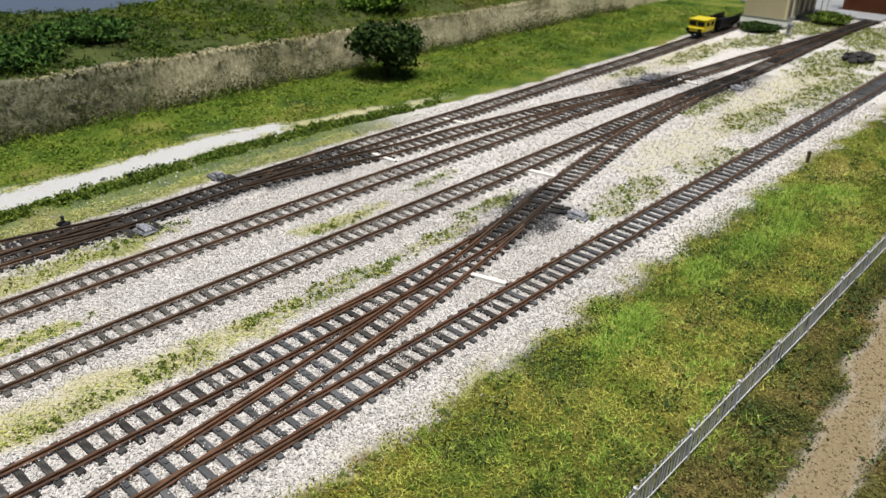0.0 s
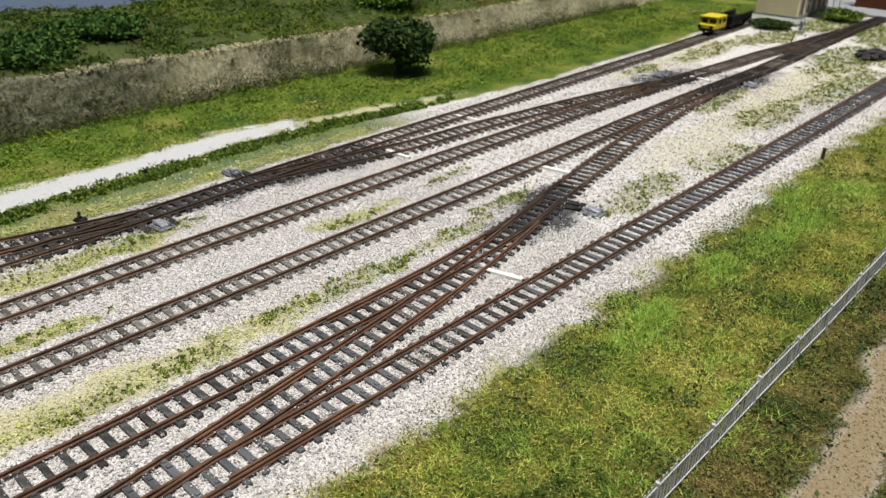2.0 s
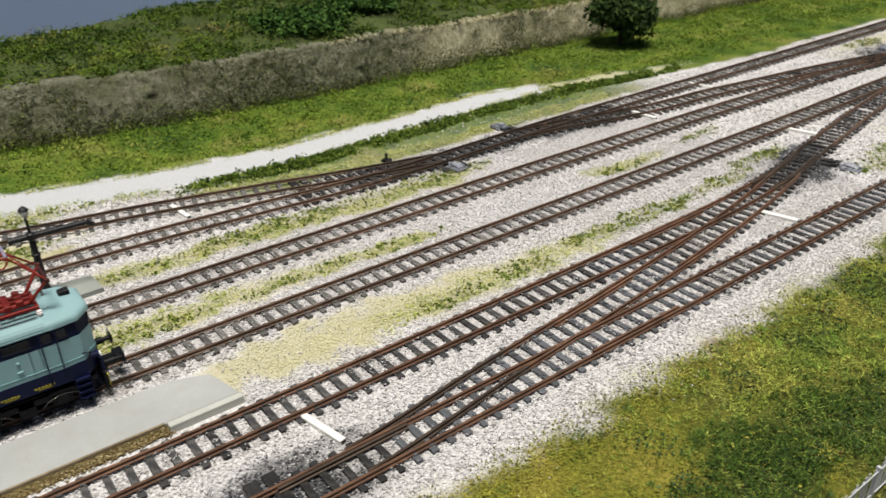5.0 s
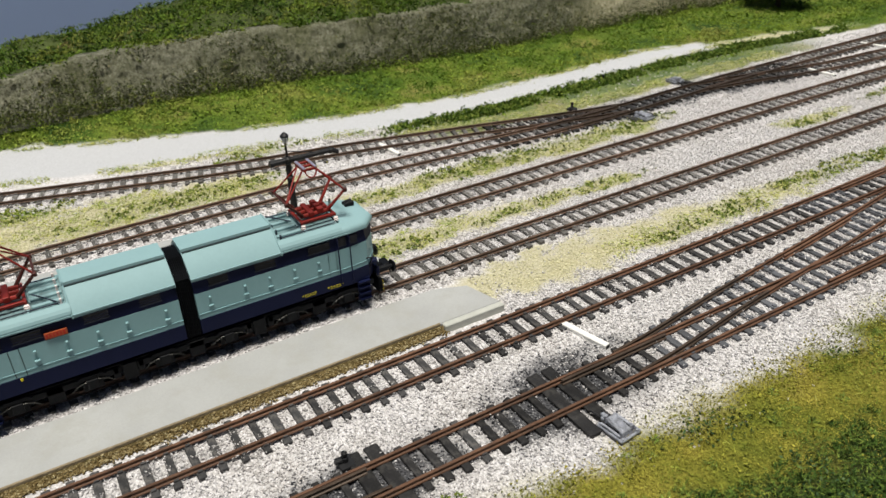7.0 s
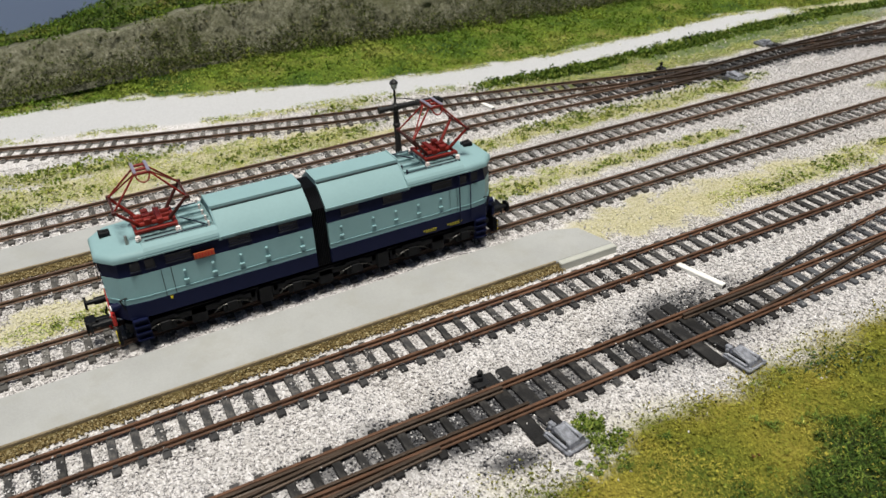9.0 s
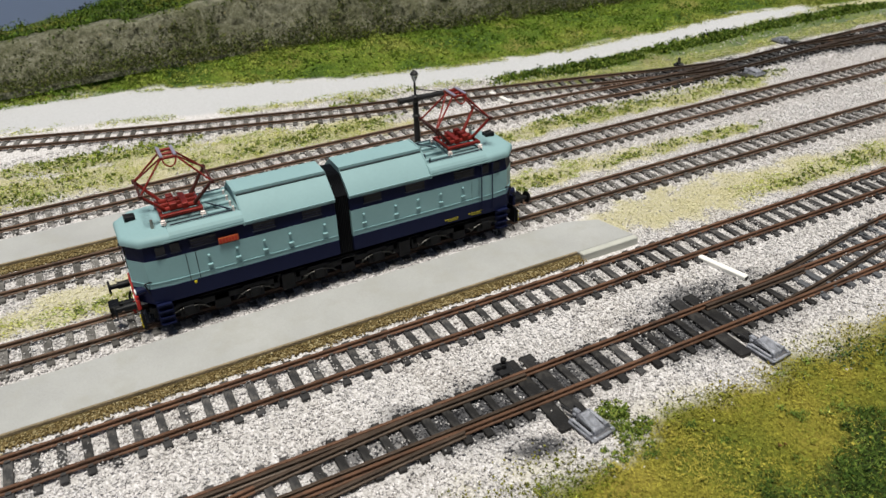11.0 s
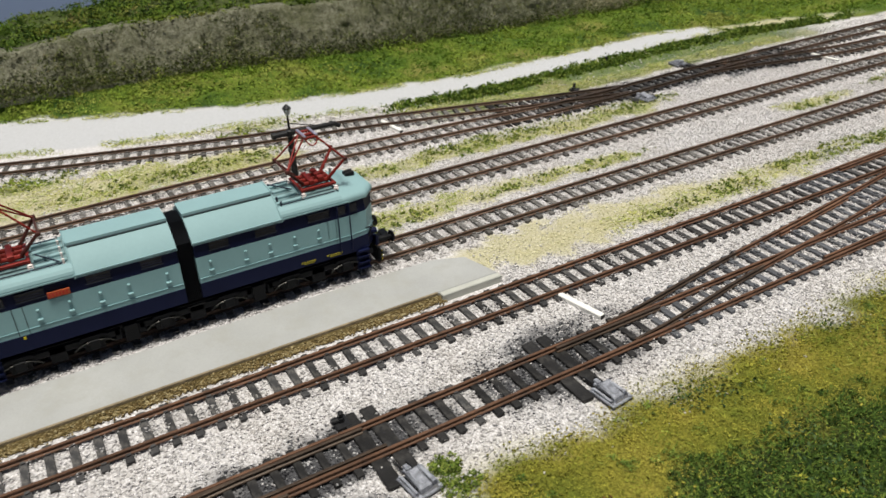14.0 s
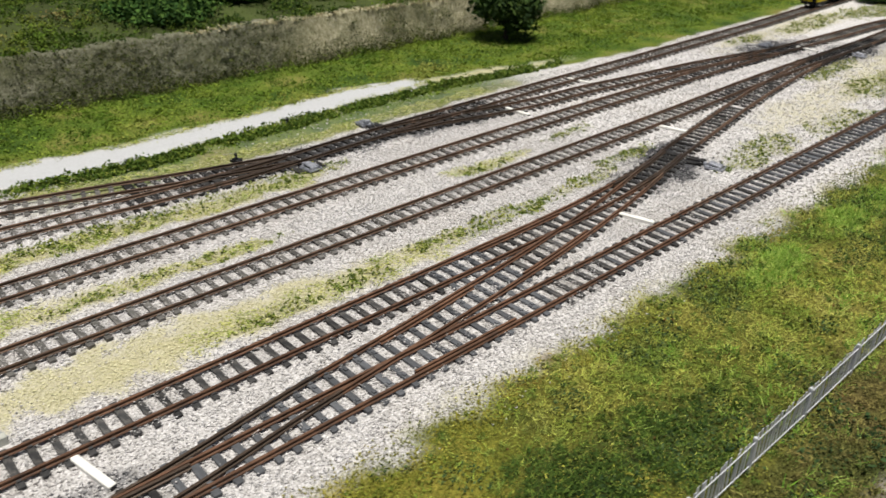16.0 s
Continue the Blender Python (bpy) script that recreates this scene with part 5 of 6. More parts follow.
point_motor(-0.2165, -0.1280, 8, "grey cast point motor beside the near turnout")
point_motor(-0.2168, -0.0405, 6, "grey cast point motor with dark grease stains")
point_motor(-0.2800, 0.4360, 12, "grey point motor on sooty ballast beside the crossover")
point_motor(-0.4700, 0.2170, 6, "dark grey point motor between the sidings")
point_motor(-0.5200, 0.3040, 176, "grey point motor beside the hedge")
point_motor(-0.3480, 0.8450, 6, "sooty point motor at the throat of the yard")
point_motor(-0.4380, 0.8120, 176, "sooty point motor beside the far siding")

for x, y, a in ((-0.2720, -0.0100, 12), (-0.5300, 0.0235, 6), (-0.4865, 0.5380, 6), (-0.4610, 0.4230, 2), (-0.3485, 0.4855, 10), (-0.2685, 0.3240, 14), (-0.4010, 0.8335, -10)):
    t = thing("fouling_marker", "white painted fouling board lying between two tracks", "track marker", (x, y, -0.0006), a, "fouling boards")
    part("board", boxes((-0.0130, 0.0130, -0.0017, 0.0017, -0.001, 0.0016), bevel=0.0003), M_white, t)
    for e in (-0.0128, 0.0128):
        part("end_block", boxes((e - 0.0006, e + 0.0006, -0.0012, 0.0012, -0.001, 0.0011)), M_sleeper, t)

lever = thing("point_lever", "small black point lever on a timber beside the turnout", "point lever", (-0.2585, -0.1385, 0.0))
part("base", boxes((-0.0036, 0.0036, -0.0030, 0.0030, -0.001, 0.0010), bevel=0.0003), M_black, lever)
bm = turned([(0.0013, 0.001), (0.0013, 0.0030), (0.0009, 0.0034), (0.0012, 0.0042), (0.0012, 0.0054), (0.0005, 0.0060)], 12)
part("stand", bm, M_black, lever)
part("weight", rods(((0.0, -0.0006, 0.0018), (0.0, -0.0040, 0.0022), 0.0009)), M_black, lever)
for x, y in ((-0.518, 0.185), (-0.560, 0.255)):
    t = copy_thing(lever, pose(x, y, 0.0, 0, 0, 30))

crane = thing("water_crane", "black cast water crane with a lantern on top", "water crane", (-0.4650, -0.0758, 0.0018))
part("pedestal", turned([(0.0052, 0), (0.0052, 0.0012), (0.0040, 0.0018), (0.0036, 0.0030), (0.0025, 0.0040), (0.0022, 0.0060)], 20), M_black, crane)
part("column", turned([(0.0021, 0.0050), (0.0018, 0.0240), (0.0024, 0.0246), (0.0024, 0.0256), (0.0018, 0.0262), (0.0017, 0.0340), (0.0025, 0.0348), (0.0025, 0.0376), (0.0014, 0.0384)], 16), M_black, crane)
arm = rods(((0, -0.0095, 0.0362), (0, 0.0020, 0.0362), 0.0016, 0.0020), ((0, 0.0020, 0.0362), (0.0005, 0.0285, 0.0362), 0.0018, 0.0014), ((0.0005, 0.0285, 0.0362), (0.0005, 0.0320, 0.0340), 0.0016, 0.0014), ((0, -0.0112, 0.0362), (0, -0.0088, 0.0362), 0.0021), ((0.0005, 0.0262, 0.0362), (0.0005, 0.0274, 0.0362), 0.0019), n=12)
part("arm", arm, M_black, crane)
part("stay", rods(((0, 0, 0.0420), (0.0003, 0.0180, 0.0372), 0.0003), n=6), M_black, crane)
post = part("lantern_post", rods(((0, 0, 0.0380), (0, 0, 0.0475), 0.0008, 0.0006), n=10), M_black, crane)
part("lantern_glass", turned([(0.0010, 0.0475), (0.0022, 0.0512), (0.0022, 0.0514)], 6), M_lens, post)
bm = rods(*[((0.0011 * math.cos(a), 0.0011 * math.sin(a), 0.0474), (0.0024 * math.cos(a), 0.0024 * math.sin(a), 0.0513), 0.00014) for a in [math.pi * k / 3 for k in range(6)]], n=5)
part("lantern_frame", bm, M_black, post)
part("lantern_cap", turned([(0.0027, 0.0512), (0.0024, 0.0520), (0.0010, 0.0534), (0.0007, 0.0530), (0.0009, 0.0534), (0.0002, 0.0540)], 12), M_black, post)

# ---- fence along the grass ----
fence = thing("picket_fence", "thin grey picket fence standing in the grass", "fence", (-0.109, 0, 0))
FENCE_Y0, FENCE_Y1, FENCE_PITCH = 0.0408, 0.85, 0.0028


def fence_base(y):
    return float(ground_height(np.array([-0.109]), np.array([y]))[0])


for y0 in np.arange(FENCE_Y0, FENCE_Y1 - 0.01, 0.0442):
    z0, z1 = fence_base(y0), fence_base(y0 + 0.0442)
    for h in (0.0036, 0.0150):
        part("fence_rail", rods(((0.0004, y0, z0 + h), (0.0004, y0 + 0.0442, z1 + h), 0.00024), n=6), M_fence, fence)
post_bm = boxes((-0.0007, 0.0007, -0.0007, 0.0007, -0.002, 0.0170), bevel=0.0002)
post_me = bpy.data.meshes.new("fence_post")
post_bm.to_mesh(post_me)
post_me.materials.append(M_fence)
for y in np.arange(FENCE_Y0, FENCE_Y1, 0.0442):
    ob = new("fence_post", post_me)
    ob.parent, ob.location = fence, (0, y, fence_base(y))
picket_bm = boxes((-0.0001, 0.0001, -0.0007, 0.0007, -0.001, 0.0162))
picket_me = bpy.data.meshes.new("picket")
picket_bm.to_mesh(picket_me)
picket_me.materials.append(M_fence)
rest = bmesh.new()
for i, y in enumerate(np.arange(FENCE_Y0, FENCE_Y1, FENCE_PITCH)):
    z = fence_base(y)
    lean = random.uniform(-2.5, 2.5)
    if y < 0.70:
        ob = new("picket", picket_me)
        ob.parent, ob.matrix_basis = fence, pose(-0.0004, y, z + random.uniform(-0.0004, 0.0003), lean, random.uniform(-2, 2), 0)
    else:
        box(rest, -0.00054, -0.00026, y - 0.0007, y + 0.0007, z - 0.001, z + 0.0162)
tagged(part("picket_run", rest, M_fence, fence), kind="stuff")

# ---- far end of the yard ----
car = thing("rail_tractor", "small yellow rail tractor on the far siding", "rail vehicle", (-0.5065, 1.075, RAIL_TOP), 1)
cab = part("cab", boxes((-0.0150, 0.0150, -0.0170, 0.0170, 0.0085, 0.0255), bevel=0.0012), M_yellow, car)
part("bonnet", boxes((-0.0140, 0.0140, -0.0230, -0.0165, 0.0085, 0.0150), bevel=0.0012), M_yellow, car)
part("roof", boxes((-0.0155, 0.0155, -0.0180, 0.0180, 0.0253, 0.0268), bevel=0.0008), M_yellow, car)
for s in (-1, 1):
    part("windscreen", boxes((s * 0.0068 - 0.0056, s * 0.0068 + 0.0056, -0.0176, -0.0168, 0.0168, 0.0232)), M_glass, cab)
    for y in (-0.0085, 0.0070):
        part("side_window", boxes((s * 0.0150 - 0.0004, s * 0.0150 + 0.0004, y - 0.0050, y + 0.0050, 0.0165, 0.0230)), M_glass, cab)
    part("buffer", rods(((s * 0.010, -0.023, 0.0118), (s * 0.010, -0.0275, 0.0118), 0.0015), ((s * 0.010, -0.0275, 0.0118), (s * 0.010, -0.0282, 0.0118), 0.003)), M_under, car)
    for y in (-0.012, 0.012):
        part("wheel", rods(((s * 0.0070, y, 0.0055), (s * 0.0094, y, 0.0055), 0.0055), n=20), M_under, car)
part("frame", boxes((-0.0130, 0.0130, -0.0230, 0.0190, 0.0045, 0.0086), bevel=0.0004), M_under, car)
car.scale = (0.86, 0.86, 0.88)
wagon = thing("flat_wagon", "dark low wagon coupled behind the yellow tractor", "rail vehicle", (-0.5085, 1.145, RAIL_TOP), 2)
part("deck", boxes((-0.0150, 0.0150, -0.0420, 0.0420, 0.0090, 0.0125), (-0.0150, -0.0140, -0.0420, 0.0420, 0.0125, 0.0215), (0.0140, 0.0150, -0.0420, 0.0420, 0.0125, 0.0215), (-0.0140, 0.0140, -0.0420, -0.0410, 0.0125, 0.0215), bevel=0.0004), M_under, wagon)
for y in (-0.028, 0.028):
    for s in (-1, 1):
        part("wheel", rods(((s * 0.0070, y, 0.0055), (s * 0.0094, y, 0.0055), 0.0055), n=20), M_under, wagon)
part("frame", boxes((-0.0105, 0.0105, -0.0400, 0.0400, 0.0045, 0.0090)), M_under, wagon)
wagon.scale = (0.86, 0.86, 0.86)


def station():
    """Two-storey beige station house: walls, string course, windows with frames and sills, tiled roof."""
    t = thing("station_building", "two-storey beige station building at the far end", "building", (-0.499, 1.340, 0.0), 3)
    w, d, h = 0.032, 0.075, 0.098
    part("wall", boxes((-w, w, -d, d, -0.002, h), bevel=0.0006), M_wallstone, t)
    part("string_course", boxes((-w - 0.001, w + 0.001, -d - 0.001, d + 0.001, 0.046, 0.049), bevel=0.0004), M_kerb, t)
    part("plinth", boxes((-w - 0.0015, w + 0.0015, -d - 0.0015, d + 0.0015, -0.002, 0.006), bevel=0.0004), M_slab, t)
    spots = [("y", x, z) for x in (0.0,) for z in (0.060,)] + [("x", y, z) for y in (-0.058, -0.030, -0.002, 0.026, 0.054) for z in (0.014, 0.060)]
    for axis, a, z in spots:
        door = z < 0.02
        z0, z1 = (0.004, 0.034) if door else (z, z + 0.024)
        if axis == "y":
            pane = part("window", boxes((a - 0.0058, a + 0.0058, -d - 0.0006, -d + 0.001, z0, z1)), M_glass if axis == "x" else M_wallstone, t)
            part("frame", boxes((a - 0.0075, a - 0.0058, -d - 0.0014, -d, z0, z1), (a + 0.0058, a + 0.0075, -d - 0.0014, -d, z0, z1), (a - 0.0075, a + 0.0075, -d - 0.0016, -d, z1, z1 + 0.002)), M_wallstone, pane)
        else:
            pane = part("window", boxes((w - 0.001, w + 0.0006, a - 0.0062, a + 0.0062, z0, z1)), M_glass, t)
            part("frame", boxes((w, w + 0.0016, a - 0.0080, a - 0.0062, z0, z1), (w, w + 0.0016, a + 0.0062, a + 0.0080, z0, z1), (w, w + 0.0018, a - 0.0080, a + 0.0080, z1, z1 + 0.002), (w, w + 0.0010, a - 0.0005, a + 0.0005, z0, z1)), M_kerb, pane)
    bm = loft([[(-w - 0.006, y, h), (w + 0.006, y, h), (0, y, h + 0.020)] for y in (-d - 0.006, d + 0.006)])
    part("roof", bm, M_tile, t, "shallow tiled roof")
    can = part("canopy", boxes((w, w + 0.030, -0.030, d, 0.040, 0.0425), bevel=0.0004), M_paving, t, "pale platform canopy")
    for y in (-0.026, 0.010, 0.046):
        part("canopy_post", rods(((w + 0.027, y, 0.0), (w + 0.027, y, 0.040), 0.0008)), M_kerb, can)
    return t


station()
tagged(link("pavement", boxes((-0.4455, -0.36, 1.392, 1.455, -0.002, 0.0030), (-0.60, -0.447, 1.4225, 2.2, -0.002, 0.0030), bevel=0.0006), M_paving), "pale grey station forecourt paving", "pavement", kind="structure")
shed = thing("timber_board", "dark brown timber end board of the layout", "board", (-0.242, 1.475, 0.0))
part("panel", boxes((-0.20, 0.24, -0.006, 0.006, 0.0, 0.16), bevel=0.001), M_board, shed)
part("batten", boxes((-0.20, 0.24, -0.010, -0.006, 0.15, 0.16), (-0.20, -0.19, -0.010, -0.006, 0.0, 0.15)), M_board, shed)
wall = thing("forecourt_wall", "low pale wall behind the station", "low wall", (-0.63, 1.62, 0.0))
part("course", boxes((-0.08, 0.10, -0.004, 0.004, 0.0, 0.030), bevel=0.001), M_paving, wall)
part("coping", boxes((-0.082, 0.102, -0.006, 0.006, 0.030, 0.034), bevel=0.001), M_kerb, wall)

relay = thing("scrap_heap", "low black heap of scrap beside the far track", "scrap heap", (-0.300, 1.090, 0.0), 8)
M_scrap = plain("dull_scrap", (0.045, 0.045, 0.047), 0.9, 0, 0.5, 160, 900, 0.0006, 0.5, (0.12, 0.11, 0.10))
for k in range(16):
    bm = bmesh.new()
    bmesh.ops.create_icosphere(bm, subdivisions=2, radius=random.uniform(0.0045, 0.0075))
    for v in bm.verts:
        v.co *= 1 + 0.55 * (noise.noise(v.co * 300 + Vector((k * 3.1, 0, 0))))
        v.co.z *= 0.62
    bmesh.ops.translate(bm, vec=(0.0042 * math.cos(2.4 * k) * k ** 0.5, 0.0062 * math.sin(2.4 * k) * k ** 0.5, random.uniform(0.001, 0.003) + 0.005 * (1 - k / 16)), verts=bm.verts)
    part("lump", bm, M_scrap, relay)
stump = thing("track_post", "short dark post at the edge of the grass", "post", (-0.207, 0.665, 0.0))
part("shaft", rods(((0, 0, -0.001), (0, 0, 0.0075), 0.0016, 0.0013)), M_bark, stump)
part("cap", rods(((0, 0, 0.0075), (0, 0, 0.0085), 0.0018)), M_bark, stump)


def shrub(name, label, x, y, z, r, h, leaf, n, size=0.0026, group=""):
    """A bush: forked stems and an uneven crown of small leaf clumps."""
    t = thing(name, label, "bush", (x, y, z), 0, group)
    bm = rods(((0, 0, -0.004), (0, 0, h * 0.4), r * 0.09, r * 0.06), n=7)
    lobes = []
    for k in range(9):
        a, e = 2.4 * k, random.uniform(0.2, 1.0)
        tip = Vector((math.cos(a) * r * 0.55, math.sin(a) * r * 0.55, h * (0.30 + 0.45 * e)))
        rod(bm, (0, 0, h * 0.2), tip, r * 0.045, r * 0.015, n=6)
        lobes.append((tip, r * random.uniform(0.42, 0.62)))
    part("stem", bm, M_bark, t)
    pts = []
    for tip, q in lobes:
        m = n // len(lobes)
        v = rng.normal(size=(m, 3))
        v /= np.linalg.norm(v, axis=1, keepdims=True)
        pts.append(np.array(tip) + v * q * (0.5 + 0.75 * rng.random((m, 1)) ** 2) * (1, 1, h / (2.2 * r)))
    pts = np.vstack(pts)
    pts = pts[pts[:, 2] > 0.0]
    crown = scatter("crown", pts, rng.uniform(0.6, 1.3, len(pts)) * size, LEAF, LEAF_F, leaf)
    crown.parent = t
    return t


shrub("bush", "large dark green round bush at the foot of the wall", -0.6550, 0.6100, 0.0, 0.037, 0.062, M_leaf_dark, 9000, 0.0030)
shrub("bush", "dark green bush on the hillside above the wall", -0.7700, 0.700, 0.044, 0.040, 0.036, M_leaf, 7000, 0.0026)
shrub("bush", "spreading dark bush on the grassy hillside", -0.7850, 0.255, 0.042, 0.050, 0.028, M_shrub, 9000, 0.0026)
shrub("bush", "dark bush at the end of the stone wall", -0.7420, -0.335, 0.008, 0.022, 0.040, M_leaf_dark, 5000, 0.0026)
shrub("bush", "low dark thicket on the hillside above the wall", -0.8150, 0.345, 0.050, 0.046, 0.026, M_shrub, 8000, 0.0026)
tagged(link("platform", boxes((-0.536, -0.4445, 1.222, 1.262, -0.002, 0.0036), bevel=0.0006), M_slab), "low grey platform before the station building", "platform", kind="structure")
pump = thing("lineside_pump", "small blue-grey pump on a stone base", "pump", (-0.425, 1.186, -0.001))
part("base", boxes((-0.005, 0.005, -0.005, 0.005, 0.0, 0.003), bevel=0.0005), M_slab, pump)
part("body", turned([(0.0026, 0.003), (0.0022, 0.012), (0.003, 0.0125), (0.003, 0.016), (0.0012, 0.019)], 12), M_pewter, pump)
part("spout", rods(((0.002, 0, 0.011), (0.007, 0, 0.010), 0.0008)), M_pewter, pump)
shrub("hedge", "dark green hedge along the little platform", -0.470, 1.190, 0.0, 0.028, 0.009, M_leaf_dark, 5000, 0.0020)
shrub("bush", "small dark bush beside the station building", -0.4150, 1.325, 0.0, 0.030, 0.015, M_hedge, 5000, 0.0020)


# ---- sleepers, one by one ----
def lay_sleepers():
    for key, line in PATHS.items():
        d = np.concatenate([[0], np.cumsum(np.linalg.norm(np.diff(line, axis=0), axis=1))])
        for s in np.arange(PITCH / 2, d[-1], PITCH):
            x, y = np.interp(s, d, line[:, 0]), np.interp(s, d, line[:, 1])
            e = min(s + 0.004, d[-1])
            dx, dy = np.interp(e, d, line[:, 0]) - np.interp(e - 0.008, d, line[:, 0]), np.interp(e, d, line[:, 1]) - np.interp(e - 0.008, d, line[:, 1])
            turn = math.degrees(math.atan2(-dx, dy))
            if any(abs(x_at(h, y) - x) < CLOSE for h in HOSTS.get(key, ())):
                continue
            lo = hi = x
            for b in BRANCHES.get(key, ()):
                xb = x_at(b, y)
                if abs(xb - x) < CLOSE:
                    lo, hi = min(lo, xb), max(hi, xb)
            stretch = hi - lo > 0.0005
            sooty = patch(np.array([x]), np.array([y]), SOOT_PATCHES, 0.9, 8)[0] > 0.25
            grey = key in ("near", "second") and -0.02 < y < 0.22 and stretch or key == "near" and y > random.uniform(0.25, 0.5)
            ob = new("sleeper", TIMBER_DARK if sooty else TIMBER if stretch and not grey else SLEEPER_GREY if grey else SLEEPER_DUSTY if key in ("third", "fourth", "fifth", "curve", "link") else SLEEPER)
            ob.parent = tracks[key]
            wob = random.uniform(-1.2, 1.2)
            k = (hi - lo + 0.029) / 0.029
            for toe, c in ((-0.130, "near"), (-0.045, "near"), (0.436, "second"), (0.217, "fifth"), (0.304, "fifth")):
                if key == c and abs(y - toe) < 0.0095:
                    if c == "fifth" and toe > 0.3:
                        lo -= 0.012
                    else:
                        hi += 0.012
                    if c == "near":
                        lo -= 0.007
                    k = (hi - lo + 0.029) / 0.029
                    ob.data = TIMBER_DARK
            broad = 1.75 if ob.data == TIMBER_DARK and k > 1.3 else 1.0
            ob.matrix_basis = pose((lo + hi) / 2 + random.uniform(-0.0003, 0.0003), y, random.uniform(-0.00045, 0.00004), 0, random.uniform(-0.4, 0.4), turn + wob) @ Matrix.Diagonal((k, random.uniform(0.92, 1.1) * broad, 1, 1))


lay_sleepers()


# ---- loose ballast, turf and flock ----
def pick(n, x0, x1, y0, y1, weight):
    """Random places in a rectangle, kept with the chance weight(x, y)."""
    x, y = rng.uniform(x0, x1, n), rng.uniform(y0, y1, n)
    keep = rng.random(n) < weight(x, y)
    return x[keep], y[keep]


def on_slab(x, y):
    a = (x > -0.347) & (x < -0.305) & (y < -0.028)
    b = (x > -0.480) & (x < -0.441) & (y < -0.090)
    c = (x > -0.476) & (x < -0.451) & (y > -0.084) & (y < -0.049)
    return a | b | c


def is_bare(x, y):
    z = zones(x, y)
    return np.clip(1 - z["turf"] * 0.9 - z["path"] - z["lane"] - z["sand"] * 1.05, 0, 1) * ~on_slab(x, y), z


def spread_ballast():
    for n, x0, x1, y0, y1, r0, r1 in ((192000, -0.47, -0.19, -0.36, 0.42, 0.00026, 0.00054), (46000, -0.60, -0.47, -0.40, 0.42, 0.00034, 0.0007), (30000, -0.53, -0.19, 0.42, 0.90, 0.0005, 0.0008)):
        x, y = rng.uniform(x0, x1, n), rng.uniform(y0, y1, n)
        bare, z = is_bare(x, y)
        keep = rng.random(n) < np.where(bare > 0.4, bare, bare * 0.15)
        x, y, soot = x[keep], y[keep], z["soot"][keep]
        h = ground_height(x, y) + rng.uniform(0.0, 0.0006, len(x)) + (rng.random(len(x)) < 0.10) * rng.uniform(0.0003, 0.0008, len(x))
        p = np.stack([x, y, h], -1)
        dark = rng.random(len(x)) < soot * 0.9
        size = rng.uniform(r0, r1, len(x))
        for sel, m, label in ((~dark, M_ballast, "loose pale grey ballast stones between the tracks"), (dark, M_soot, "oily blackened ballast round the turnout blades")):
            tagged(scatter("ballast", p[sel], size[sel] * 1.2, TETRA, TETRA_F, m, 0.85), label, "ballast", kind="stuff")
    # stones spilt over the sleepers
    x, y = pick(110000, -0.52, -0.22, -0.40, 0.45, lambda a, b: (track_distance(a, b) < 0.0145) * np.maximum(smooth01(vnoise(a, b, 0.009, 85, 2), 0.52, 0.72), 0.42 * smooth01(-a, 0.33, 0.35) * (track_distance(a, b) < 0.0075)) * (1 - patch(a, b, SOOT_PATCHES, 0.9, 8)) * ~on_slab(a, b) * 0.8)
    p = np.stack([x, y, RAIL_Z + rng.uniform(0.0, 0.0004, len(x))], -1)
    tagged(scatter("ballast", p, rng.uniform(0.00026, 0.00052, len(x)), TETRA, TETRA_F, M_ballast, 0.85), "stray ballast stones lying on the sleepers", "ballast", kind="stuff")


    # brown dirt gathered along the platform edges
    for xb, y1 in ((-0.3135, -0.060), (-0.4485, -0.105)):
        y = rng.uniform(-0.40, y1, 7000)
        x = xb + np.abs(rng.normal(0.0012, 0.0016, len(y)))
        p = np.stack([x, y, -0.0006 + np.clip(0.0020 - (x - xb), 0, 1) * 0.8 + rng.uniform(0, 0.0007, len(y))], -1)
        tagged(scatter("dirt", p, rng.uniform(0.0003, 0.0006, len(y)), TETRA, TETRA_F, M_dirt), "brown crumbly dirt along the platform edge", "dirt", kind="stuff")


spread_ballast()


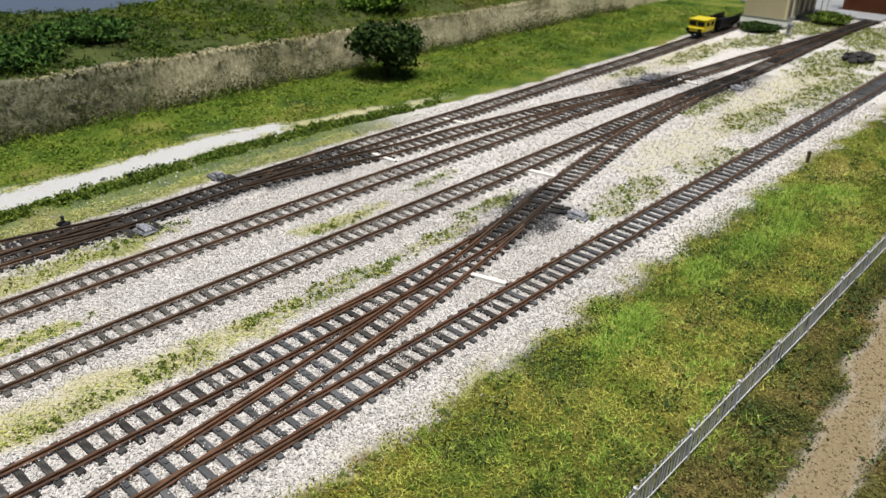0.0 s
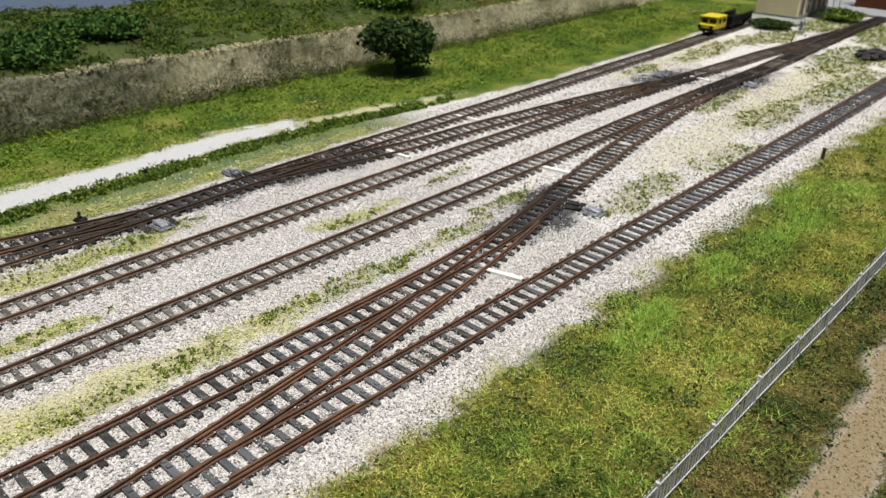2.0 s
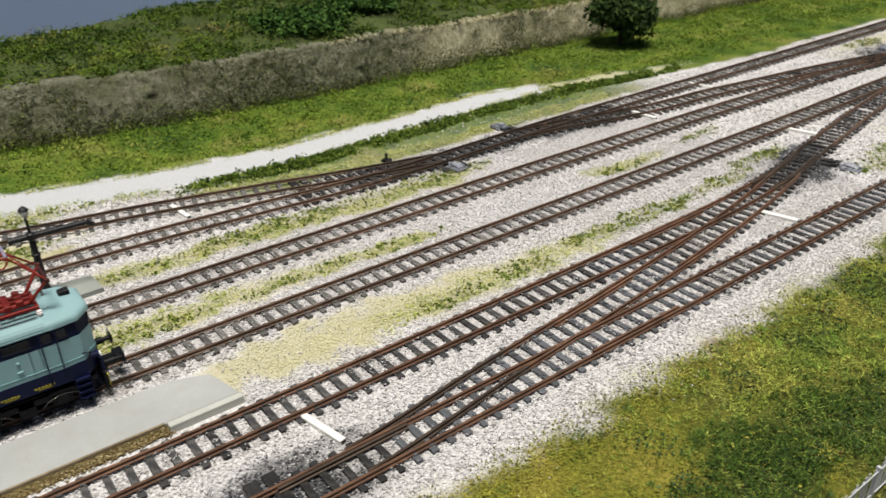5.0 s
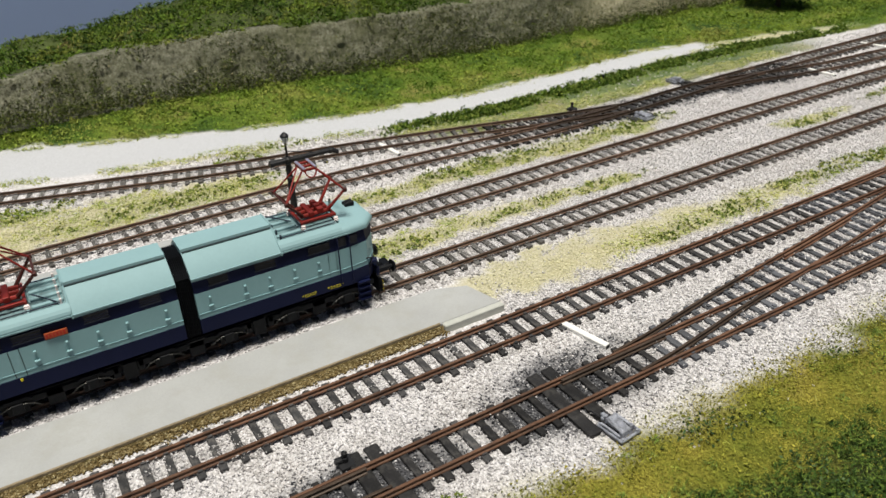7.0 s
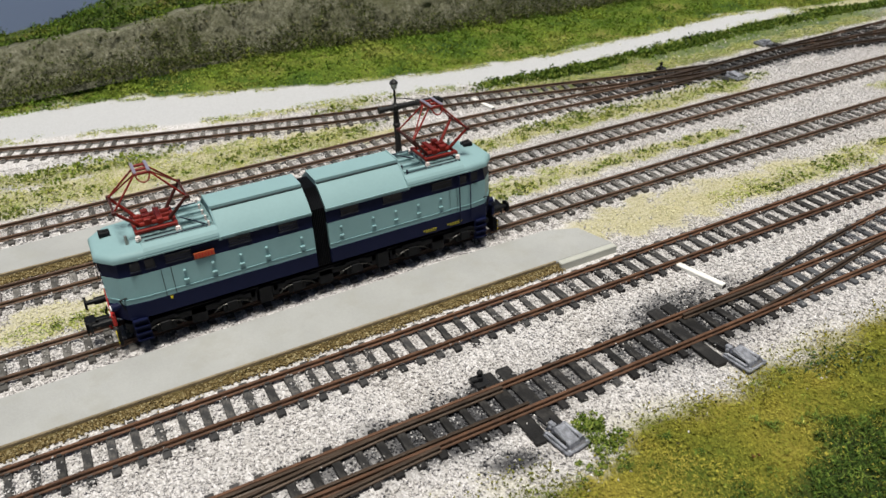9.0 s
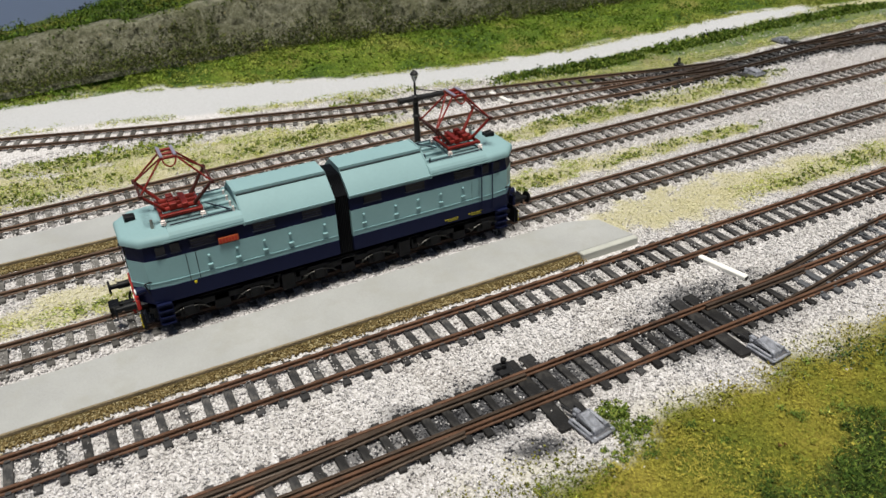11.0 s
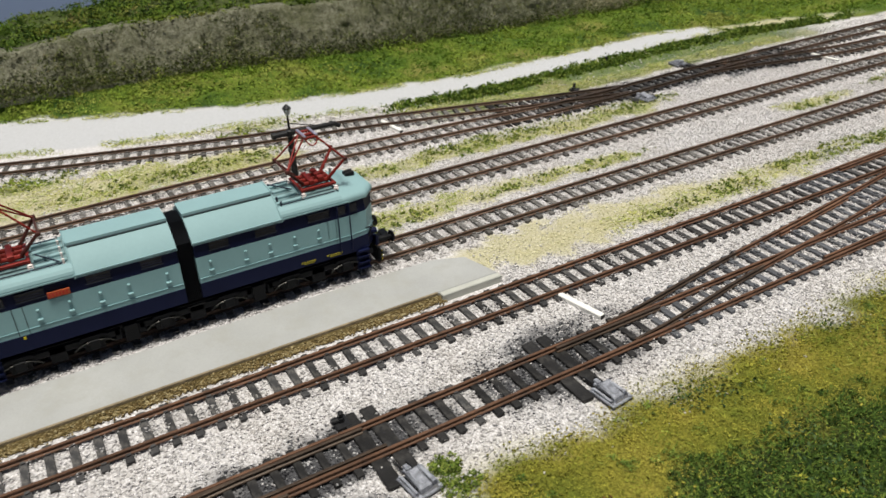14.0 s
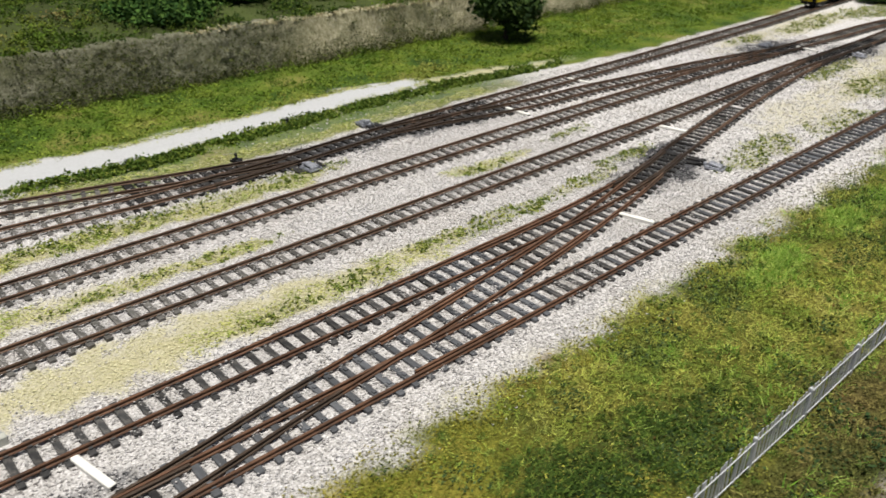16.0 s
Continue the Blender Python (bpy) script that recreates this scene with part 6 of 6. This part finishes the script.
def spread_turf():
    # the field on the near side
    x, y = pick(120000, -0.225, -0.005, -0.42, 0.80, lambda a, b: zones(a, b)["turf"] * (0.35 + 0.75 * smooth01(vnoise(a, b, 0.016, 51), 0.35, 0.6)))
    h = ground_height(x, y)
    lump = smooth01(vnoise(x, y, 0.010, 52), 0.5, 0.75)
    p = np.stack([x, y, h + rng.uniform(0, 0.0012, len(x)) + lump * rng.uniform(0, 0.003, len(x))], -1)
    size = rng.uniform(0.00025, 0.0006, len(x)) * (1 + 0.4 * lump)
    far = zones(x, y)["rough"] > rng.random(len(x))
    moss = zones(x, y)["olive"] > rng.random(len(x))
    tagged(scatter("turf", p[moss], size[moss] * 1.3, LEAF, LEAF_F, M_olive, 0.3), "smooth olive and yellow turf beside the turnouts", "grass", kind="stuff")
    far = far[~moss]
    x, y, p, size = x[~moss], y[~moss], p[~moss], size[~moss]
    tagged(scatter("turf", p[~far], size[~far] * 1.3, LEAF, LEAF_F, M_turf, 0.8), "crumbly green and olive turf flock on the field", "grass", kind="stuff")
    tagged(scatter("turf", p[far], size[far] * 1.5, LEAF, LEAF_F, M_rough, 0.8), "brownish crumbly turf beyond the fence", "grass", kind="stuff")
    x, y = pick(40000, -0.222, -0.190, -0.35, 0.85, lambda a, b: 0.75 * smooth01(a, -0.222, -0.200) * smooth01(vnoise(a, b, 0.014, 81), 0.35, 0.6))
    p = np.stack([x, y, ground_height(x, y) + rng.uniform(0.0004, 0.0013, len(x))], -1)
    tagged(scatter("turf", p, rng.uniform(0.0002, 0.0005, len(x)), TETRA, TETRA_F, M_olive), "thin turf creeping over the ballast edge", "grass", kind="stuff")
    x, y = pick(110000, -0.222, -0.11, -0.30, 0.20, lambda a, b: zones(a, b)["turf"] * zones(a, b)["olive"] * (1 - 0.9 * leafy_growth(a, b)))
    p = np.stack([x, y, ground_height(x, y) + rng.uniform(0.0, 0.0008, len(x)) + 0.0014 * rng.random(len(x)) * smooth01(vnoise(x, y, 0.010, 89, 2), 0.45, 0.75)], -1)
    tagged(blades("grass", p, rng.uniform(0.0008, 0.0020, len(x)), rng.uniform(0.00012, 0.00024, len(x)), M_olive, 1.8), "short olive moss fibres beside the turnouts", "grass", kind="stuff")
    tall = lambda a, b: zones(a, b)["turf"] * (1 - 0.95 * leafy_growth(a, b)) * (1 - 0.99 * zones(a, b)["olive"]) * (0.35 + 0.65 * smooth01(vnoise(a, b, 0.03, 53), 0.42, 0.60))
    x, y = pick(330000, -0.222, -0.005, -0.30, 0.80, tall)
    hummock = smooth01(vnoise(x, y, 0.011, 82, 2), 0.45, 0.8)
    p = np.stack([x, y, ground_height(x, y) + rng.uniform(0.0002, 0.0010, len(x)) + 0.0026 * hummock * rng.random(len(x))], -1)
    size = rng.uniform(0.0014, 0.0042, len(x))
    far = zones(x, y)["rough"] > rng.random(len(x))
    tagged(blades("grass", p[~far], size[~far], rng.uniform(0.00012, 0.00026, (~far).sum()), M_blade, 2.2), "matted static grass fibres on the field", "grass", kind="stuff")
    tagged(blades("grass", p[far], size[far] * 0.7, rng.uniform(0.00016, 0.0003, far.sum()), M_rough, 2.2), "matted brownish fibres beyond the fence", "grass", kind="stuff")
    x, y = pick(7000, -0.205, -0.01, -0.30, 0.80, lambda a, b: zones(a, b)["turf"] * (1 - 0.8 * zones(a, b)["olive"]) * smooth01(vnoise(a, b, 0.022, 95, 2), 0.40, 0.60))
    r = rng.uniform(0.0014, 0.0036, len(x))
    far = zones(x, y)["rough"] > rng.random(len(x))
    base = np.stack([x, y, ground_height(x, y)], -1)
    for sel, m, label in ((far, M_rough, "brownish tussocks beyond the fence"), (~far, M_tussock, "lumpy dark green tussocks on the field")):
        q = domes(base[sel], r[sel], 40, 0.75)
        tagged(blades("grass", q, rng.uniform(0.0010, 0.0024, len(q)), rng.uniform(0.00014, 0.00030, len(q)), m, 1.6), label, "grass", kind="stuff")
    # darker leafy growth in the field
    leafy = lambda a, b: leafy_growth(a, b) * zones(a, b)["turf"]
    x, y = pick(90000, -0.20, -0.06, -0.30, 0.27, leafy)
    p = np.stack([x, y, ground_height(x, y) + rng.uniform(0.0003, 1, len(x)) * 0.0042 * (0.3 + vnoise(x, y, 0.007, 72))], -1)
    tagged(blades("weed", p, rng.uniform(0.0012, 0.0030, len(x)), rng.uniform(0.00018, 0.00036, len(x)), M_leafy, 1.6), "dark green grassy weeds spreading over the field", "weeds", kind="stuff")
    x, y = pick(2600, -0.19, -0.07, -0.30, 0.24, leafy)
    q = domes(np.stack([x, y, ground_height(x, y)], -1), rng.uniform(0.0018, 0.0046, len(x)), 44, 0.8)
    tagged(blades("weed", q, rng.uniform(0.0010, 0.0026, len(q)), rng.uniform(0.00018, 0.00036, len(q)), M_shoulder, 1.4), "tufts of dark green growth in the field", "weeds", kind="stuff")
    clump = lambda a, b: zones(a, b)["turf"] * (1 - leafy_growth(a, b)) * (1 - zones(a, b)["olive"]) * smooth01(vnoise(a, b, 0.009, 73, 2), 0.60, 0.72) * smooth01(vnoise(a, b, 0.05, 74, 2), 0.42, 0.55)
    x, y = pick(90000, -0.212, -0.07, -0.20, 0.80, clump)
    for cx, cy, n, r in ((-0.181, 0.340, 2600, 0.012), (-0.176, 0.312, 1500, 0.010), (-0.169, 0.527, 2600, 0.016), (-0.173, 0.474, 2000, 0.014), (-0.180, 0.425, 1600, 0.012), (-0.190, 0.560, 2000, 0.014), (-0.165, 0.600, 2200, 0.018)):
        x, y = np.concatenate([x, rng.normal(cx, r * 0.5, n)]), np.concatenate([y, rng.normal(cy, r * 0.9, n)])
    p = np.stack([x, y, ground_height(x, y)], -1)
    tagged(blades("grass", p, rng.uniform(0.003, 0.0070, len(x)), rng.uniform(0.00016, 0.00034, len(x)), M_tuft, 1.5), "longer bright green grass tufts in the field", "grass", kind="stuff")
    x, y = pick(60000, -0.205, -0.07, -0.05, 0.70, lambda a, b: zones(a, b)["turf"] * smooth01(vnoise(a, b, 0.022, 83, 3), 0.56, 0.66))
    p = np.stack([x, y, ground_height(x, y) + rng.uniform(0.0006, 0.0036, len(x)) * (0.4 + vnoise(x, y, 0.007, 84))], -1)
    tagged(scatter("weed", p, rng.uniform(0.0004, 0.0010, len(x)), LEAF, LEAF_F, M_blue_leaf), "patches of dark grey-green weeds in the field", "weeds", kind="stuff")
    x, y = pick(15000, -0.215, -0.01, -0.30, 0.80, lambda a, b: zones(a, b)["turf"] * (1 - 0.9 * zones(a, b)["olive"]) * smooth01(vnoise(a, b, 0.006, 75, 2), 0.62, 0.72))
    p = np.stack([x, y, ground_height(x, y) + rng.uniform(0.0004, 0.0026, len(x))], -1)
    tagged(scatter("turf", p, rng.uniform(0.0004, 0.0009, len(x)), TETRA, TETRA_F, M_crumb), "dark brown-green turf crumbs", "grass", kind="stuff")
    # crumbs and darker tufts beyond the fence
    x, y = pick(22000, -0.12, -0.005, 0.0, 0.75, lambda a, b: smooth01(vnoise(a, b, 0.018, 54), 0.58, 0.66) * (1 - 0.9 * zones(a, b)["path"]))
    p = np.stack([x, y, ground_height(x, y) + rng.uniform(0, 0.0035, len(x))], -1)
    tagged(scatter("weed", p, rng.uniform(0.0007, 0.0016, len(x)), LEAF, LEAF_F, M_blue_leaf), "dark leafy weeds along the sandy path", "weeds", kind="stuff")
    x, y = pick(16000, -0.12, -0.005, 0.10, 0.60, lambda a, b: zones(a, b)["path"] * 0.9)
    p = np.stack([x, y, ground_height(x, y) + 0.0001], -1)
    tagged(scatter("gravel", p, rng.uniform(0.0003, 0.0006, len(x)), TETRA, TETRA_F, M_grit), "fine sandy grit on the footpath", "gravel", kind="stuff")
    # plants round the point motors
    x, y = np.concatenate([rng.normal(-0.2170, 0.0022, 26), rng.normal(-0.2085, 0.0030, 16), rng.normal(-0.2040, 0.005, 12)]), np.concatenate([rng.normal(-0.1155, 0.0030, 26), rng.normal(-0.1120, 0.0040, 16), rng.normal(-0.125, 0.006, 12)])
    q = domes(np.stack([x, y, ground_height(x, y)], -1), rng.uniform(0.0012, 0.0026, len(x)), 46, 1.3)
    tagged(scatter("weed", q, rng.uniform(0.0004, 0.0009, len(q)), LEAF, LEAF_F, M_herb), "small bright leafy weed beside the point motor", "weeds", kind="stuff")
    # weeds and straw between the tracks
    green = lambda a, b: np.maximum.reduce([patch(a, b, GREEN_PATCHES, 0.6, 1), patch(a, b, LEFT_GREEN, 0.6, 6), patch(a, b, FAR_GREEN, 0.6, 4)]) * ~on_slab(a, b) * (track_distance(a, b) > 0.013)
    moss = lambda a, b: np.maximum(strips(a, b, MOSS_STRIPS, 0.7, 1), 0.6 * green(a, b)) * ~on_slab(a, b) * (track_distance(a, b) > 0.0135) * (0.45 + 0.55 * smooth01(vnoise(a, b, 0.006, 91, 3), 0.35, 0.55))
    x, y = np.concatenate([pick(430000, -0.62, -0.23, -0.36, 0.45, moss), pick(190000, -0.50, -0.23, 0.45, 1.30, moss)], 1)
    p = np.stack([x, y, ground_height(x, y) + rng.uniform(0.0002, 0.0011, len(x)) + 0.0012 * rng.random(len(x)) * smooth01(vnoise(x, y, 0.007, 92, 2), 0.45, 0.75)], -1)
    tagged(scatter("moss", p, rng.uniform(0.0005, 0.0010, len(x)), LEAF, LEAF_F, M_lime, 0.4), "yellow-green flock moss in strips between the tracks", "moss", kind="stuff")
    tuft = lambda a, b: green(a, b) * smooth01(vnoise(a, b, 0.010, 93), 0.35, 0.55)
    x, y = np.concatenate([pick(22000, -0.60, -0.23, -0.36, 0.45, tuft), pick(9000, -0.50, -0.23, 0.45, 1.35, tuft)], 1)
    r = rng.uniform(0.0010, 0.0024, len(x))
    tagged(scatter("weed", domes(np.stack([x, y, ground_height(x, y)], -1), r, 26), rng.uniform(0.0004, 0.0010, len(x) * 26), LEAF, LEAF_F, M_herb), "small leafy green weeds between the tracks", "weeds", kind="stuff")
    x, y = pick(120000, -0.60, -0.23, -0.36, 1.40, lambda a, b: green(a, b) * (0.3 + smooth01(vnoise(a, b, 0.007, 57), 0.4, 0.6)))
    p = np.stack([x, y, ground_height(x, y) + rng.uniform(0.0003, 0.0028, len(x)) * (0.3 + vnoise(x, y, 0.008, 55))], -1)
    tagged(scatter("weed", p, rng.uniform(0.0004, 0.0009, len(x)), TETRA, TETRA_F, M_weed), "green weeds and moss between the tracks", "weeds", kind="stuff")
    bed = lambda a, b: zones(a, b)["sand"] * ~on_slab(a, b) * (track_distance(a, b) > 0.013)
    x, y = pick(90000, -0.55, -0.23, 0.45, 1.05, bed)
    p = np.stack([x, y, ground_height(x, y) + rng.uniform(0.0, 0.0007, len(x))], -1)
    tagged(scatter("sand", p, rng.uniform(0.0004, 0.0009, len(x)), LEAF, LEAF_F, M_sand), "pale cream sand between the far tracks", "sand", kind="stuff")
    x, y = pick(560000, -0.62, -0.23, -0.36, 0.45, bed)
    p = np.stack([x, y, ground_height(x, y) + rng.uniform(0.0, 0.0009, len(x))], -1)
    tagged(scatter("flock", p, rng.uniform(0.0004, 0.0008, len(x)), LEAF, LEAF_F, M_straw, 0.35), "dry straw-yellow flock between the tracks", "dry grass", kind="stuff")
    # thin pale growth along both edges of the lane
    y = rng.uniform(-0.42, 0.43, 30000)
    side = rng.random(len(y)) < 0.5
    x = np.where(side, np.interp(y, LANE_Y, LANE_FAR) + rng.normal(0.0005, 0.0028, len(y)), np.interp(y, LANE_Y, LANE_NEAR) + rng.normal(0.001, 0.0045, len(y)))
    keep = rng.random(len(y)) < smooth01(vnoise(x, y, 0.016, 96, 3), 0.36, 0.60)
    p = np.stack([x, y, ground_height(x, y) + rng.uniform(0.0002, 0.0012, len(y))], -1)[keep]
    tagged(scatter("flock", p, rng.uniform(0.0004, 0.0009, len(p)), LEAF, LEAF_F, M_lime, 0.7), "thin pale green flock along the lane edges", "dry grass", kind="stuff")
    # the low hedge between lane and tracks
    mid = lambda b: np.interp(b, [-0.05, 0.03, 0.13, 0.25, 0.36, 0.44, 0.56], [-0.575, -0.566, -0.556, -0.560, -0.563, -0.560, -0.545])
    x, y = pick(60000, -0.59, -0.53, 0.03, 0.58, lambda a, b: smooth01(-np.abs(a - mid(b)), -0.011, -0.004) * smooth01(vnoise(a, b, 0.012, 58), 0.35, 0.5) * np.interp(b, [0.03, 0.1, 0.5, 0.58], [0.4, 1, 1, 0.3]))
    hx, hy = pick(6500, -0.59, -0.53, 0.03, 0.58, lambda a, b: smooth01(-np.abs(a - mid(b)), -0.010, -0.003) * smooth01(vnoise(a, b, 0.016, 58), 0.38, 0.52) * np.interp(b, [0.03, 0.1, 0.5, 0.58], [0.5, 1, 1, 0.4]))
    q = domes(np.stack([hx, hy, ground_height(hx, hy)], -1), rng.uniform(0.0018, 0.0046, len(hx)), 34, 1.0)
    tagged(scatter("hedge", q, rng.uniform(0.0007, 0.0014, len(q)), LEAF, LEAF_F, M_hedge), "rounded leafy clumps of the low hedge", "hedge", kind="stuff")
    bulk = smooth01(vnoise(x, y, 0.009, 59), 0.35, 0.7)
    p = np.stack([x, y, ground_height(x, y) + rng.uniform(0, 1, len(x)) * (0.001 + 0.0055 * bulk)], -1)
    tagged(scatter("hedge", p, rng.uniform(0.0007, 0.0016, len(x)), LEAF, LEAF_F, M_hedge), "low ragged green hedge beside the pale lane", "hedge", kind="stuff")


spread_turf()


def spread_hill():
    # bank between lane and wall
    x, y = pick(105000, -0.765, -0.50, -0.42, 1.35, lambda a, b: zones(a, b)["turf"] * smooth01(-a, 0.53, 0.56) * (0.5 + 0.5 * smooth01(vnoise(a, b, 0.02, 61), 0.3, 0.6)))
    p = np.stack([x, y, ground_height(x, y) + rng.uniform(0, 0.0014, len(x))], -1)
    tagged(scatter("turf", p, rng.uniform(0.0007, 0.0015, len(x)), LEAF, LEAF_F, M_bank, 0.8), "bright green flock on the bank below the wall", "grass", kind="stuff")
    x, y = pick(9000, -0.765, -0.53, -0.42, 1.25, lambda a, b: zones(a, b)["turf"] * smooth01(-a, 0.54, 0.57) * smooth01(vnoise(a, b, 0.024, 94, 3), 0.36, 0.58))
    r = rng.uniform(0.0016, 0.0044, len(x))
    tagged(scatter("turf", domes(np.stack([x, y, ground_height(x, y)], -1), r, 19, 0.7), rng.uniform(0.0007, 0.0014, len(x) * 19), LEAF, LEAF_F, M_bank), "lumpy green tussocks on the grassy bank", "grass", kind="stuff")
    x, y = pick(70000, -0.76, -0.53, -0.40, 1.20, lambda a, b: zones(a, b)["turf"] * smooth01(-a, 0.54, 0.58) * smooth01(vnoise(a, b, 0.016, 87, 3), 0.54, 0.66))
    p = np.stack([x, y, ground_height(x, y) + rng.uniform(0.0006, 0.0060, len(x)) * (0.3 + vnoise(x, y, 0.010, 88))], -1)
    tagged(scatter("undergrowth", p, rng.uniform(0.0006, 0.0014, len(x)), LEAF, LEAF_F, M_hedge), "darker leafy clumps on the grassy bank", "undergrowth", kind="stuff")
    x, y = pick(56000, -0.98, -0.708, -0.50, 1.10, lambda a, b: (a < wall_x(b) + 0.001) * (0.45 + 0.55 * smooth01(vnoise(a, b, 0.03, 63), 0.35, 0.55)) * (1 - 0.85 * smooth01(vnoise(a, b, 0.045, 25), 0.66, 0.74)))
    p = np.stack([x, y, hill_height(np.minimum(x, wall_x(y) - 0.005), y) + rng.uniform(0, 0.0022, len(x))], -1)
    tagged(scatter("turf", p, rng.uniform(0.0008, 0.0018, len(x)), LEAF, LEAF_F, M_hill), "mixed green foliage flock on the hillside", "undergrowth", kind="stuff")
    x, y = pick(10000, -0.98, -0.708, -0.50, 1.15, lambda a, b: (a < wall_x(b) - 0.002) * smooth01(vnoise(a, b, 0.03, 63), 0.25, 0.42) * (1 - 0.9 * smooth01(vnoise(a, b, 0.045, 25), 0.60, 0.70)))
    r = 0.0030 + 0.0085 * rng.random(len(x)) ** 2
    base = np.stack([x, y, hill_height(np.minimum(x, wall_x(y) - 0.005), y) + 0.0005], -1)
    deep = rng.random(len(x)) < smooth01(y + 0.1 * (vnoise(x, y, 0.05, 67) - 0.5), 0.12, 0.2) * smooth01(-y + 0.1 * (vnoise(x, y, 0.05, 68) - 0.5), -0.47, -0.36) * 0.85
    deep |= rng.random(len(x)) < smooth01(-y, -0.15, -0.05) * smooth01(vnoise(x, y, 0.03, 70), 0.3, 0.6) * 0.6
    for sel, m, label in ((deep, M_shoulder, "deep green foliage clumps on the shoulder of the hill"), (~deep, M_hill, "rounded green foliage clumps on the hillside")):
        q = domes(base[sel], r[sel], 22)
        tagged(scatter("turf", q, rng.uniform(0.0008, 0.0017, len(q)), LEAF, LEAF_F, m), label, "undergrowth", kind="stuff")
    # lumpy growth along the foot of the wall
    y = rng.uniform(-0.45, 1.2, 26000)
    off = rng.uniform(-0.004, 0.016, len(y))
    x = wall_x(y) + batter(y) + off
    tall = 0.010 * smooth01(vnoise(y, off, 0.012, 69), 0.35, 0.75) * (1 - np.clip(off, 0, 1) / 0.018)
    p = np.stack([x, y, ground_height(x, y) + rng.random(len(y)) * tall], -1)
    tagged(scatter("undergrowth", p, rng.uniform(0.0005, 0.0013, len(y)), LEAF, LEAF_F, M_bank), "ragged green growth along the foot of the wall", "undergrowth", kind="stuff")
    # growth clinging to the wall
    n = 105000
    y, t = rng.uniform(-0.45, 1.2, n), rng.random(n) ** 1.3
    over = smooth01(y, 0.08, 0.16) * smooth01(-y, -0.40, -0.28)
    keep = rng.random(n) < np.maximum.reduce([over * 0.75, smooth01(vnoise(y, t * 0.05, 0.022, 65), 0.50, 0.66), smooth01(-t + 0.5 * (vnoise(y, t * 0.05, 0.03, 97) - 0.5), -0.60, -0.20) * 0.9]) * np.clip(np.interp(y, [-0.3, 0.0, 0.3, 0.6], [0.5, 0.9, 0.5, 0.45]) + smooth01(-t, -0.3, -0.05), 0, 1)
    y, t = y[keep], t[keep]
    lo, hi = np.interp(y, BANK_Y, BANK_Z), np.interp(y, BANK_Y, WALL_TOP)
    x = wall_x(y) + batter(y) * (1 - t) + rng.uniform(-0.003, 0.005, len(y))
    p = np.stack([x, y, lo + (hi - lo) * t], -1)
    tagged(scatter("creeper", p, rng.uniform(0.0005, 0.0013, len(y)), LEAF, LEAF_F, M_creeper), "patchy green creeper on the stone wall", "creeper", kind="stuff")
    # broken stone on the face and a crumbling pale rim
    n = 60000
    y, t = rng.uniform(-0.45, 1.2, n), rng.random(n)
    keep = rng.random(n) < np.interp(y, [0.1, 0.40], [0.12, 0.08]) * smooth01(vnoise(y, t * 0.05, 0.010, 66), 0.3, 0.6)
    y, t = y[keep], t[keep]
    lo, hi = np.interp(y, BANK_Y, BANK_Z), np.interp(y, BANK_Y, WALL_TOP)
    p = np.stack([wall_x(y) + batter(y) * (1 - t) + rng.uniform(-0.002, 0.002, len(y)), y, lo + (hi - lo) * t], -1)
    light = rng.random(len(y)) < np.interp(y, [0.25, 0.42], [0.06, 1.0])
    size = rng.uniform(0.0004, 0.0011, len(y)) * np.interp(y, [0.05, 0.3], [1.0, 0.6])
    tagged(scatter("rubble", p[~light], size[~light], OCTA, OCTA_F, M_chip), "dark broken stones in the rough wall face", "stones", kind="stuff")
    tagged(scatter("rubble", p[light], size[light], OCTA, OCTA_F, M_chip_pale), "pale beige chips in the wall face", "stones", kind="stuff")
    y = rng.uniform(0.25, 1.2, 2500)
    p = np.stack([wall_x(y) + rng.normal(-0.002, 0.002, len(y)), y, np.interp(y, BANK_Y, WALL_TOP) + rng.normal(0.001, 0.0012, len(y))], -1)
    tagged(scatter("rubble", p, rng.uniform(0.0006, 0.0014, len(y)), OCTA, OCTA_F, M_chip_pale), "pale crumbling stones along the top of the wall", "stones", kind="stuff")


spread_hill()
